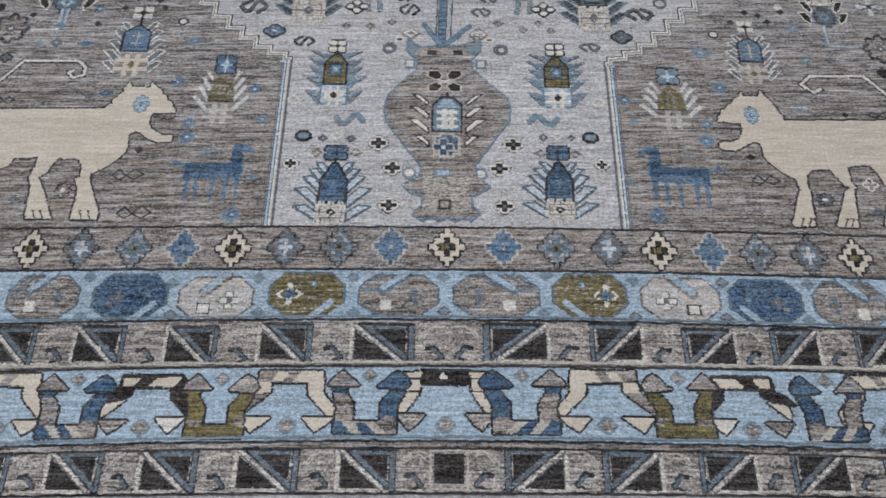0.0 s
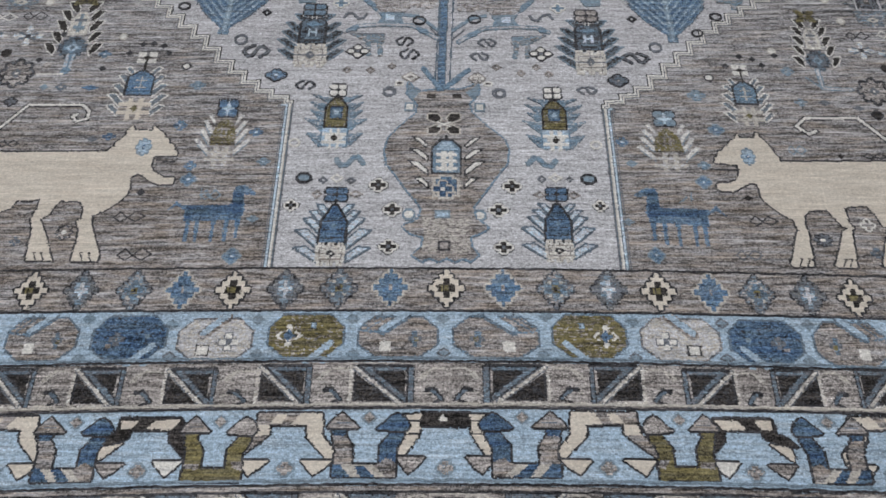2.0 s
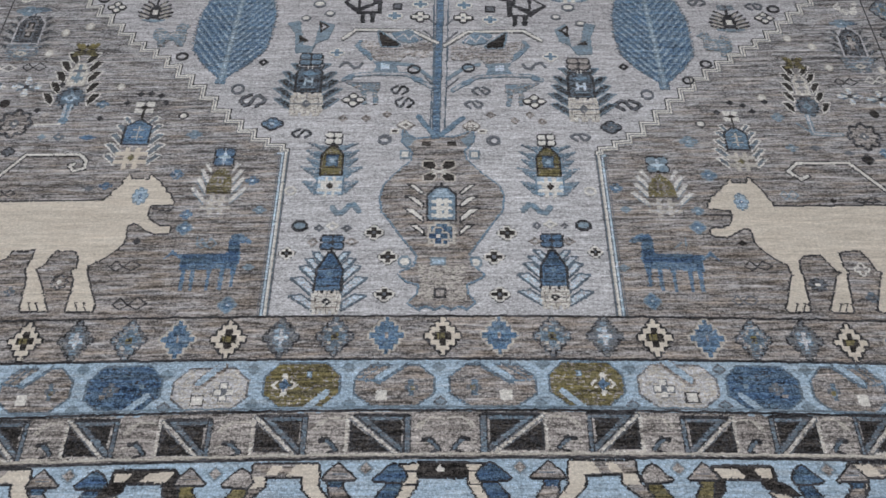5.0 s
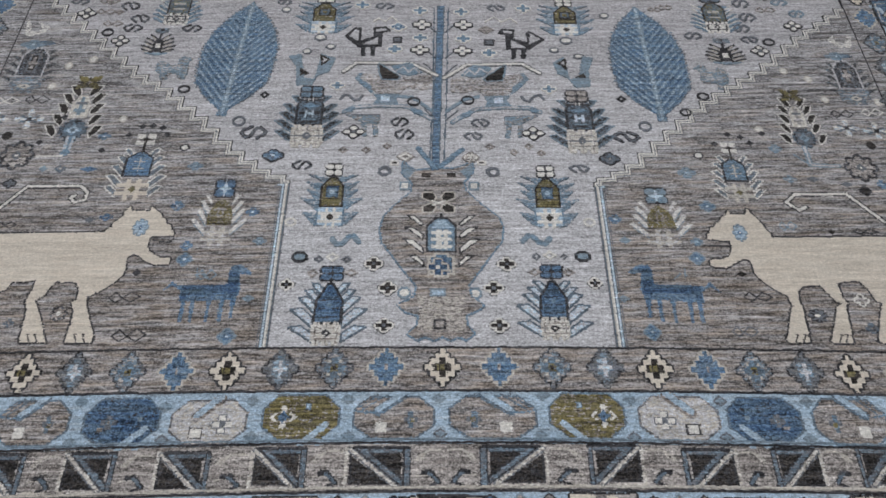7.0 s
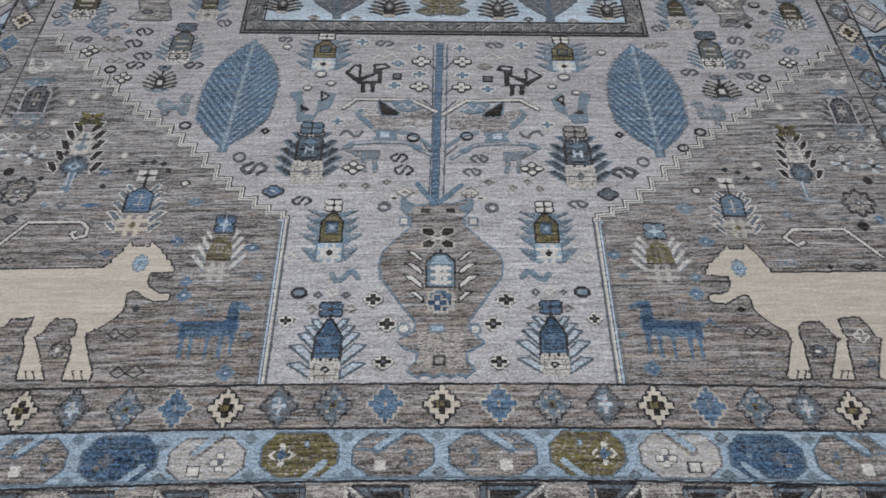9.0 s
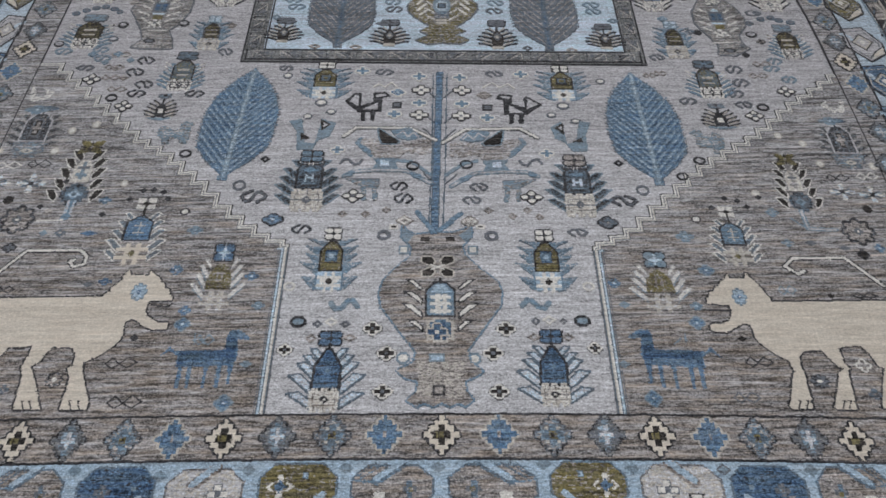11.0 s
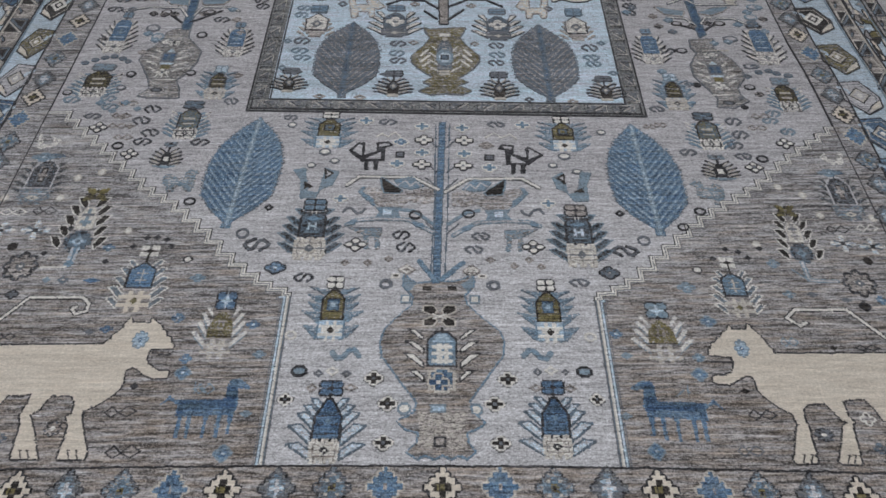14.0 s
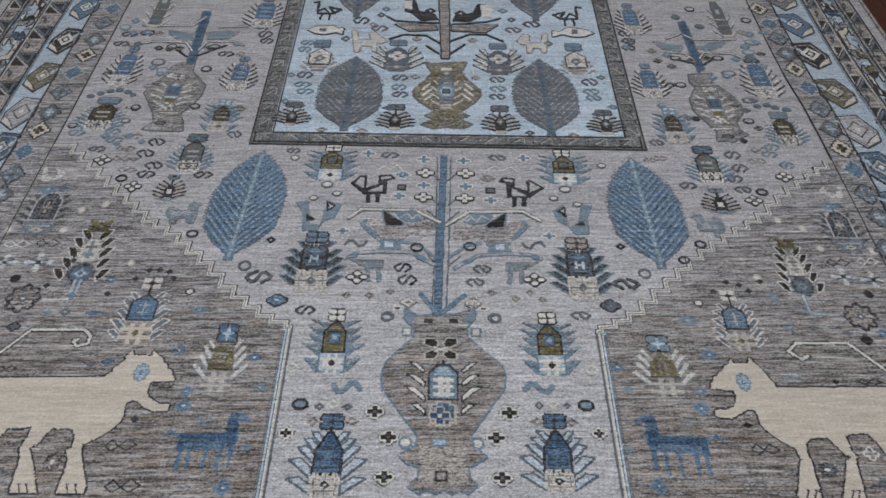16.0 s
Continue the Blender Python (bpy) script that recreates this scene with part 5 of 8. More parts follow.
for cx, y0, sx, flip, kind in ((-1.045, -0.418, 0.95, False, "dark"), (-0.775, -0.409, 1.0, False, "cream"), (-0.523, -0.407, 1.0, False, "dark"), (-0.271, -0.401, 1.0, False, "cream"),
                               (0.003, -0.399, 1.0, False, "mid"), (0.280, -0.399, 1.0, True, "cream"), (0.525, -0.406, 0.95, True, "dark"), (0.756, -0.407, 0.95, True, "cream"), (1.02, -0.416, 0.95, True, "dark")):
    bridge(end_place(cx, y0, sx, flip), end_bands[3], kind)
for cx, y0, sx, flip, olive in ((-1.175, -0.425, 0.95, False, False), (-0.915, -0.418, 0.94, False, True), (-0.650, -0.411, 0.95, False, False), (-0.394, -0.409, 0.93, False, True),
                                (-0.133, -0.401, 1.0, False, False), (0.139, -0.400, 1.05, True, False), (0.411, -0.405, 0.89, True, True), (0.665, -0.409, 0.87, True, False),
                                (0.915, -0.414, 0.87, True, True), (1.13, -0.420, 0.85, True, False)):
    yoke(end_place(cx, y0, sx, flip), end_bands[3], olive)


# ---- long borders ----
star(1.058, 1.778, 0.058, 0.072, "A", parent=right_bands[0])
star(1.069, 1.680, 0.058, 0.072, "D", parent=right_bands[0])
star(1.072, 1.590, 0.058, 0.072, "C", parent=right_bands[0])
star(1.075, 1.501, 0.058, 0.072, "B", parent=right_bands[0])
star(1.076, 1.416, 0.058, 0.072, "A", parent=right_bands[0])
star(1.087, 1.318, 0.058, 0.072, "D", parent=right_bands[0])
star(1.087, 1.211, 0.058, 0.072, "C", parent=right_bands[0])
star(1.089, 1.118, 0.058, 0.072, "B", parent=right_bands[0])
star(1.089, 1.032, 0.058, 0.072, "A", parent=right_bands[0])
star(1.093, 0.942, 0.058, 0.072, "D", parent=right_bands[0])
star(1.092, 0.846, 0.058, 0.072, "C", parent=right_bands[0])
star(1.093, 0.757, 0.058, 0.072, "B", parent=right_bands[0])
star(-1.147, 1.831, 0.062, 0.074, "D", parent=left_bands[0])
star(-1.153, 1.738, 0.062, 0.074, "C", parent=left_bands[0])
star(-1.151, 1.632, 0.062, 0.074, "B", parent=left_bands[0])
star(-1.151, 1.541, 0.062, 0.074, "A", parent=left_bands[0])
star(-1.160, 1.442, 0.062, 0.074, "D", parent=left_bands[0])
star(-1.165, 1.339, 0.062, 0.074, "C", parent=left_bands[0])
star(-1.164, 1.236, 0.062, 0.074, "B", parent=left_bands[0])
star(-1.167, 1.150, 0.062, 0.074, "A", parent=left_bands[0])
star(-1.174, 1.053, 0.062, 0.074, "D", parent=left_bands[0])
star(-1.170, 0.956, 0.062, 0.074, "C", parent=left_bands[0])
star(-1.171, 0.872, 0.062, 0.074, "B", parent=left_bands[0])
side_bean(1.151, 1.840, 0.104, 0.150, "t", False, right_bands[1])
side_bean(1.154, 1.668, 0.104, 0.150, "b", False, right_bands[1])
side_bean(1.151, 1.490, 0.104, 0.150, "d", False, right_bands[1])
side_bean(1.161, 1.288, 0.104, 0.150, "o", False, right_bands[1])
side_bean(1.164, 1.106, 0.104, 0.150, "p", False, right_bands[1])
side_bean(1.170, 0.941, 0.104, 0.150, "n", False, right_bands[1])
side_bean(-1.247, 1.837, 0.094, 0.158, "b", True, left_bands[1])
side_bean(-1.251, 1.627, 0.094, 0.158, "d", True, left_bands[1])
side_bean(-1.255, 1.419, 0.094, 0.158, "o", True, left_bands[1])
side_bean(-1.253, 1.232, 0.094, 0.158, "p", True, left_bands[1])
side_bean(-1.252, 1.061, 0.094, 0.158, "n", True, left_bands[1])
for j in range(6):
    yy = 1.02 + 0.16 * j
    triangles((RR[2] + RR[3]) / 2, yy, 0.085, RR[3] - RR[2] - 0.008, parent=right_bands[2], turn=True)
    hook((RR[2] + RR[3]) / 2, yy + 0.08, 0.062, RR[3] - RR[2] - 0.010, parent=right_bands[2], turn=True)
    triangles((RR[4] + RR[5]) / 2, yy + 0.05, 0.085, RR[5] - RR[4] - 0.008, parent=right_bands[4], turn=True)
    hook((RR[4] + RR[5]) / 2, yy + 0.13, 0.062, RR[5] - RR[4] - 0.010, parent=right_bands[4], turn=True)
    triangles((RL[2] + RL[3]) / 2, yy + 0.02, 0.085, RL[2] - RL[3] - 0.010, True, parent=left_bands[2], turn=True)
    hook((RL[2] + RL[3]) / 2, yy + 0.10, 0.062, RL[2] - RL[3] - 0.012, True, parent=left_bands[2], turn=True)
    triangles((RL[4] + RL[5]) / 2, yy + 0.06, 0.085, RL[4] - RL[5] - 0.008, True, parent=left_bands[4], turn=True)
    hook((RL[4] + RL[5]) / 2, yy + 0.14, 0.062, RL[4] - RL[5] - 0.010, True, parent=left_bands[4], turn=True)


for j in range(17):
    yy = -0.08 + 0.1275 * j
    for edge, inner, bands, turn_ in ((RR[4] - 0.004, RR[3] + 0.004, right_bands, 1.0), (RL[4] + 0.004, RL[3] - 0.004, left_bands, -1.0)):
        spot = side_place(edge, yy, (edge - inner) / 0.115, 0.94 * turn_)
        if j % 2:
            bridge(spot, bands[3], ("cream", "dark")[j // 2 % 2])
        else:
            yoke(spot, bands[3], j % 4 == 0)


# ---- stepped corners of the field ----
corner_left = corner_field(-1, -0.336, 0.428, [(-0.347, 0.428), (-0.403, 0.451), (-0.459, 0.494), (-0.509, 0.538), (-0.571, 0.611), (-0.678, 0.718), (-0.765, 0.780), (-0.857, 0.874), (-0.954, 0.972), (-1.066, 1.086)], RL[0], 21)
corner_right = corner_field(1, 0.337, 0.409, [(0.343, 0.409), (0.385, 0.425), (0.441, 0.457), (0.495, 0.510), (0.552, 0.568), (0.619, 0.635), (0.701, 0.696), (0.794, 0.761), (0.902, 0.866), (1.051, 0.982)], RR[0] + 0.014, 21)

# ---- cream silhouettes in the corners ----
patch("silhouette_motif", [
    ("v", [(-1.022, 0.288), (-0.721, 0.288), (-0.717, 0.298), (-0.710, 0.301), (-0.709, 0.313), (-0.701, 0.318), (-0.696, 0.325), (-0.691, 0.333), (-0.689, 0.344), (-0.680, 0.359), (-0.674, 0.345), (-0.635, 0.343), (-0.632, 0.358), (-0.625, 0.349), (-0.609, 0.336), (-0.604, 0.324), (-0.596, 0.321), (-0.591, 0.308), (-0.581, 0.304), (-0.578, 0.290), (-0.572, 0.287), (-0.570, 0.275), (-0.617, 0.276), (-0.621, 0.264), (-0.621, 0.249), (-0.613, 0.235), (-0.602, 0.229), (-0.589, 0.220), (-0.567, 0.220), (-0.566, 0.203), (-0.597, 0.202), (-0.615, 0.209), (-0.629, 0.221), (-0.643, 0.229), (-0.654, 0.225), (-0.659, 0.217), (-0.654, 0.193), (-0.658, 0.176), (-0.671, 0.158), (-0.685, 0.145), (-0.705, 0.132), (-0.718, 0.125), (-0.715, 0.106), (-0.701, 0.073), (-0.685, 0.041), (-0.684, 0.020), (-0.735, 0.019), (-0.737, 0.029), (-0.735, 0.061), (-0.737, 0.093), (-0.747, 0.113), (-0.737, 0.118), (-0.740, 0.146), (-0.754, 0.162), (-0.791, 0.163), (-0.800, 0.151), (-0.808, 0.127), (-0.824, 0.118), (-0.818, 0.111), (-0.802, 0.081), (-0.784, 0.042), (-0.774, 0.021), (-0.826, 0.021), (-0.829, 0.034), (-0.830, 0.062), (-0.833, 0.098), (-0.842, 0.114), (-0.836, 0.141), (-0.834, 0.165), (-0.883, 0.164), (-0.891, 0.144), (-0.975, 0.112), (-1.022, 0.130)]),
], parent=corner_left, out="l", label="cream silhouette with a dark outline")
patch("silhouette_motif", [
    ("v", [(1.016, 0.250), (0.691, 0.251), (0.691, 0.264), (0.686, 0.268), (0.681, 0.286), (0.677, 0.294), (0.671, 0.304), (0.662, 0.317), (0.656, 0.329), (0.650, 0.312), (0.619, 0.313), (0.616, 0.325), (0.610, 0.313), (0.599, 0.307), (0.593, 0.295), (0.584, 0.291), (0.578, 0.281), (0.569, 0.279), (0.565, 0.266), (0.560, 0.262), (0.558, 0.249), (0.602, 0.245), (0.605, 0.233), (0.602, 0.218), (0.593, 0.204), (0.577, 0.198), (0.553, 0.197), (0.554, 0.181), (0.584, 0.177), (0.610, 0.192), (0.623, 0.199), (0.636, 0.195), (0.638, 0.162), (0.649, 0.145), (0.668, 0.125), (0.692, 0.107), (0.694, 0.085), (0.682, 0.054), (0.672, 0.023), (0.665, 0.010), (0.669, 0.003), (0.708, 0.003), (0.710, 0.022), (0.711, 0.053), (0.714, 0.078), (0.711, 0.091), (0.713, 0.117), (0.726, 0.131), (0.761, 0.133), (0.770, 0.117), (0.783, 0.094), (0.793, 0.090), (0.781, 0.080), (0.765, 0.040), (0.749, 0.006), (0.754, 0.002), (0.790, 0.001), (0.794, 0.039), (0.798, 0.077), (0.804, 0.090), (0.797, 0.103), (0.798, 0.136), (0.806, 0.140), (0.842, 0.142), (0.856, 0.115), (0.861, 0.096), (0.872, 0.089), (0.856, 0.051), (0.839, 0.004), (0.845, 0.001), (0.884, 0.000), (0.888, 0.038), (0.896, 0.081), (0.924, 0.104), (1.016, 0.120)]),
], parent=corner_right, out="l", label="cream silhouette with a dark outline")
strand("toe", [(-0.808, 0.023), (-0.816, 0.039), (-0.813, 0.039)], "l", 1, parent=corner_left)
strand("toe", [(-0.792, 0.023), (-0.801, 0.039), (-0.797, 0.039)], "l", 1, parent=corner_left)
strand("toe", [(-0.714, 0.021), (-0.722, 0.038), (-0.719, 0.038)], "l", 1, parent=corner_left)
strand("toe", [(-0.698, 0.021), (-0.705, 0.038), (-0.702, 0.037)], "l", 1, parent=corner_left)
strand("toe", [(0.682, 0.004), (0.689, 0.020), (0.686, 0.020)], "l", 1, parent=corner_right)
strand("toe", [(0.697, 0.004), (0.704, 0.020), (0.701, 0.020)], "l", 1, parent=corner_right)
strand("toe", [(0.765, 0.003), (0.773, 0.019), (0.770, 0.019)], "l", 1, parent=corner_right)
strand("toe", [(0.777, 0.003), (0.785, 0.019), (0.782, 0.019)], "l", 1, parent=corner_right)
rosette(-0.646, 0.299, 0.036, 0.048, "s", "k", "b", parent=corner_left)
rosette(0.629, 0.265, 0.032, 0.047, "s", "k", "b", parent=corner_right)
strand("scroll_line", [(-0.976, 0.349), (-0.926, 0.417), (-0.804, 0.416), (-0.786, 0.398), (-0.786, 0.377), (-0.809, 0.370), (-0.820, 0.385), (-0.811, 0.390)], "w", 2.2, parent=corner_left, out="l")
strand("scroll_line", [(0.938, 0.289), (0.879, 0.365), (0.767, 0.366), (0.745, 0.344), (0.768, 0.322), (0.783, 0.331)], "w", 2.2, parent=corner_right, out="l")
strand("mouth_line", [(-0.612, 0.264), (-0.575, 0.259), (-0.568, 0.268)], "l", 1.2, parent=corner_left)
strand("mouth_line", [(0.559, 0.232), (0.601, 0.231)], "l", 1.2, parent=corner_right)
def hound(cx, cy, s, lean, parent):
    """Blue long-bodied figure on thin legs, its back and chest in a darker yarn."""
    def at(pts):
        return [(cx + s * p, cy + q + lean * s * p) for p, q in pts]

    patch("silhouette_motif", [
        *(("b", at([(u, 0.0), (u + 0.009, 0.0), (u + 0.008, -0.056), (u + 0.001, -0.056)])) for u in (-0.056, -0.036, -0.004, 0.022)),
        ("b", at([(0.044, 0.0), (0.054, 0.0), (0.052, -0.048), (0.046, -0.048)])),
        ("b", at([(-0.098, 0.018), (-0.082, 0.042), (-0.070, 0.030), (-0.058, 0.032), (0.030, 0.032), (0.031, 0.066), (0.038, 0.080), (0.056, 0.078), (0.080, 0.060),
                  (0.076, 0.054), (0.054, 0.058), (0.060, 0.020), (0.056, -0.004), (-0.062, -0.008), (-0.062, 0.018), (-0.080, 0.030)])),
        ("n", at([(-0.060, 0.031), (0.030, 0.031), (0.034, 0.076), (0.052, 0.074), (0.056, 0.004), (0.042, 0.000), (0.034, 0.012), (-0.046, 0.010), (-0.048, -0.004), (-0.060, -0.006)])),
    ], parent=parent, label="mid-blue woven silhouette", mix="bf")
    strand("stroke", at([(0.006 - 0.042, 0.072), (-0.034, 0.046)]), "s", 1.0, parent=parent)
    strand("stroke", at([(-0.026, 0.060), (-0.012, 0.046)]), "s", 1.0, parent=parent)


hound(-0.468, 0.119, 1.0, 0.0, corner_left)
hound(0.462, 0.106, -1.0, -0.06, corner_right)

# ---- small motifs of the corners ----
bush(-0.479, 0.340, 0.124, 0.179, "span", parent=corner_left)
bush(0.468, 0.310, 0.134, 0.159, "span", parent=corner_right)
bush(-0.687, 0.474, 0.137, 0.196, "house", parent=corner_left)
bush(0.653, 0.433, 0.114, 0.170, "house", parent=corner_right)
bush(-0.869, 0.663, 0.131, 0.217, "box", parent=corner_left)
bush(0.831, 0.594, 0.101, 0.186, "box", parent=corner_right)
patch("stem", [("p", [(-0.878, 0.570), (-0.857, 0.570), (-0.859, 0.525), (-0.877, 0.525)]), ("f", [(-0.872, 0.572), (-0.862, 0.572), (-0.865, 0.530), (-0.869, 0.530)]),
               ("f", [(-0.880, 0.520), (-0.868, 0.532), (-0.856, 0.520), (-0.862, 0.508), (-0.880, 0.506)])], parent=corner_left, mix="pk")
strand("stem", [(0.824, 0.502), (0.825, 0.449), (0.885, 0.444)], "p", 1.8, parent=corner_right, out="s")
strand("stem", [(0.794, 0.48), (0.825, 0.449)], "s", 1.4, parent=corner_right)
bush(-1.030, 0.812, 0.142, 0.188, "grey", parent=corner_left)
bush(0.984, 0.722, 0.118, 0.176, "grey", parent=corner_right)
petals(-0.983, 0.626, 0.071, 0.064, "w", "l", parent=corner_left)
petals(-1.066, 0.627, 0.063, 0.057, "w", "l", parent=corner_left)
petals(0.935, 0.559, 0.060, 0.053, "w", "l", parent=corner_right)
petals(1.000, 0.549, 0.060, 0.053, "w", "l", parent=corner_right)
rosette(-0.979, 0.511, 0.084, 0.090, "l", "g", "a", parent=corner_left)
rosette(0.933, 0.439, 0.075, 0.081, "l", "g", "a", parent=corner_right)
ring(-1.020, 0.573, 0.025, 0.025, "d", "d", parent=corner_left)
ring(0.974, 0.504, 0.021, 0.024, "d", "d", parent=corner_right)
cross(-0.969, 0.427, 0.028, 0.026, "a", "l", parent=corner_left)
cross(0.923, 0.373, 0.027, 0.025, "d", "l", parent=corner_right)
strand("stalk", [(-0.932, 0.507), (-0.872, 0.508)], "w", 1.6, parent=corner_left)
ring(-0.756, 0.622, 0.020, 0.023, "h", "w", parent=corner_left)
ring(-0.879, 0.831, 0.022, 0.026, "h", "w", parent=corner_left)
ring(-0.936, 0.810, 0.021, 0.026, "h", "w", parent=corner_left)
ring(-1.099, 0.739, 0.021, 0.025, "h", "w", parent=corner_left)
ring(-0.959, 0.737, 0.021, 0.024, "h", "w", parent=corner_left)
ring(-0.914, 0.533, 0.019, 0.021, "g", "g", parent=corner_left)
ring(0.734, 0.559, 0.019, 0.021, "h", "w", parent=corner_right)
ring(0.836, 0.750, 0.020, 0.024, "h", "w", parent=corner_right)
ring(0.888, 0.721, 0.020, 0.024, "h", "w", parent=corner_right)
ring(0.910, 0.651, 0.020, 0.023, "h", "w", parent=corner_right)
ring(1.032, 0.640, 0.019, 0.023, "h", "w", parent=corner_right)
ring(0.870, 0.470, 0.018, 0.020, "g", "g", parent=corner_right)
ring(-0.592, 0.528, 0.024, 0.023, "l", "w", parent=corner_left)
ring(0.581, 0.482, 0.023, 0.022, "l", "w", parent=corner_right)
gem(-0.788, 0.567, 0.030, 0.025, "b", "", parent=corner_left)
gem(-0.557, 0.471, 0.037, 0.025, "f", "", parent=corner_left)
gem(-0.800, 0.466, 0.043, 0.017, "b", "", parent=corner_left)
gem(-0.577, 0.357, 0.031, 0.028, "b", "", parent=corner_left)
gem(-1.051, 0.892, 0.063, 0.036, "s", "", parent=corner_left)
gem(-0.727, 0.328, 0.030, 0.021, "n", "", parent=corner_left)
gem(-0.762, 0.321, 0.026, 0.015, "a", "", parent=corner_left)
gem(-0.409, 0.337, 0.031, 0.024, "b", "", parent=corner_left)
gem(-0.866, 0.469, 0.027, 0.024, "a", "", parent=corner_left)
gem(-0.905, 0.469, 0.024, 0.020, "s", "", parent=corner_left)
gem(-0.538, 0.249, 0.027, 0.025, "b", "", parent=corner_left)
gem(0.546, 0.431, 0.041, 0.032, "s", "", parent=corner_right)
gem(0.757, 0.499, 0.031, 0.027, "s", "", parent=corner_right)
gem(0.769, 0.409, 0.030, 0.022, "s", "", parent=corner_right)
gem(0.819, 0.408, 0.028, 0.019, "a", "", parent=corner_right)
gem(0.888, 0.392, 0.028, 0.016, "a", "", parent=corner_right)
gem(0.572, 0.334, 0.027, 0.024, "b", "", parent=corner_right)
gem(0.964, 0.391, 0.022, 0.025, "b", "", parent=corner_right)
gem(0.976, 0.800, 0.054, 0.029, "s", "", parent=corner_right)
gem(0.372, 0.305, 0.028, 0.026, "b", "", parent=corner_right)
gem(0.535, 0.243, 0.027, 0.022, "s", "", parent=corner_right)
gem(-0.731, 0.570, 0.016, 0.016, "l", "", parent=corner_left)
gem(-0.640, 0.569, 0.016, 0.016, "l", "", parent=corner_left)
gem(-0.704, 0.597, 0.017, 0.017, "l", "", parent=corner_left)
gem(-0.680, 0.599, 0.017, 0.017, "l", "", parent=corner_left)
gem(-0.655, 0.591, 0.017, 0.017, "l", "", parent=corner_left)
gem(-0.899, 0.631, 0.016, 0.017, "l", "", parent=corner_left)
gem(0.623, 0.516, 0.016, 0.016, "l", "", parent=corner_right)
gem(0.658, 0.544, 0.016, 0.016, "l", "", parent=corner_right)
gem(0.704, 0.517, 0.016, 0.016, "l", "", parent=corner_right)
gem(0.686, 0.536, 0.016, 0.016, "l", "", parent=corner_right)
gem(0.737, 0.546, 0.016, 0.016, "l", "", parent=corner_right)
gem(-0.937, 0.551, 0.016, 0.016, "l", "", parent=corner_left)
gem(-0.784, 0.523, 0.016, 0.016, "l", "", parent=corner_left)
links(-0.641, 0.123, 0.067, 0.029, "l", parent=corner_left)
links(-0.613, 0.035, 0.071, 0.033, "l", parent=corner_left)
links(-0.982, 0.692, 0.062, 0.032, "l", parent=corner_left)
links(-1.058, 0.689, 0.068, 0.028, "w", parent=corner_left)
links(0.632, 0.107, 0.058, 0.026, "l", parent=corner_right)
links(0.590, 0.029, 0.052, 0.027, "a", parent=corner_right)
links(0.937, 0.604, 0.056, 0.029, "l", parent=corner_right)
links(0.718, 0.612, 0.046, 0.026, "g", parent=corner_right)
links(1.008, 0.608, 0.051, 0.026, "w", parent=corner_right)
links(-0.482, 0.175, 0.041, 0.030, "s", parent=corner_left)
links(-0.942, 0.310, 0.048, 0.021, "l", parent=corner_left)
links(0.891, 0.264, 0.050, 0.017, "l", parent=corner_right)
links(0.733, 0.281, 0.038, 0.027, "s", parent=corner_right)
rosette(-0.766, 0.086, 0.038, 0.036, "l", "t", "w", parent=corner_left)
rosette(0.738, 0.062, 0.038, 0.032, "l", "a", "w", parent=corner_right)
petals(-0.860, 0.124, 0.037, 0.029, "g", "t", parent=corner_left)
cross(0.833, 0.096, 0.028, 0.028, "t", "w", parent=corner_right)
gem(-0.536, 0.214, 0.027, 0.028, "b", "s", parent=corner_left)
gem(-0.420, 0.030, 0.030, 0.030, "b", "s", parent=corner_left)
gem(-0.629, 0.182, 0.022, 0.017, "l", "", parent=corner_left)
gem(-0.384, 0.259, 0.031, 0.021, "s", "", parent=corner_left)
gem(0.528, 0.201, 0.026, 0.025, "b", "s", parent=corner_right)
gem(0.411, 0.029, 0.027, 0.030, "b", "s", parent=corner_right)
gem(0.611, 0.161, 0.020, 0.014, "d", "", parent=corner_right)
gem(0.574, 0.336, 0.028, 0.022, "b", "s", parent=corner_right)
gem(0.820, 0.264, 0.013, 0.012, "d", "", parent=corner_right)
gem(0.835, 0.032, 0.026, 0.025, "a", "", parent=corner_right)
gem(-0.389, 0.117, 0.027, 0.019, "s", "", parent=corner_left)
gem(0.365, 0.106, 0.026, 0.018, "s", "", parent=corner_right)
gem(-0.860, 0.065, 0.021, 0.021, "a", "", parent=corner_left)
gem(0.386, 0.249, 0.028, 0.020, "s", "", parent=corner_right)
patch("hooked_figure", [
    ("w", [(-1.093, 0.993), (-1.073, 0.962), (-1.074, 0.945), (-1.047, 0.940), (-1.047, 0.968), (-1.060, 0.978), (-1.026, 0.961), (-1.033, 0.935), (-1.072, 0.924), (-1.084, 0.932)]),
], parent=corner_left, mix="wt")
patch("hooked_figure", [
    ("w", [(0.971, 0.860), (0.990, 0.876), (0.989, 0.854), (1.012, 0.845), (1.023, 0.879), (1.034, 0.875), (1.025, 0.831), (0.993, 0.832)]),
], parent=corner_right, mix="wt")

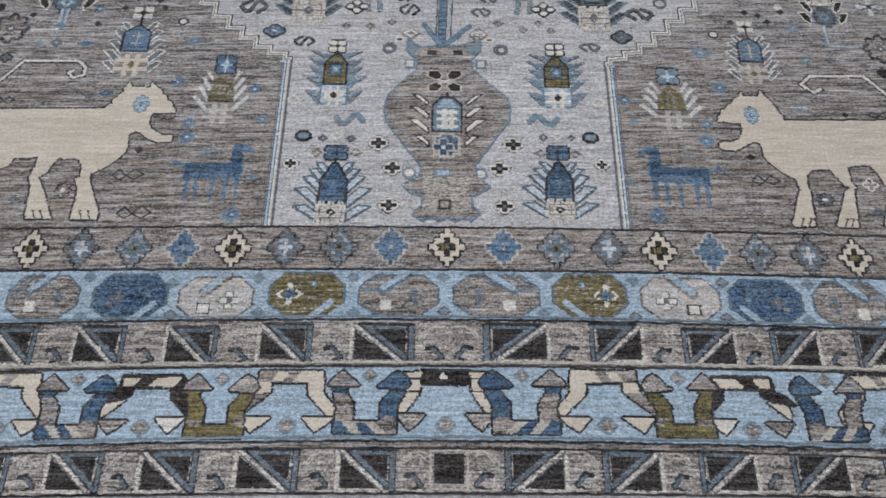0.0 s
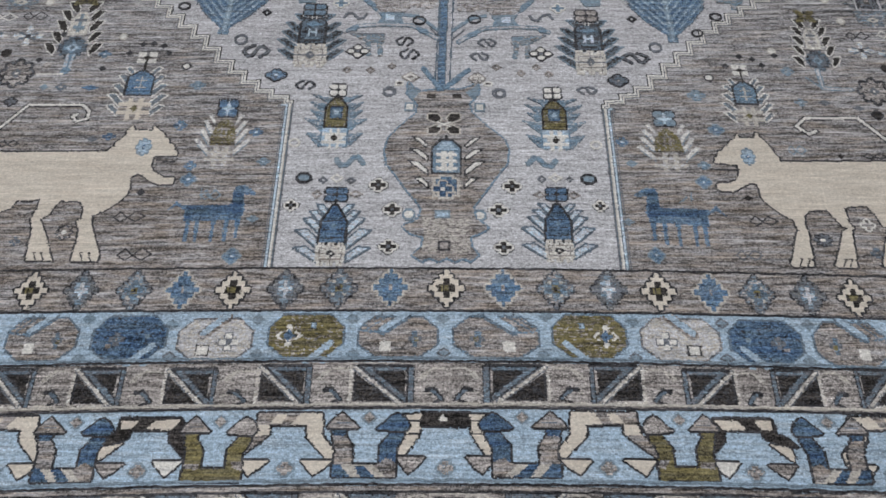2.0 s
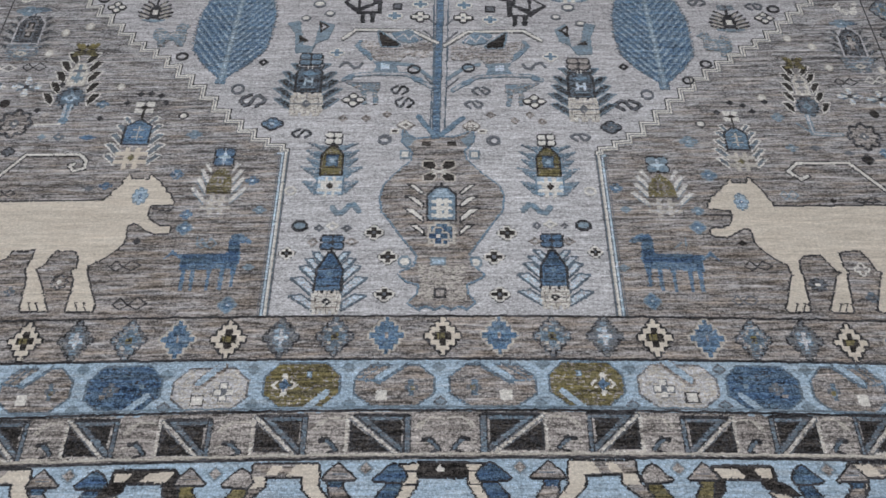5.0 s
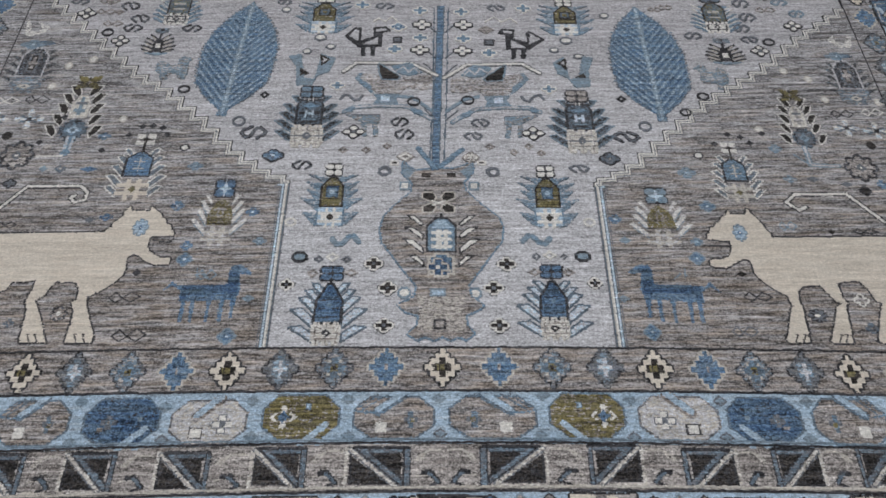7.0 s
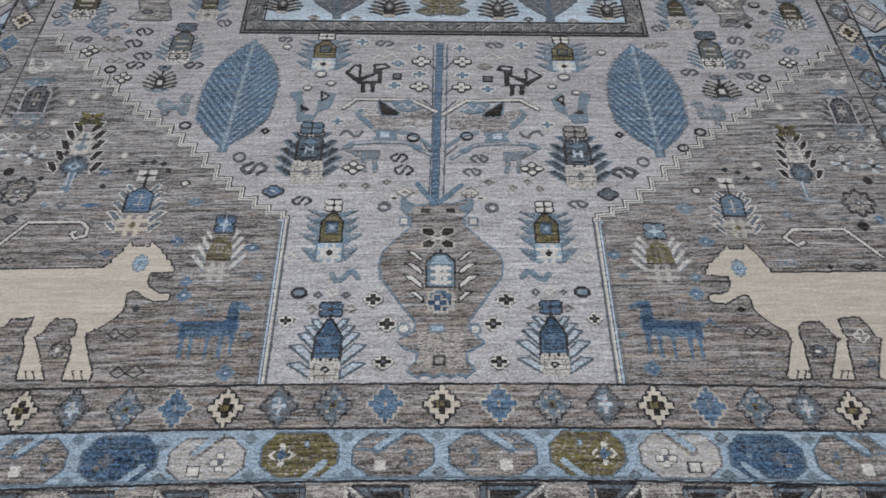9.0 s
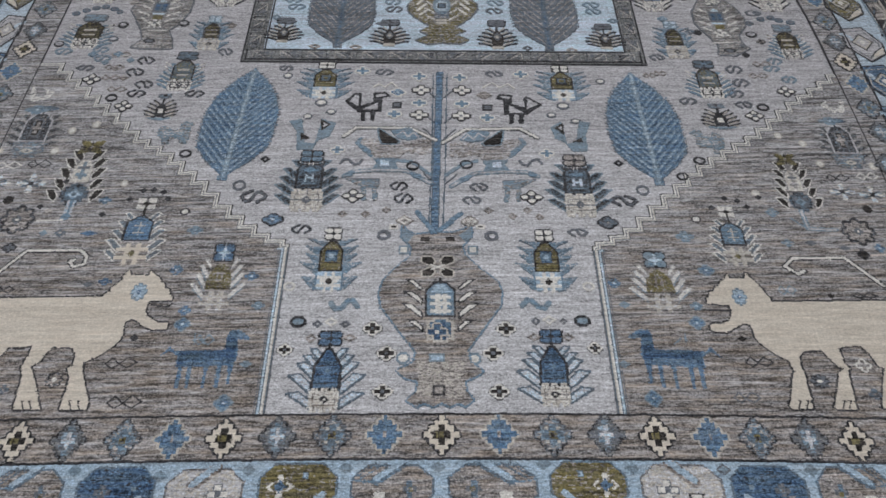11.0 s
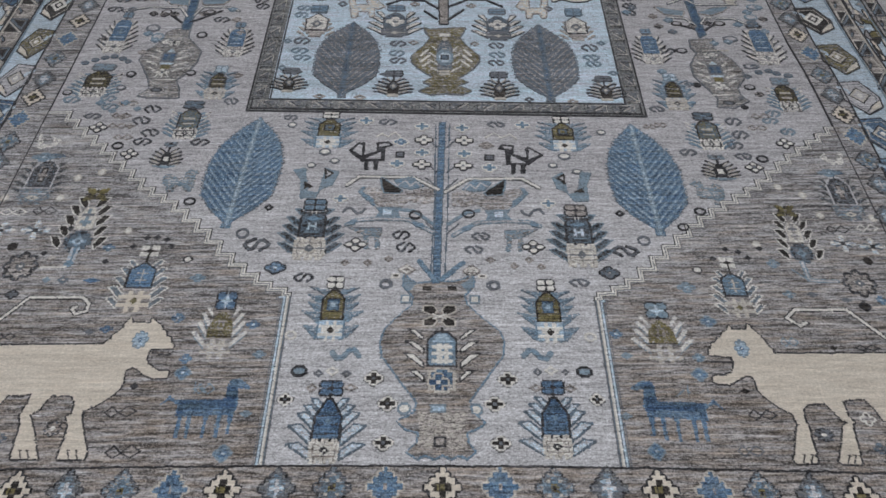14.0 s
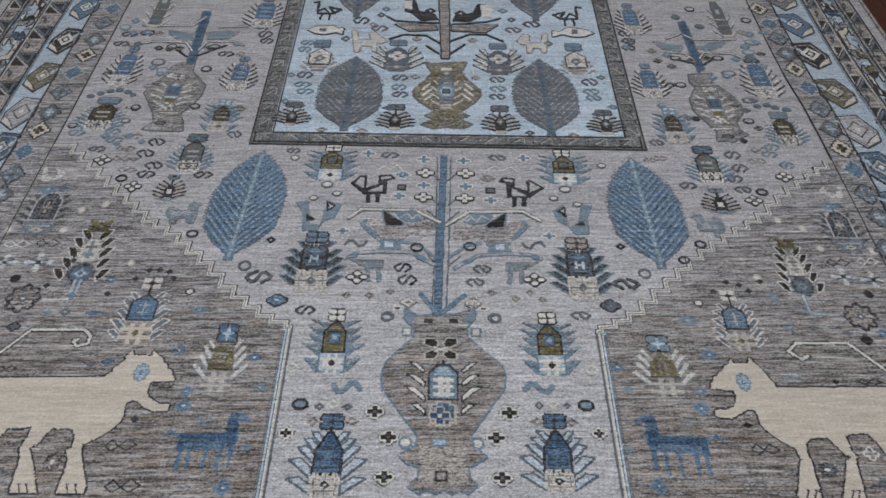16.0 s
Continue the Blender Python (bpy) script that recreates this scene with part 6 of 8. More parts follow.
# ---- centre column ----
bush(-0.224, 0.101, 0.152, 0.182, "low")
bush(0.225, 0.103, 0.146, 0.172, "low")
bush(-0.240, 0.383, 0.136, 0.177, "up")
bush(0.233, 0.371, 0.138, 0.172, "up")
cross(-0.139, 0.198, 0.039, 0.035, "d", "w", "a")
cross(-0.108, 0.138, 0.039, 0.035, "d", "w", "a")
cross(-0.112, 0.051, 0.044, 0.033, "d", "w", "a")
cross(-0.315, 0.149, 0.031, 0.030, "d", "w", "a")
cross(0.136, 0.193, 0.039, 0.035, "d", "w", "a")
cross(0.107, 0.135, 0.041, 0.033, "d", "w", "a")
cross(0.115, 0.048, 0.044, 0.033, "d", "w", "a")
cross(0.312, 0.144, 0.029, 0.024, "d", "w", "a")
ring(-0.295, 0.217, 0.035, 0.027, "l", "s")
ring(0.294, 0.210, 0.034, 0.027, "l", "s")
gem(-0.254, 0.211, 0.021, 0.018, "a", "", hollow=True)
gem(-0.226, 0.216, 0.028, 0.024, "w", "", hollow=True)
gem(-0.196, 0.210, 0.021, 0.018, "a", "", hollow=True)
gem(-0.264, 0.176, 0.025, 0.021, "g", "", hollow=True)
gem(-0.185, 0.176, 0.032, 0.019, "g", "", hollow=True)
gem(0.198, 0.211, 0.018, 0.020, "a", "", hollow=True)
gem(0.226, 0.214, 0.030, 0.023, "w", "", hollow=True)
gem(0.255, 0.210, 0.016, 0.018, "a", "", hollow=True)
gem(0.192, 0.172, 0.030, 0.019, "g", "", hollow=True)
gem(0.261, 0.171, 0.029, 0.019, "g", "", hollow=True)
wave(-0.202, 0.259, 0.059, 0.032, "s", "f", flip=True)
wave(0.201, 0.254, 0.059, 0.029, "s", "f")
ring(-0.074, 0.126, 0.027, 0.029, "s", "w")
ring(0.069, 0.122, 0.027, 0.029, "s", "w")
ring(-0.324, 0.309, 0.026, 0.023, "w")
ring(0.317, 0.298, 0.026, 0.023, "w")
patch("vase_motif", [
    ("t", [(-0.085, 0.478), (-0.075, 0.460), (-0.056, 0.448), (-0.018, 0.453), (0.027, 0.452), (0.046, 0.458), (0.069, 0.471), (0.071, 0.441), (0.049, 0.413), (0.054, 0.389), (0.087, 0.349), (0.123, 0.315), (0.131, 0.287), (0.127, 0.250), (0.107, 0.222), (0.076, 0.173), (0.056, 0.142), (0.060, 0.116), (0.086, 0.093), (0.068, 0.080), (0.048, 0.072), (0.052, 0.049), (0.064, 0.030), (0.050, 0.017), (0.036, 0.024), (0.019, 0.017), (0.004, 0.025), (-0.012, 0.017), (-0.030, 0.025), (-0.045, 0.018), (-0.065, 0.031), (-0.046, 0.050), (-0.042, 0.073), (-0.072, 0.082), (-0.085, 0.098), (-0.053, 0.115), (-0.047, 0.141), (-0.071, 0.172), (-0.105, 0.225), (-0.123, 0.252), (-0.129, 0.287), (-0.121, 0.322), (-0.098, 0.352), (-0.064, 0.388), (-0.062, 0.411), (-0.085, 0.441)]),
    ("g", [(-0.047, 0.121), (0.055, 0.120), (0.048, 0.072), (0.051, 0.036), (-0.045, 0.038), (-0.042, 0.073)]),
], out="f", label="taupe vase shape with a blue outline", mix="gh")
bush(0.001, 0.244, 0.161, 0.162, "vase")
patch("petal", [
    ("d", [(-0.015, 0.363), (-0.022, 0.362), (-0.039, 0.370), (-0.039, 0.384), (-0.020, 0.384), (-0.012, 0.373)]),
], out="h")
patch("petal", [
    ("d", [(-0.015, 0.351), (-0.022, 0.353), (-0.038, 0.345), (-0.038, 0.331), (-0.020, 0.331), (-0.012, 0.341)]),
], out="h")
patch("petal", [
    ("d", [(0.005, 0.363), (0.012, 0.361), (0.028, 0.369), (0.029, 0.383), (0.010, 0.384), (0.002, 0.373)]),
], out="h")
patch("petal", [
    ("d", [(0.005, 0.351), (0.012, 0.352), (0.028, 0.344), (0.028, 0.330), (0.010, 0.330), (0.002, 0.341)]),
], out="h")
strand("flower_veins", [(-0.019, 0.362), (-0.005, 0.355), (0.009, 0.361)], "w", 1.2)
strand("flower_veins", [(-0.019, 0.349), (-0.005, 0.355), (0.009, 0.349)], "w", 1.2)
cross(-0.006, 0.187, 0.047, 0.047, "n", "h", "w")
block(-0.006, 0.126, 0.036, 0.020, "k", "s")
block(-0.002, 0.052, 0.029, 0.023, "g", "l")
block(-0.033, 0.435, 0.020, 0.013, "d", "")
block(0.023, 0.434, 0.020, 0.013, "d", "")
block(-0.080, 0.405, 0.027, 0.024, "w", "s")
block(0.073, 0.402, 0.027, 0.024, "w", "s")
block(-0.105, 0.473, 0.020, 0.014, "d", "w")
block(0.092, 0.469, 0.020, 0.013, "d", "w")
ring(-0.126, 0.450, 0.030, 0.028, "a")
ring(0.115, 0.442, 0.030, 0.028, "a")
gem(-0.081, 0.491, 0.033, 0.024, "w", "g", hollow=True)
gem(0.068, 0.485, 0.033, 0.024, "w", "g")
patch("vase_lip", [
    ("s", [(-0.086, 0.471), (-0.075, 0.460), (-0.057, 0.447), (-0.072, 0.427), (-0.085, 0.441)]),
])
patch("vase_lip", [
    ("s", [(0.070, 0.468), (0.060, 0.458), (0.042, 0.445), (0.057, 0.425), (0.070, 0.438)]),
])

# ---- tree above the vase ----
def banded_trunk(x0, x1, ya, yb, wide, main, bar, parent=None):
    """An upright stem of short level bars in two blues, between thin edges."""
    k = Knots(wide * 2.2, yb - ya)
    centre = 0.5 + (x1 - x0) * (k.V - 0.5) / (wide * 2.2)
    off = abs(k.U - centre) * 2.2
    rows = (np.arange(k.ny) // 3)[:, None] + np.zeros(k.a.shape, int)
    inside = (off < 0.5) & (k.V >= 0) & (k.V <= 1)
    k.put(inside, main).put(inside & (rows % 2 == 0), bar).mottle(bar, main, 0.3).mottle(main, "q", 0.15)
    k.put((off >= 0.42) & (off < 0.56) & (k.V >= 0) & (k.V <= 1), "q")
    return weave("trunk", k, (x0 + x1) / 2, (ya + yb) / 2, parent or field_part, "blue woven trunk of level bars")


banded_trunk(-0.013, 0.0, 0.448, 1.018, 0.017, "b", "f")
strand("trunk_line", [(-0.026, 0.473), (-0.019, 0.661), (-0.018, 1.010)], "q", 1.0)
strand("trunk_line", [(0.007, 0.473), (0.013, 0.661), (0.019, 1.010)], "q", 1.0)
strand("twig", [(-0.045, 0.959), (-0.014, 0.916)], "a", 1.0)
strand("twig", [(0.043, 0.953), (0.011, 0.914)], "a", 1.0)
strand("twig", [(-0.043, 0.857), (-0.014, 0.819)], "a", 1.0)
strand("twig", [(0.042, 0.851), (0.011, 0.817)], "a", 1.0)
strand("twig", [(-0.042, 0.798), (-0.013, 0.765)], "a", 1.0)
strand("twig", [(0.041, 0.793), (0.011, 0.762)], "a", 1.0)
strand("twig", [(-0.039, 0.639), (-0.012, 0.605)], "a", 1.0)
strand("twig", [(0.040, 0.634), (0.011, 0.603)], "a", 1.0)
strand("branch", [(-0.052, 0.516), (-0.016, 0.459)], "f", 4)
strand("branch", [(0.049, 0.510), (-0.003, 0.459)], "f", 4)
strand("branch", [(-0.010, 0.754), (-0.073, 0.799), (-0.211, 0.805), (-0.241, 0.774)], "w", 2.3, out="m")
strand("branch", [(0.007, 0.744), (0.064, 0.791), (0.201, 0.791), (0.242, 0.757)], "w", 2.3, out="m")
strand("branch", [(-0.020, 0.633), (-0.069, 0.681), (-0.118, 0.686)], "s", 3)
strand("branch", [(0.014, 0.632), (0.055, 0.670), (0.090, 0.679)], "s", 3)
def perched_figure(cx, cy, s, lean):
    """A stone-grey winged figure with a dark back, over a long pale bar and a blue bench."""
    def at(pts):
        return [(cx + s * p, cy + q + lean * p) for p, q in pts]

    patch("wing_motif", [
        ("g", at([(-0.08, 0.056), (-0.071, 0.068), (-0.026, 0.061), (-0.019, 0.044), (0.03, 0.046), (0.081, 0.057), (0.108, 0.054), (0.108, 0.01), (0.082, 0.004), (0.045, 0.014), (0.027, -0.006), (-0.024, -0.005), (-0.062, 0.029)])),
        ("t", at([(-0.039, 0.031), (0.026, 0.038), (0.081, 0.046), (0.105, 0.044), (0.105, 0.03), (0.045, 0.026), (0.017, 0.01), (-0.024, 0.011)])),
        ("s", at([(-0.083, 0.049), (-0.071, 0.07), (-0.062, 0.067), (-0.07, 0.049), (-0.042, 0.021), (-0.035, -0.004), (-0.046, 0.003), (-0.068, 0.029)])),
    ], mix="gptgsf")
    patch("wing_motif", [("s", at([(0.005, 0.091), (0.052, 0.103), (0.083, 0.066), (0.053, 0.056), (0.025, 0.061)]))], mix="sf")
    strand("wing_line", at([(0.018, 0.073), (0.036, 0.088), (0.048, 0.067), (0.062, 0.083), (0.075, 0.066)]), "p", 1.5)
    patch("drop_motif", [("d", at([(-0.026, 0.1), (-0.004, 0.079), (0.026, 0.053), (0.021, 0.044), (-0.016, 0.046), (-0.023, 0.071)]))], out="s")
    patch("wing_motif", [("s", at([(-0.034, -0.007), (0.028, -0.008), (0.021, -0.024), (0.027, -0.043), (-0.036, -0.041), (-0.025, -0.023)])), ("i", at([(-0.016, -0.014), (0.004, -0.015), (0.005, -0.033), (-0.016, -0.033)]))], mix="sf")
    strand("scroll_line", at([(-0.114, -0.021), (-0.106, -0.007), (-0.092, -0.01), (-0.08, -0.027), (-0.068, -0.023), (-0.062, -0.011)]), "a", 2.0)
    strand("scroll_line", at([(-0.102, -0.064), (-0.081, -0.05), (-0.022, -0.046), (0.046, -0.05), (0.074, -0.068), (0.105, -0.092)]), "p", 1.8, out="s")
    patch("scroll_end", [("f", at([(-0.105, -0.062), (-0.09, -0.048), (-0.077, -0.05), (-0.084, -0.066)]))], mix="fs")
    patch("scroll_end", [("f", at([(0.053, -0.054), (0.083, -0.064), (0.087, -0.079), (0.065, -0.074)]))], mix="fs")
    patch("bench_motif", [
        ("s", at([(-0.098, -0.074), (-0.017, -0.076), (-0.016, -0.103), (-0.055, -0.102)])),
        ("s", at([(-0.058, -0.101), (-0.047, -0.101), (-0.046, -0.144), (-0.056, -0.143)])),
        ("s", at([(-0.033, -0.102), (-0.02, -0.102), (-0.019, -0.144), (-0.029, -0.144)])),
    ], mix="sg")
    strand("bench_line", at([(-0.095, -0.075), (-0.018, -0.077), (-0.018, -0.089)]), "a", 1.0)


perched_figure(-0.128, 0.7, 1.0, 0.0)
perched_figure(0.132, 0.688, -1.0, 0.0)
petals(-0.204, 0.570, 0.050, 0.036, "w", "a", "l")
petals(0.214, 0.557, 0.050, 0.036, "w", "a", "l")
ess(-0.097, 0.600, 0.043, 0.027, "l", "", flip=False)
ess(-0.085, 0.560, 0.047, 0.030, "l", "", flip=False)
ess(0.092, 0.593, 0.045, 0.024, "a", "", flip=True)
ess(0.075, 0.551, 0.044, 0.023, "a", "", flip=True)
ess(-0.438, 0.573, 0.062, 0.037, "l", "a", flip=False)
ess(0.426, 0.542, 0.061, 0.029, "l", "a", flip=True)
ess(-0.315, 0.470, 0.047, 0.025, "l", "", flip=False)
ess(0.310, 0.448, 0.044, 0.021, "a", "", flip=True)
ring(-0.065, 0.666, 0.032, 0.029, "l")
ring(0.064, 0.668, 0.032, 0.029, "l")
ring(-0.478, 0.610, 0.031, 0.033, "a")
ring(0.475, 0.574, 0.030, 0.032, "a")
ring(-0.128, 0.447, 0.025, 0.025, "a")
ring(0.119, 0.442, 0.025, 0.025, "a")
gem(-0.384, 0.500, 0.043, 0.031, "b", "l")
gem(0.381, 0.476, 0.040, 0.030, "a", "l")
gem(-0.225, 0.514, 0.022, 0.019, "g", "", hollow=True)
gem(-0.172, 0.513, 0.022, 0.019, "g", "", hollow=True)
gem(-0.124, 0.525, 0.022, 0.019, "g", "", hollow=True)
gem(0.112, 0.518, 0.022, 0.019, "g", "", hollow=True)
gem(0.166, 0.500, 0.022, 0.019, "g", "", hollow=True)
gem(0.201, 0.517, 0.022, 0.019, "g", "", hollow=True)
gem(0.228, 0.496, 0.022, 0.019, "g", "", hollow=True)
bush(-0.313, 0.624, 0.159, 0.197, "dark")
bush(0.325, 0.595, 0.153, 0.198, "dark")

# ---- upper field ----
cypress(-0.512, 0.838, 0.189, 0.421, "f", "k", "n", lean=0.06)
cypress(0.513, 0.796, 0.181, 0.413, "f", "k", "n", lean=-0.03)
bush(-0.306, 0.994, 0.158, 0.151, "leafy")
bush(0.322, 0.965, 0.155, 0.141, "leafy")
patch("bird_motif", [
    ("l", [(-0.247, 0.907), (-0.223, 0.939), (-0.204, 0.936), (-0.204, 0.888), (-0.172, 0.904), (-0.175, 0.936), (-0.144, 0.941), (-0.129, 0.923), (-0.151, 0.918), (-0.151, 0.864), (-0.21, 0.863)]),
    ("l", [(-0.204, 0.866), (-0.193, 0.866), (-0.191, 0.83), (-0.201, 0.83)]),
    ("l", [(-0.179, 0.865), (-0.168, 0.865), (-0.166, 0.831), (-0.177, 0.831)]),
    ("p", [(-0.236, 0.906), (-0.221, 0.929), (-0.212, 0.927), (-0.211, 0.884)]),
    ("p", [(-0.168, 0.929), (-0.143, 0.932), (-0.139, 0.925), (-0.167, 0.918)]),
    ("p", [(-0.2, 0.872), (-0.161, 0.898), (-0.161, 0.871)]),
])
patch("bird_motif", [
    ("l", [(0.263, 0.881), (0.227, 0.912), (0.217, 0.907), (0.219, 0.87), (0.185, 0.885), (0.189, 0.919), (0.155, 0.924), (0.145, 0.905), (0.165, 0.902), (0.164, 0.845), (0.224, 0.844)]),
    ("l", [(0.178, 0.847), (0.189, 0.847), (0.187, 0.811), (0.176, 0.811)]),
    ("l", [(0.202, 0.847), (0.214, 0.846), (0.212, 0.811), (0.2, 0.811)]),
    ("p", [(0.253, 0.88), (0.228, 0.904), (0.223, 0.861)]),
    ("p", [(0.177, 0.85), (0.178, 0.88), (0.215, 0.849)]),
    ("p", [(0.183, 0.912), (0.159, 0.916), (0.162, 0.907), (0.181, 0.901)]),
])
cross(-0.049, 0.945, 0.051, 0.042, "w", "l", "a")
cross(-0.053, 0.848, 0.050, 0.039, "w", "l", "a")
cross(0.058, 0.941, 0.051, 0.042, "w", "l", "a")
cross(0.054, 0.842, 0.050, 0.039, "w", "l", "a")
cross(-0.055, 1.001, 0.038, 0.034, "f", "w")
cross(-0.053, 0.894, 0.037, 0.031, "f", "w")
cross(0.053, 0.993, 0.038, 0.033, "f", "w")
cross(0.057, 0.888, 0.037, 0.031, "f", "w")
cross(-0.117, 0.853, 0.036, 0.031, "f", "w")
cross(0.121, 0.833, 0.036, 0.030, "f", "w")
cross(-0.253, 0.725, 0.035, 0.028, "f", "w")
cross(0.261, 0.701, 0.034, 0.028, "f", "w")
cross(-0.208, 1.028, 0.038, 0.034, "f", "w")
cross(0.216, 1.002, 0.038, 0.034, "f", "w")
gem(-0.110, 0.938, 0.036, 0.026, "b", "w")
gem(0.115, 0.921, 0.039, 0.027, "g", "")
block(-0.111, 0.888, 0.028, 0.022, "a", "l")
block(0.122, 0.872, 0.026, 0.022, "a", "l")
ess(-0.149, 1.022, 0.049, 0.022, "a", "", flip=False)
ess(0.145, 1.006, 0.049, 0.022, "a", "", flip=True)
strand("chevron", [(-0.176, 0.960), (-0.162, 0.974), (-0.146, 0.960), (-0.128, 0.979), (-0.112, 0.959)], "w", 1.2)
strand("chevron", [(0.113, 0.952), (0.138, 0.970), (0.158, 0.951), (0.180, 0.965), (0.197, 0.946)], "w", 1.2)
ring(-0.309, 0.902, 0.032, 0.027, "a", "w")
ring(0.317, 0.874, 0.032, 0.027, "a", "w")
ring(-0.280, 0.866, 0.025, 0.020, "a", "w")
ring(0.284, 0.839, 0.024, 0.019, "a", "w")
ring(-0.409, 1.014, 0.026, 0.022, "a", "w")
ring(0.424, 0.968, 0.025, 0.021, "a", "w")
ring(-0.339, 0.850, 0.024, 0.020, "a", "w")
ring(0.343, 0.815, 0.024, 0.019, "a", "w")
gem(-0.428, 0.697, 0.024, 0.024, "l", "", hollow=True)
gem(0.431, 0.664, 0.024, 0.023, "l", "", hollow=True)
patch("angular_motif", [
    ("s", [(-0.384, 0.833), (-0.353, 0.841), (-0.338, 0.754), (-0.312, 0.748), (-0.301, 0.838), (-0.264, 0.823), (-0.277, 0.774), (-0.307, 0.760), (-0.315, 0.728), (-0.355, 0.728), (-0.361, 0.796)]),
    ("d", [(-0.304, 0.838), (-0.277, 0.818), (-0.299, 0.793)]),
    ("d", [(-0.351, 0.790), (-0.326, 0.769), (-0.348, 0.761)]),
    ("p", [(-0.297, 0.827), (-0.284, 0.816), (-0.295, 0.806)]),
])
patch("angular_motif", [
    ("s", [(0.380, 0.808), (0.352, 0.815), (0.338, 0.740), (0.314, 0.732), (0.308, 0.815), (0.278, 0.794), (0.288, 0.753), (0.309, 0.740), (0.325, 0.706), (0.362, 0.708), (0.363, 0.766)]),
    ("d", [(0.311, 0.811), (0.287, 0.790), (0.309, 0.765)]),
    ("d", [(0.354, 0.756), (0.329, 0.740), (0.351, 0.736)]),
    ("p", [(0.307, 0.798), (0.297, 0.790), (0.305, 0.781)]),
])
patch("humped_motif", [
    ("s", [(-0.715, 0.802), (-0.712, 0.819), (-0.695, 0.82), (-0.681, 0.807), (-0.661, 0.807), (-0.66, 0.832), (-0.649, 0.838), (-0.623, 0.828), (-0.634, 0.82), (-0.631, 0.785), (-0.634, 0.757), (-0.65, 0.757), (-0.658, 0.776), (-0.681, 0.777), (-0.679, 0.755), (-0.695, 0.756), (-0.7, 0.777), (-0.709, 0.782)]),
    ("p", [(-0.699, 0.802), (-0.653, 0.799), (-0.652, 0.786), (-0.696, 0.787)]),
], mix="sgps")
patch("humped_motif", [
    ("s", [(0.619, 0.764), (0.636, 0.776), (0.651, 0.772), (0.652, 0.752), (0.67, 0.749), (0.677, 0.765), (0.693, 0.759), (0.701, 0.739), (0.695, 0.713), (0.683, 0.706), (0.678, 0.69), (0.667, 0.693), (0.668, 0.712), (0.64, 0.713), (0.631, 0.723), (0.634, 0.754)]),
    ("p", [(0.643, 0.737), (0.685, 0.733), (0.682, 0.721), (0.642, 0.725)]),
], mix="sgps")
bush(-0.697, 1.042, 0.137, 0.161, "pale")
bush(0.708, 0.971, 0.131, 0.150, "pale")
spikes(-0.725, 0.896, 0.084, 0.106, "l", "w")
spikes(0.707, 0.825, 0.094, 0.098, "l", "w")
ess(-0.811, 1.090, 0.049, 0.031, "l", "", flip=True)
ess(-0.830, 1.040, 0.051, 0.032, "l", "", flip=True)
ess(-0.793, 0.988, 0.050, 0.031, "l", "", flip=True)
ess(-0.805, 0.951, 0.052, 0.028, "l", "", flip=False)
ess(-0.648, 0.946, 0.052, 0.026, "l", "", flip=False)
ess(0.785, 1.008, 0.044, 0.031, "a", "", flip=False)
ess(0.791, 0.953, 0.045, 0.030, "a", "", flip=False)
ess(0.768, 0.910, 0.042, 0.029, "a", "", flip=False)
ess(0.779, 0.867, 0.044, 0.024, "a", "", flip=True)
ess(0.640, 0.885, 0.045, 0.025, "a", "", flip=False)
ess(-1.053, 1.137, 0.049, 0.029, "s", "", flip=False)
ess(-0.934, 1.102, 0.049, 0.028, "s", "", flip=False)
ess(-0.949, 1.141, 0.047, 0.024, "s", "", flip=False)
ess(-0.971, 1.062, 0.049, 0.021, "a", "", flip=False)
ess(0.901, 1.040, 0.041, 0.027, "s", "", flip=False)
ess(0.886, 1.009, 0.044, 0.022, "s", "", flip=False)
ess(0.920, 0.963, 0.040, 0.026, "s", "", flip=False)
ess(-0.602, 1.704, 0.048, 0.040, "l", "", flip=False)
ess(-0.590, 1.654, 0.048, 0.039, "l", "", flip=False)
ess(-0.580, 1.613, 0.044, 0.031, "l", "", flip=False)
ess(0.587, 1.632, 0.044, 0.032, "l", "", flip=True)
ess(0.592, 1.587, 0.043, 0.031, "l", "", flip=True)
ess(0.586, 1.547, 0.043, 0.030, "l", "", flip=True)
ess(-0.596, 1.122, 0.041, 0.029, "a", "", flip=True)
ess(0.590, 1.065, 0.040, 0.023, "a", "", flip=True)
ess(-0.417, 1.046, 0.038, 0.021, "a", "", flip=False)
petals(-0.941, 1.012, 0.044, 0.039, "w", "a", "l")
petals(-0.827, 0.901, 0.043, 0.036, "w", "a", "l")
petals(0.899, 0.915, 0.041, 0.036, "w", "a", "l")
petals(0.796, 0.824, 0.041, 0.034, "w", "a", "l")
ring(-0.867, 0.935, 0.031, 0.030, "l")
ring(0.825, 0.856, 0.030, 0.028, "l")
ring(0.626, 0.669, 0.029, 0.025, "l")
ring(-0.629, 0.721, 0.030, 0.026, "l")
ring(0.576, 0.617, 0.028, 0.024, "l")
links(-0.886, 1.119, 0.056, 0.026, "g")
links(-0.891, 1.063, 0.056, 0.025, "g")
links(-0.890, 1.019, 0.055, 0.024, "g")
links(-0.861, 0.970, 0.054, 0.024, "g")
links(0.845, 0.981, 0.053, 0.024, "g")
links(0.865, 1.029, 0.053, 0.024, "g")
links(0.587, 0.997, 0.036, 0.022, "g")
links(0.558, 0.990, 0.035, 0.021, "g")

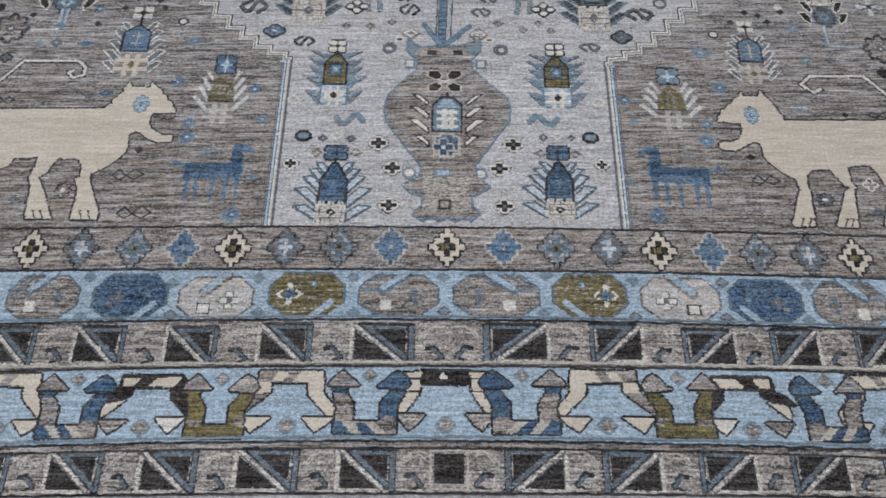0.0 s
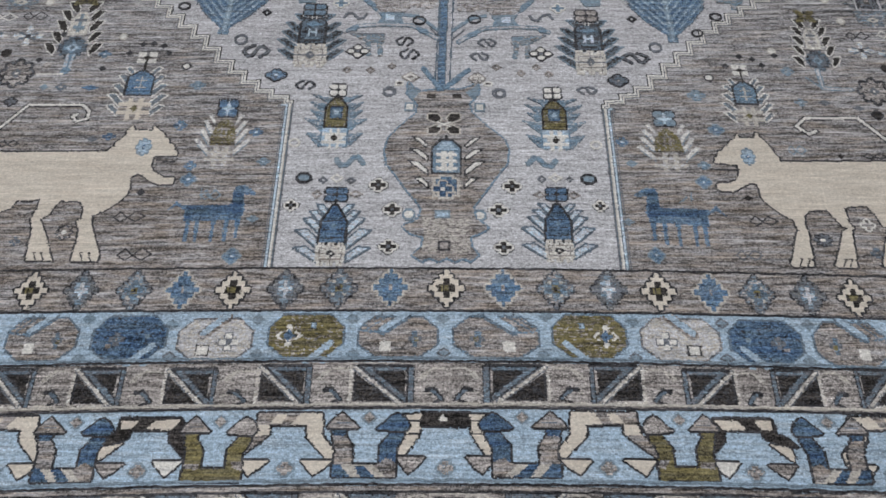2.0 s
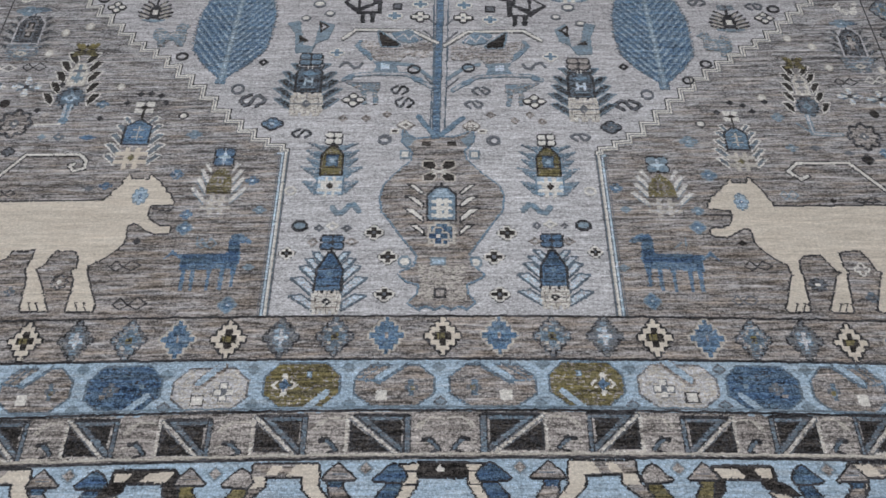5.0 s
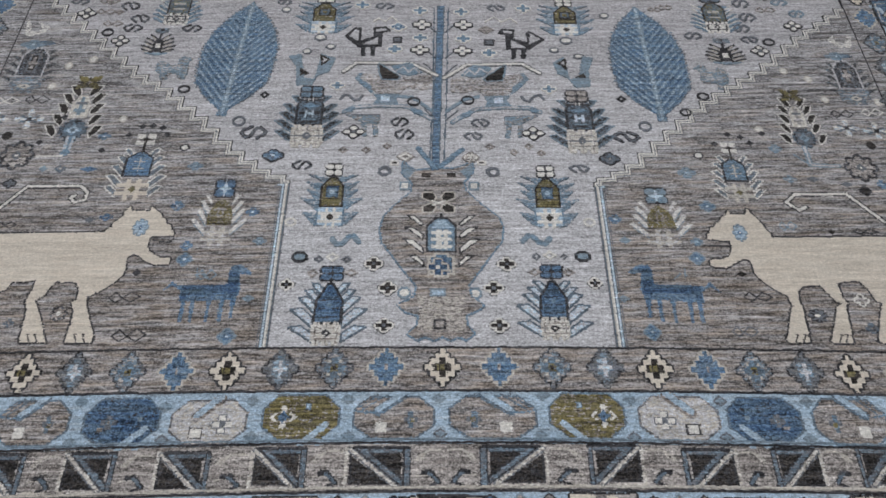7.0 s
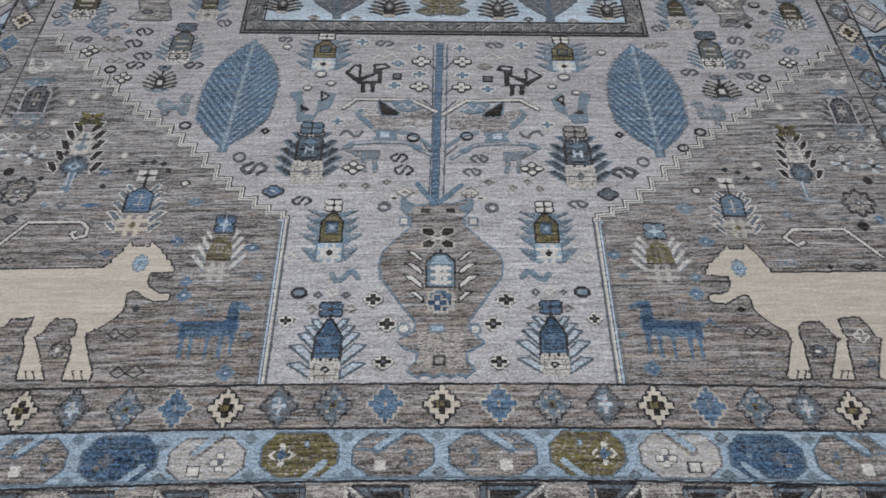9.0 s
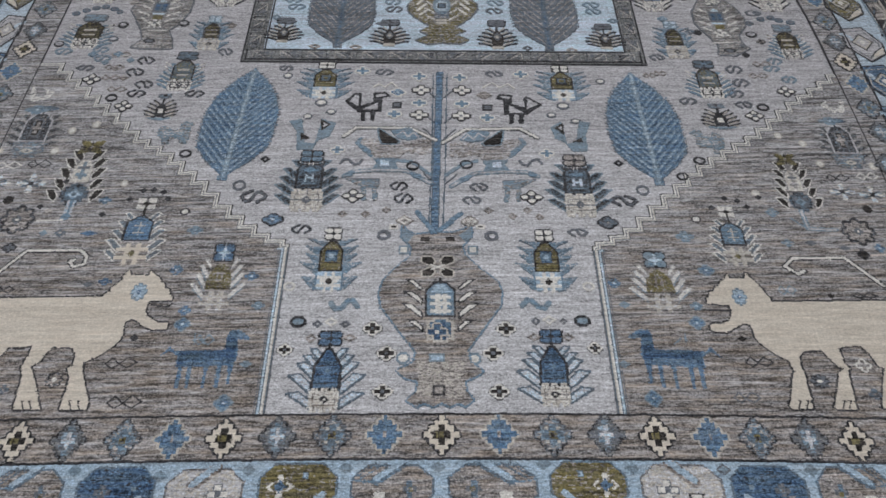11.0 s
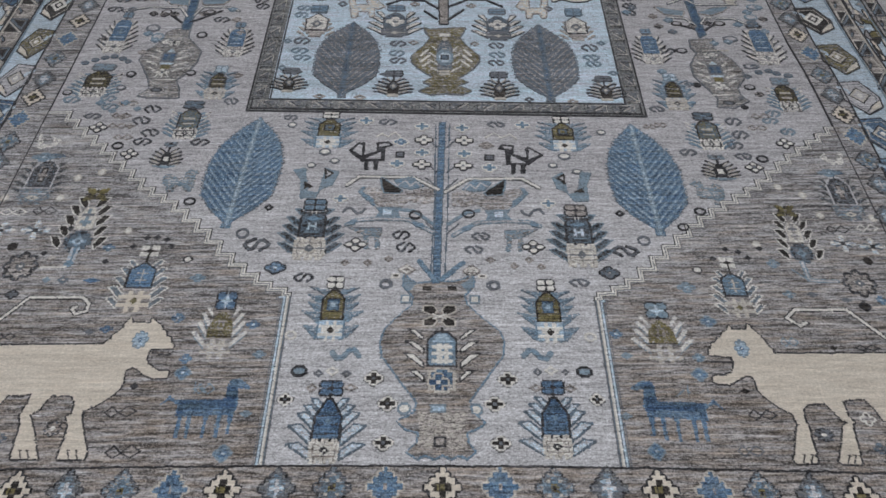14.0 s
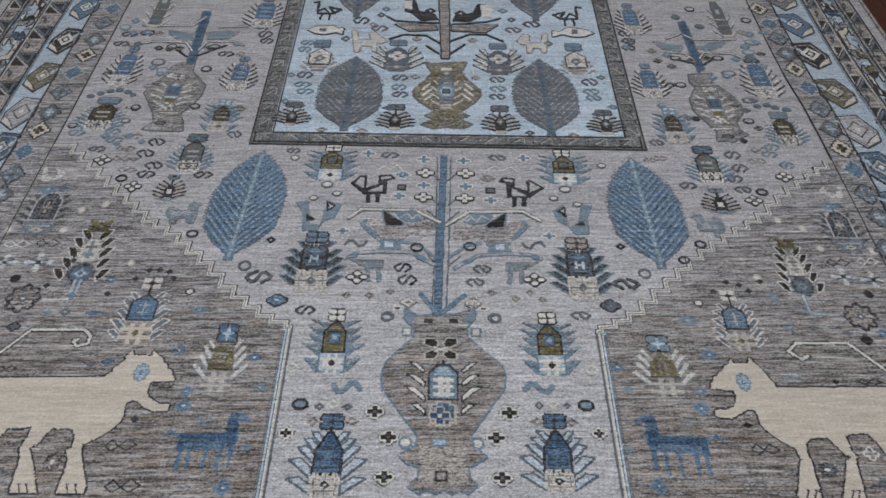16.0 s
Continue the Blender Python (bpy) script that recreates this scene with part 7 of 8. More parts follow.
# ---- side vases and shrubs of the upper field ----
patch("vase_motif", [
    ("m", [(-0.836, 1.486), (-0.789, 1.485), (-0.787, 1.441), (-0.732, 1.367), (-0.732, 1.314), (-0.754, 1.251), (-0.776, 1.224), (-0.760, 1.183), (-0.750, 1.138), (-0.839, 1.144), (-0.866, 1.150), (-0.842, 1.184), (-0.853, 1.225), (-0.881, 1.282), (-0.906, 1.326), (-0.896, 1.370), (-0.855, 1.430), (-0.857, 1.467)]),
], out="a", label="stone-grey vase shape", mix="mgmt")
patch("vase_motif", [
    ("m", [(0.744, 1.393), (0.814, 1.397), (0.804, 1.352), (0.844, 1.293), (0.863, 1.237), (0.859, 1.196), (0.830, 1.156), (0.831, 1.122), (0.847, 1.096), (0.805, 1.067), (0.760, 1.072), (0.769, 1.113), (0.747, 1.158), (0.723, 1.212), (0.725, 1.267), (0.753, 1.324), (0.743, 1.354)]),
], out="a", label="stone-grey vase shape", mix="mgmt")
bush(-0.821, 1.330, 0.138, 0.190, "inner")
strand("vase_band", [(-0.883, 1.443), (-0.801, 1.441)], "h", 1.2)
strand("vase_band", [(-0.836, 1.225), (-0.779, 1.224)], "w", 1.4)
gem(-0.845, 1.417, 0.034, 0.025, "w", "a")
ring(-0.821, 1.176, 0.035, 0.022, "l", "a")
petals(-0.825, 1.261, 0.042, 0.034, "w", "a")
bush(0.788, 1.235, 0.131, 0.180, "inner")
strand("vase_band", [(0.772, 1.338), (0.849, 1.337)], "h", 1.2)
strand("vase_band", [(0.757, 1.123), (0.808, 1.123)], "w", 1.4)
gem(0.797, 1.314, 0.032, 0.023, "w", "a")
ring(0.793, 1.087, 0.033, 0.020, "l", "a")
petals(0.783, 1.168, 0.040, 0.032, "w", "a")
patch("trunk", [
    ("n", [(-0.813, 1.486), (-0.791, 1.485), (-0.803, 1.797), (-0.826, 1.805)]),
], out="q")
patch("trunk", [
    ("n", [(0.778, 1.407), (0.798, 1.422), (0.794, 1.701), (0.774, 1.694)]),
], out="q")
strand("branch", [(-1.024, 1.595), (-0.946, 1.617), (-0.842, 1.608), (-0.812, 1.557)], "w", 1.5, out="a")
strand("branch", [(-0.792, 1.563), (-0.773, 1.613), (-0.685, 1.608), (-0.653, 1.587)], "w", 1.5, out="a")
strand("branch", [(-1.009, 1.717), (-0.846, 1.710), (-0.810, 1.767)], "w", 1.5, out="a")
strand("branch", [(-0.749, 1.700), (-0.659, 1.705)], "w", 1.5, out="a")
strand("branch", [(0.717, 1.598), (0.753, 1.618), (0.769, 1.631)], "w", 1.5, out="a")
strand("branch", [(0.775, 1.617), (0.802, 1.589), (0.932, 1.587)], "w", 1.5, out="a")
strand("branch", [(0.702, 1.519), (0.754, 1.511), (0.778, 1.472)], "w", 1.5, out="a")
strand("branch", [(0.797, 1.478), (0.816, 1.513), (0.903, 1.505), (0.936, 1.475)], "w", 1.5, out="a")
strand("leaf", [(-0.871, 1.575), (-0.823, 1.524)], "l", 2.5)
strand("leaf", [(-0.709, 1.588), (-0.796, 1.524)], "l", 2.5)
strand("leaf", [(0.726, 1.477), (0.769, 1.454)], "l", 2.5)
strand("leaf", [(0.852, 1.490), (0.801, 1.444)], "l", 2.5)
bush(-1.003, 1.477, 0.122, 0.217, "blue")
bush(-0.633, 1.429, 0.118, 0.180, "blue")
bush(-0.612, 1.796, 0.147, 0.203, "blue")
bush(0.954, 1.379, 0.128, 0.222, "blue")
bush(0.620, 1.365, 0.116, 0.178, "blue")
bush(0.620, 1.723, 0.119, 0.195, "blue")
bush(-1.003, 1.228, 0.163, 0.155, "pale")
bush(-0.650, 1.211, 0.125, 0.154, "leafy")
bush(0.958, 1.124, 0.122, 0.147, "pale")
bush(0.650, 1.143, 0.122, 0.162, "leafy")
bush(-0.978, 1.833, 0.092, 0.296, "old")
bush(0.915, 1.718, 0.079, 0.269, "old")
ring(-1.070, 1.707, 0.039, 0.036, "s", "p")
ring(-0.906, 1.494, 0.044, 0.039, "a", "p")
ring(-0.880, 1.446, 0.040, 0.038, "s", "p")
ring(-1.075, 1.170, 0.028, 0.024, "l", "p")
ring(0.985, 1.619, 0.034, 0.027, "s", "p")
ring(0.981, 1.569, 0.044, 0.033, "s", "p")
ring(0.958, 1.513, 0.040, 0.032, "s", "p")
ring(0.997, 1.703, 0.031, 0.032, "l", "p")
ring(0.827, 1.780, 0.032, 0.030, "l", "p")
ring(0.837, 1.668, 0.028, 0.028, "q", "a")
ring(0.770, 1.730, 0.028, 0.029, "q", "a")
ring(0.711, 1.339, 0.032, 0.026, "l", "p")
ring(0.868, 1.396, 0.042, 0.030, "a", "p")
ring(0.892, 1.256, 0.034, 0.025, "a", "p")
ring(0.910, 1.228, 0.021, 0.019, "q", "a")
ring(0.940, 1.233, 0.021, 0.019, "q", "a")
ring(0.960, 1.221, 0.021, 0.019, "q", "a")
ring(0.990, 1.210, 0.024, 0.019, "q", "a")
ring(0.721, 1.171, 0.024, 0.021, "l", "l")
ring(0.867, 1.158, 0.030, 0.024, "l", "p")
ring(-1.067, 1.314, 0.023, 0.018, "q", "a")
ring(-1.040, 1.328, 0.023, 0.018, "q", "a")
ring(-1.014, 1.339, 0.023, 0.018, "q", "a")
ring(-0.987, 1.345, 0.023, 0.018, "q", "a")
ring(-0.959, 1.333, 0.023, 0.018, "q", "a")
ring(-0.939, 1.318, 0.019, 0.018, "q", "a")
ring(-0.914, 1.254, 0.028, 0.028, "l", "p")
ring(-0.745, 1.453, 0.034, 0.031, "l", "p")
ring(-0.738, 1.257, 0.029, 0.028, "l", "p")
ring(-0.926, 1.189, 0.028, 0.022, "a", "p")
ring(-0.883, 1.585, 0.035, 0.027, "d", "p")
ring(-0.744, 1.582, 0.032, 0.027, "d", "p")
ring(0.853, 1.480, 0.037, 0.025, "d", "p")
ring(0.722, 1.483, 0.034, 0.022, "d", "p")
ess(-1.043, 1.664, 0.054, 0.029, "l", "")
ess(-1.054, 1.606, 0.054, 0.028, "l", "")
ess(-0.984, 1.670, 0.055, 0.029, "l", "")
ess(-0.699, 1.538, 0.053, 0.027, "l", "")
ess(0.954, 1.462, 0.050, 0.026, "l", "")
ess(0.669, 1.340, 0.049, 0.024, "l", "")

# ---- small filling motifs of the upper field ----
gem(0.986, 1.614, 0.029, 0.027, "s", "")
gem(1.035, 1.627, 0.029, 0.027, "s", "")
gem(0.995, 1.568, 0.028, 0.026, "s", "")
gem(0.955, 1.542, 0.028, 0.026, "s", "")
gem(0.909, 1.473, 0.028, 0.025, "s", "")
gem(0.951, 1.477, 0.028, 0.025, "a", "")
gem(0.994, 1.502, 0.028, 0.025, "l", "")
gem(0.665, 1.471, 0.028, 0.025, "l", "")
gem(0.702, 1.439, 0.028, 0.025, "a", "")
gem(0.700, 1.503, 0.029, 0.026, "s", "")
gem(0.577, 1.550, 0.029, 0.026, "s", "")
gem(0.597, 1.576, 0.029, 0.027, "a", "")
gem(0.815, 1.375, 0.027, 0.024, "s", "")
gem(0.858, 1.382, 0.027, 0.024, "s", "")
gem(0.906, 1.256, 0.026, 0.022, "a", "")
gem(0.700, 1.175, 0.026, 0.021, "a", "")
gem(0.634, 1.237, 0.027, 0.022, "s", "")
gem(0.648, 1.207, 0.026, 0.022, "s", "")
gem(0.873, 1.209, 0.026, 0.022, "a", "")
gem(0.832, 1.068, 0.025, 0.020, "l", "")
gem(0.886, 1.125, 0.025, 0.021, "l", "")
gem(0.831, 1.108, 0.025, 0.020, "a", "")
gem(0.816, 1.484, 0.028, 0.025, "l", "")
gem(0.767, 1.467, 0.028, 0.025, "l", "")
gem(0.656, 1.526, 0.029, 0.026, "g", "")
gem(0.981, 1.434, 0.027, 0.025, "s", "")
gem(0.965, 1.629, 0.029, 0.027, "g", "")
gem(0.522, 1.271, 0.027, 0.022, "g", "")
gem(-1.045, 1.747, 0.031, 0.029, "s", "")
gem(-1.031, 1.669, 0.030, 0.028, "s", "")
gem(-1.000, 1.603, 0.030, 0.027, "a", "")
gem(-0.987, 1.673, 0.030, 0.028, "s", "")
gem(-0.947, 1.667, 0.030, 0.028, "g", "")
gem(-0.900, 1.666, 0.030, 0.028, "s", "")
gem(-0.925, 1.578, 0.029, 0.027, "l", "")
gem(-0.890, 1.571, 0.029, 0.027, "l", "")
gem(-0.856, 1.573, 0.030, 0.027, "l", "")
gem(-0.762, 1.575, 0.030, 0.027, "l", "")
gem(-0.754, 1.663, 0.030, 0.028, "s", "")
gem(-0.710, 1.658, 0.030, 0.028, "g", "")
gem(-0.915, 1.464, 0.029, 0.025, "s", "")
gem(-0.883, 1.429, 0.028, 0.025, "s", "")
gem(-0.651, 1.537, 0.030, 0.026, "g", "")
gem(-1.046, 1.439, 0.028, 0.025, "l", "")
gem(-0.894, 1.119, 0.026, 0.021, "s", "")
gem(-0.888, 1.057, 0.025, 0.020, "g", "")
gem(-0.966, 1.120, 0.026, 0.021, "s", "")
gem(-0.854, 1.092, 0.026, 0.020, "s", "")
gem(-0.923, 1.084, 0.026, 0.020, "s", "")
gem(-0.598, 1.242, 0.027, 0.022, "g", "")
gem(-0.674, 1.596, 0.030, 0.027, "s", "")
gem(-0.908, 1.364, 0.028, 0.024, "g", "")
gem(-0.855, 1.016, 0.025, 0.019, "g", "")
gem(-0.625, 1.463, 0.029, 0.025, "g", "")
patch("wing_motif", [
    ("s", [(0.671, 1.579), (0.711, 1.565), (0.757, 1.551), (0.746, 1.524), (0.694, 1.538)]),
], out="g")
patch("wing_motif", [
    ("s", [(0.798, 1.541), (0.852, 1.567), (0.903, 1.575), (0.878, 1.548), (0.837, 1.527)]),
], out="g")
patch("wing_motif", [
    ("s", [(-0.912, 1.681), (-0.827, 1.660), (-0.824, 1.622), (-0.882, 1.633)]),
], out="g")
patch("wing_motif", [
    ("s", [(-0.787, 1.664), (-0.726, 1.677), (-0.684, 1.667), (-0.711, 1.629), (-0.773, 1.626)]),
], out="g")

# ---- medallion ----
MED_L, MED_R, MED_IN_L, MED_IN_R, MED_TOP = -0.548, 0.559, -0.491, 0.508, 2.12


def med_low(x):
    return 1.053 - 0.042 * x


medallion = sheet("medallion", spread(MED_L, MED_R, 9), med_low, lambda x: MED_TOP, Z + 0.0014, FRAME, rug, "grey framed medallion panel", 0.004)
panel = sheet("medallion_ground", spread(MED_IN_L, MED_IN_R, 9), lambda x: med_low(x) + 0.058, lambda x: MED_TOP - 0.05, Z + 0.0022, ICE, medallion, "ice-blue ground", 0.004)
for a, b, c in ((MED_L, med_low, 0.0), (MED_IN_L + 0.002, med_low, 0.056), (MED_R - 0.005, med_low, 0.0), (MED_IN_R - 0.004, med_low, 0.056), (MED_L + 0.010, med_low, 0.01), (MED_R - 0.015, med_low, 0.01)):
    sheet("frame_line", [a, a + 0.0045], lambda x: b(x) + c, lambda x: MED_TOP - c, Z + 0.0028, LINE, medallion, deep=0.002)
for a, b, c in ((MED_L, MED_R, 0.0), (MED_IN_L, MED_IN_R, 0.053), (MED_L + 0.01, MED_R - 0.01, 0.010)):
    sheet("frame_line", spread(a, b, 9), lambda x: med_low(x) + c, lambda x: med_low(x) + c + 0.0045, Z + 0.0029, LINE, medallion, deep=0.002)
Z_FIELD, Z = Z, Z + 0.0022


def frame_zigzag(x, y, w, h, flip, turn):
    k = Knots(w, h)
    k.rect(0, 0, 1, 1, "m").mottle("m", "a", 0.3).mottle("m", "g", 0.12)
    k.line([(0.05, 0.1), (0.05, 0.9), (0.55, 0.9)], "h", 0.9).line([(0.12, 0.8), (0.55, 0.15)], "h", 1).line([(0.25, 0.85), (0.70, 0.15)], "l", 1.2)
    k.poly([(0.42, 0.8), (0.75, 0.8), (0.75, 0.3)], "l" if random.random() < 0.5 else "a").line([(0.88, 0.1), (0.88, 0.9)], "l", 1).mottle("l", "a", 0.3).mottle("h", "g", 0.4)
    if flip:
        k.flip()
    weave("zigzag", k, x, y, medallion, turn=turn)


for j in range(14):
    x = MED_L + 0.06 + j * 0.0760
    frame_zigzag(x, med_low(x) + 0.031, 0.062, 0.034, j > 6, False)
    if j < 11:
        frame_zigzag(MED_L + 0.029, 1.16 + 0.0755 * j, 0.062, 0.034, False, True)
        frame_zigzag(MED_R - 0.027, 1.12 + 0.0755 * j, 0.062, 0.034, True, True)

cypress(-0.283, 1.321, 0.189, 0.383, "a", "g", "q", parent=panel, lean=0.02)
cypress(0.299, 1.292, 0.184, 0.384, "a", "g", "q", parent=panel, lean=-0.02)
cypress(-0.299, 2.005, 0.169, 0.509, "a", "g", "q", parent=panel)
cypress(0.304, 1.975, 0.176, 0.529, "a", "g", "q", parent=panel)
patch("vase_motif", [
    ("o", [(-0.059, 1.473), (-0.038, 1.463), (0.024, 1.468), (0.070, 1.470), (0.050, 1.414), (0.072, 1.369), (0.105, 1.324), (0.107, 1.295), (0.086, 1.253), (0.043, 1.212), (0.069, 1.193), (0.042, 1.177), (0.081, 1.152), (0.055, 1.137), (0.006, 1.143), (-0.034, 1.138), (-0.066, 1.155), (-0.029, 1.178), (-0.054, 1.195), (-0.027, 1.219), (-0.069, 1.261), (-0.090, 1.293), (-0.091, 1.327), (-0.054, 1.377), (-0.037, 1.416)]),
], parent=panel, out="a", label="olive vase shape", mix="ot")
bush(0.006, 1.323, 0.098, 0.192, "old", parent=panel)
strand("leaf", [(-0.065, 1.325), (-0.045, 1.354)], "w", 2.6, parent=panel)
strand("leaf", [(-0.064, 1.296), (-0.041, 1.324)], "w", 2.6, parent=panel)
strand("leaf", [(-0.057, 1.273), (-0.038, 1.295)], "w", 2.6, parent=panel)
strand("leaf", [(0.084, 1.322), (0.064, 1.352)], "w", 2.6, parent=panel)
strand("leaf", [(0.084, 1.293), (0.061, 1.322)], "w", 2.6, parent=panel)
strand("leaf", [(0.077, 1.270), (0.057, 1.294)], "w", 2.6, parent=panel)
ring(0.006, 1.315, 0.051, 0.081, "s", "k", parent=panel)
block(0.006, 1.315, 0.030, 0.026, "q", "l", parent=panel)
strand("vase_band", [(-0.010, 1.283), (0.023, 1.283)], "q", 1.2, parent=panel)
block(0.006, 1.432, 0.042, 0.022, "w", "t", parent=panel)
patch("trunk", [
    ("g", [(-0.008, 1.495), (0.015, 1.494), (0.013, 1.908), (-0.020, 1.909)]),
], parent=panel, out="l")
strand("branch", [(-0.014, 1.580), (-0.059, 1.629), (-0.133, 1.637), (-0.178, 1.611)], "l", 2.6, parent=panel)
strand("branch", [(0.015, 1.590), (0.080, 1.633), (0.135, 1.631), (0.188, 1.589)], "l", 2.6, parent=panel)
strand("branch", [(-0.017, 1.705), (-0.164, 1.723), (-0.194, 1.753)], "l", 2.6, parent=panel)
strand("branch", [(0.015, 1.694), (0.138, 1.709), (0.185, 1.729)], "l", 2.6, parent=panel)
strand("branch", [(-0.019, 1.521), (-0.058, 1.568)], "l", 2.6, parent=panel)
strand("branch", [(0.019, 1.520), (0.064, 1.572)], "l", 2.6, parent=panel)
bush(-0.149, 1.514, 0.172, 0.175, "star", parent=panel)
bush(0.170, 1.488, 0.166, 0.172, "star", parent=panel)
bush(-0.394, 1.517, 0.121, 0.179, "hut", parent=panel)
bush(0.410, 1.480, 0.113, 0.178, "hut", parent=panel)
bush(-0.442, 1.213, 0.109, 0.110, "small", parent=panel)
bush(-0.141, 1.191, 0.116, 0.119, "small", parent=panel)
bush(0.161, 1.175, 0.112, 0.128, "small", parent=panel)
bush(0.460, 1.157, 0.108, 0.111, "small", parent=panel)
ess(-0.430, 1.412, 0.051, 0.034, "a", "", flip=False, parent=panel)
ess(-0.431, 1.361, 0.054, 0.027, "s", "", flip=False, parent=panel)
ess(-0.419, 1.325, 0.053, 0.027, "s", "", flip=False, parent=panel)
ess(-0.136, 1.391, 0.049, 0.028, "a", "", flip=False, parent=panel)
ess(-0.137, 1.341, 0.048, 0.027, "s", "", flip=False, parent=panel)
ess(-0.132, 1.303, 0.050, 0.027, "a", "", flip=False, parent=panel)
ess(-0.279, 1.729, 0.056, 0.040, "l", "", flip=False, parent=panel)
ess(-0.215, 1.678, 0.056, 0.033, "a", "", flip=False, parent=panel)
ess(0.161, 1.374, 0.048, 0.028, "a", "", flip=True, parent=panel)
ess(0.162, 1.326, 0.050, 0.027, "s", "", flip=True, parent=panel)
ess(0.157, 1.286, 0.050, 0.026, "a", "", flip=True, parent=panel)
ess(0.439, 1.356, 0.050, 0.033, "a", "", flip=True, parent=panel)
ess(0.438, 1.307, 0.049, 0.026, "s", "", flip=True, parent=panel)
ess(0.441, 1.275, 0.046, 0.026, "s", "", flip=True, parent=panel)
ess(0.287, 1.691, 0.058, 0.033, "l", "", flip=True, parent=panel)
ess(0.225, 1.657, 0.055, 0.032, "a", "", flip=True, parent=panel)
ess(-0.448, 1.556, 0.044, 0.031, "s", "", flip=False, parent=panel)
ess(-0.443, 1.596, 0.048, 0.025, "s", "", flip=False, parent=panel)
patch("long_motif", [
    ("w", [(-0.452, 1.672), (-0.427, 1.693), (-0.370, 1.695), (-0.350, 1.677), (-0.335, 1.684), (-0.335, 1.642), (-0.357, 1.656), (-0.393, 1.643), (-0.426, 1.651)]),
    ("a", [(-0.414, 1.682), (-0.391, 1.681), (-0.389, 1.660), (-0.412, 1.661)]),
], parent=panel, out="l")
patch("long_motif", [
    ("w", [(0.485, 1.631), (0.458, 1.652), (0.406, 1.667), (0.375, 1.640), (0.354, 1.647), (0.351, 1.613), (0.383, 1.626), (0.418, 1.611), (0.455, 1.611)]),
    ("a", [(0.417, 1.653), (0.436, 1.652), (0.432, 1.625), (0.414, 1.625)]),
], parent=panel, out="l")
patch("seat_motif", [
    ("v", [(-0.304, 1.662), (-0.289, 1.662), (-0.281, 1.606), (-0.236, 1.605), (-0.247, 1.647), (-0.228, 1.653), (-0.188, 1.597), (-0.206, 1.584), (-0.221, 1.591), (-0.218, 1.538), (-0.228, 1.538), (-0.234, 1.572), (-0.271, 1.572), (-0.272, 1.539), (-0.286, 1.539)]),
], parent=panel, out="g", mix="vi")
patch("seat_motif", [
    ("v", [(0.334, 1.627), (0.319, 1.627), (0.311, 1.573), (0.271, 1.574), (0.274, 1.621), (0.256, 1.629), (0.234, 1.588), (0.249, 1.568), (0.263, 1.568), (0.264, 1.521), (0.275, 1.521), (0.280, 1.547), (0.309, 1.547), (0.310, 1.521), (0.321, 1.520)]),
], parent=panel, out="g", mix="vi")
def wire_bird(cx, cy, s, lean):
    """A long-necked bird drawn in thick dark lines, its wing and body left open."""
    def at(pts):
        return [(cx + s * p, cy + q + lean * p) for p, q in pts]

    strand("angular_motif", at([(-0.046, 0.056), (-0.030, 0.060), (-0.026, -0.018), (0.030, -0.018), (0.012, 0.024), (0.052, 0.008), (0.026, -0.016)]), "l", 2.6, parent=panel)
    strand("angular_motif", at([(-0.024, 0.0), (-0.006, 0.016), (0.010, -0.012)]), "l", 2.0, parent=panel)
    strand("leg", at([(-0.012, -0.020), (-0.014, -0.056)]), "l", 2.0, parent=panel)
    strand("leg", at([(0.016, -0.020), (0.016, -0.056)]), "l", 2.0, parent=panel)


wire_bird(-0.405, 1.795, 1.0, -0.03)
wire_bird(0.415, 1.740, -1.0, 0.03)
patch("angular_motif", [
    ("l", [(-0.139, 1.857), (-0.102, 1.864), (-0.087, 1.787), (-0.032, 1.764), (-0.021, 1.727), (-0.079, 1.721), (-0.113, 1.773), (-0.137, 1.788)]),
    ("w", [(-0.139, 1.849), (-0.112, 1.856), (-0.110, 1.795), (-0.137, 1.803)]),
], parent=panel)
patch("angular_motif", [
    ("l", [(0.141, 1.819), (0.112, 1.828), (0.094, 1.768), (0.036, 1.755), (0.025, 1.718), (0.081, 1.710), (0.120, 1.745), (0.143, 1.759)]),
    ("w", [(0.122, 1.820), (0.164, 1.811), (0.157, 1.730), (0.124, 1.745)]),
], parent=panel)
patch("wing_motif", [
    ("g", [(-0.164, 1.701), (-0.032, 1.698), (-0.024, 1.663), (-0.117, 1.658)]),
], parent=panel, out="l")
patch("wing_motif", [
    ("g", [(0.174, 1.686), (0.025, 1.690), (0.024, 1.655), (0.135, 1.645)]),
], parent=panel, out="l")
gem(-0.322, 1.617, 0.036, 0.034, "a", "", parent=panel, hollow=True)
gem(-0.214, 1.764, 0.034, 0.030, "a", "", parent=panel, hollow=True)
gem(-0.199, 1.801, 0.034, 0.030, "s", "", parent=panel, hollow=True)
gem(-0.090, 1.609, 0.033, 0.027, "g", "", parent=panel, hollow=True)
gem(-0.048, 1.786, 0.038, 0.037, "l", "", parent=panel, hollow=True)
gem(0.053, 1.765, 0.042, 0.044, "l", "", parent=panel, hollow=True)
gem(0.090, 1.595, 0.033, 0.027, "g", "", parent=panel, hollow=True)
gem(0.333, 1.573, 0.035, 0.033, "a", "", parent=panel, hollow=True)
gem(0.223, 1.721, 0.033, 0.029, "a", "", parent=panel, hollow=True)
gem(0.197, 1.780, 0.038, 0.030, "s", "", parent=panel, hollow=True)
gem(-0.239, 1.703, 0.030, 0.025, "g", "", parent=panel, hollow=True)
gem(-0.089, 1.394, 0.031, 0.024, "g", "", parent=panel, hollow=True)
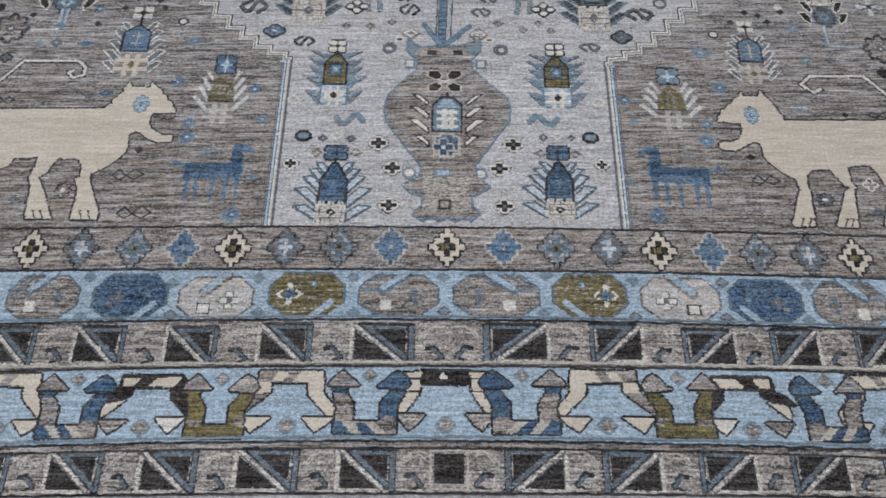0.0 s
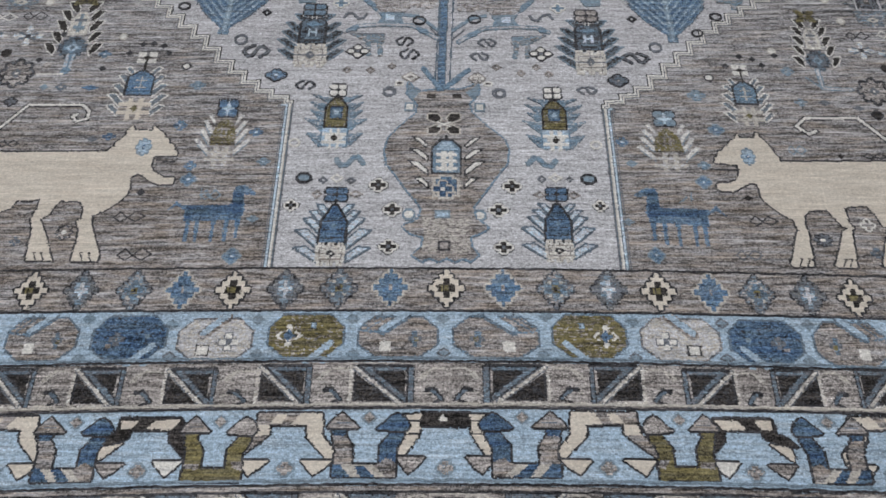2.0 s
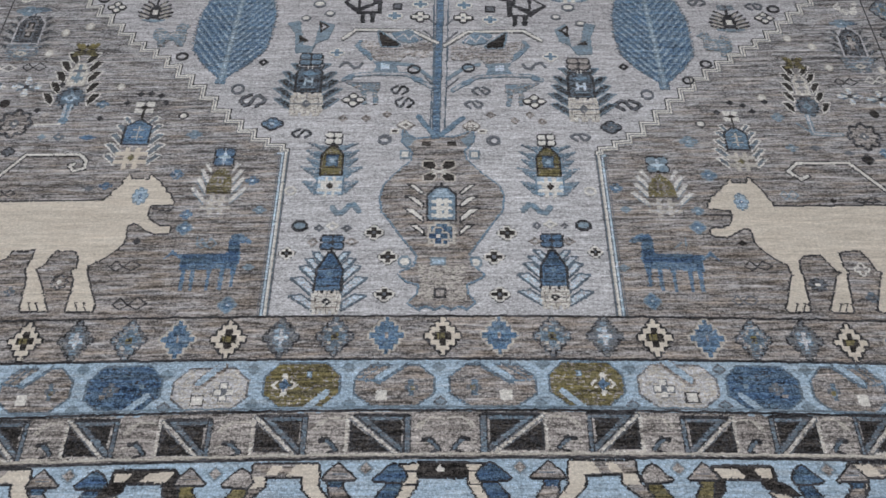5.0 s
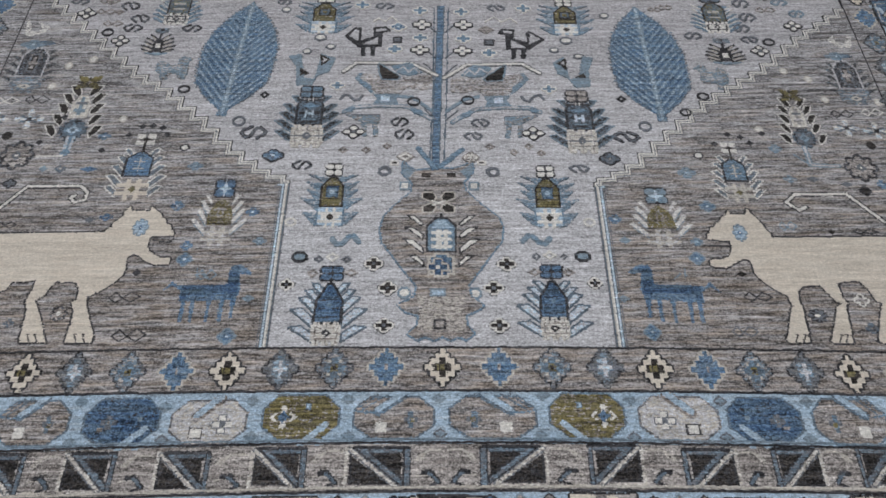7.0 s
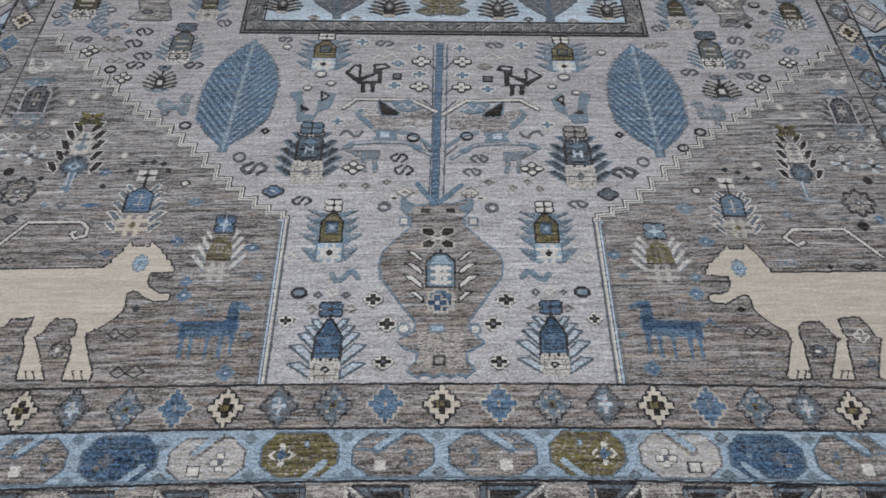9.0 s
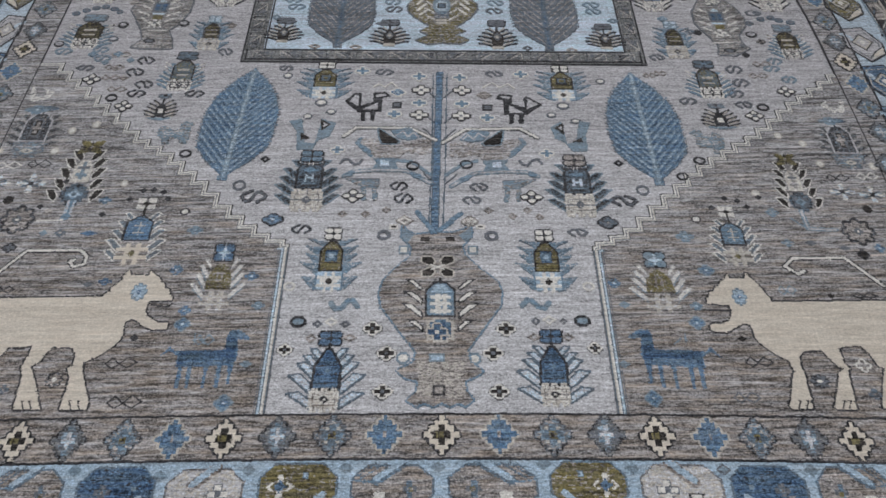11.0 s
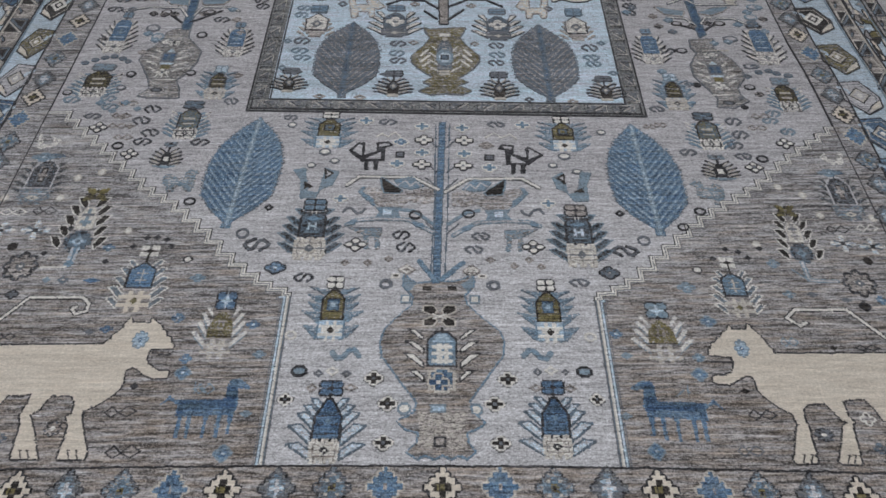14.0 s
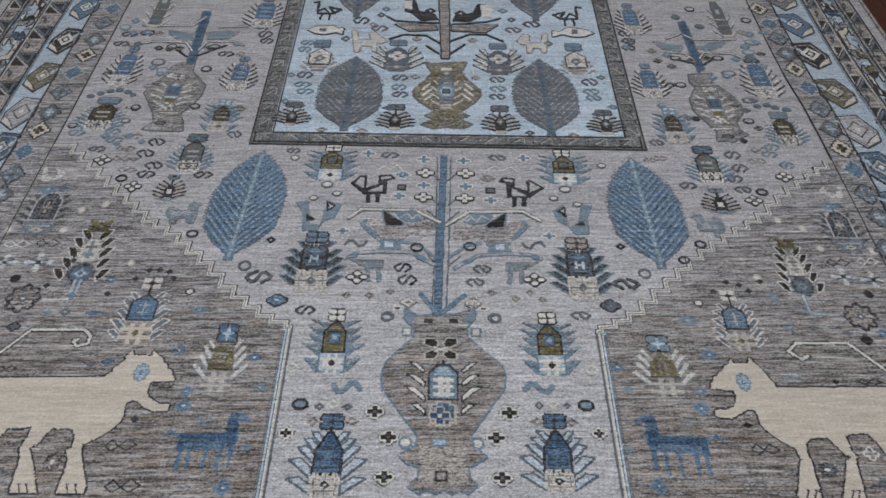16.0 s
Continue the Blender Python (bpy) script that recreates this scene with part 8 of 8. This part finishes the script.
gem(0.096, 1.384, 0.027, 0.024, "g", "", parent=panel, hollow=True)
gem(-0.474, 1.413, 0.031, 0.025, "s", "", parent=panel, hollow=True)
gem(0.477, 1.380, 0.027, 0.024, "s", "", parent=panel, hollow=True)
gem(0.492, 1.229, 0.035, 0.022, "s", "", parent=panel, hollow=True)
gem(-0.472, 1.275, 0.029, 0.026, "s", "", parent=panel, hollow=True)
gem(-0.234, 1.129, 0.038, 0.021, "g", "", parent=panel, hollow=True)
gem(-0.348, 1.136, 0.038, 0.021, "g", "", parent=panel, hollow=True)
gem(0.242, 1.111, 0.031, 0.021, "a", "", parent=panel, hollow=True)
gem(0.363, 1.099, 0.034, 0.020, "g", "", parent=panel, hollow=True)
gem(-0.159, 1.235, 0.049, 0.022, "a", "", parent=panel, hollow=True)
gem(0.155, 1.224, 0.046, 0.022, "a", "", parent=panel, hollow=True)
gem(-0.432, 1.254, 0.046, 0.028, "a", "", parent=panel, hollow=True)
gem(0.444, 1.195, 0.041, 0.022, "a", "", parent=panel, hollow=True)
Z = Z_FIELD


# ---- the borders run on to the corners ----
def run_on():
    order = "DCBA"
    for sgn, start, step in ((-1, -0.799, 0.098), (1, 0.769, 0.094)):
        for j in range(1, 5):
            x = start + sgn * step * j
            if RL[1] + 0.03 < x < RR[1] - 0.03:
                star(x, (low(0, x) + low(1, x)) / 2, 0.062, 0.078, order[(j - 1) % 4])
    for sgn, start in ((-1, -0.751), (1, 0.740)):
        for j in range(1, 4):
            x = start + sgn * 0.165 * j
            if RL[2] + 0.06 < x < RR[2] - 0.06:
                bean(x, (low(1, x) + low(2, x)) / 2, 0.138, 0.090, "tpno"[j], ("top", "pale", "low", "low")[j], flip=sgn > 0)
    for band, k, start_l, start_r in ((end_bands[2], 2, -0.787, 0.770), (end_bands[4], 4, -0.776, 0.760)):
        for sgn, start in ((-1, start_l), (1, start_r)):
            for j in range(1, 5):
                x = start + sgn * 0.16 * j
                if RL[k + 1] + 0.05 < x < RR[k + 1] - 0.05:
                    y = (low(k, x) + low(k + 1, x)) / 2
                    triangles(x, y, 0.096, 0.072, flip=sgn > 0, parent=band)
                    hook(x - sgn * 0.079, y, 0.050, 0.072, flip=sgn > 0, parent=band)
    for j in range(8):
        y = 0.06 + 0.097 * j
        if y < 0.70:
            star((RR[0] + RR[1]) / 2, y, 0.058, 0.072, order[j % 4], parent=right_bands[0])
        if y < 0.80:
            star((RL[0] + RL[1]) / 2, y, 0.062, 0.074, order[j % 4], parent=left_bands[0])
    for j in range(5):
        y = 0.10 + 0.17 * j
        kind = (("t", "top"), ("p", "pale"), ("o", "low"), ("d", "low"), ("b", "top"))[j]
        if y < 0.82:
            side_bean((RR[1] + RR[2]) / 2, y, 0.104, 0.150, kind[0], False, right_bands[1])
        side_bean((RL[1] + RL[2]) / 2, y, 0.094, 0.158, kind[0], True, left_bands[1])
    for j in range(6):
        y = 0.06 + 0.16 * j
        for a, k, flip, bands in ((RR, 2, False, right_bands), (RR, 4, False, right_bands), (RL, 2, True, left_bands), (RL, 4, True, left_bands)):
            triangles((a[k] + a[k + 1]) / 2, y, 0.085, abs(a[k] - a[k + 1]) - 0.010, flip, parent=bands[k], turn=True)
            hook((a[k] + a[k + 1]) / 2, y + 0.08, 0.062, abs(a[k] - a[k + 1]) - 0.012, flip, parent=bands[k], turn=True)


run_on()
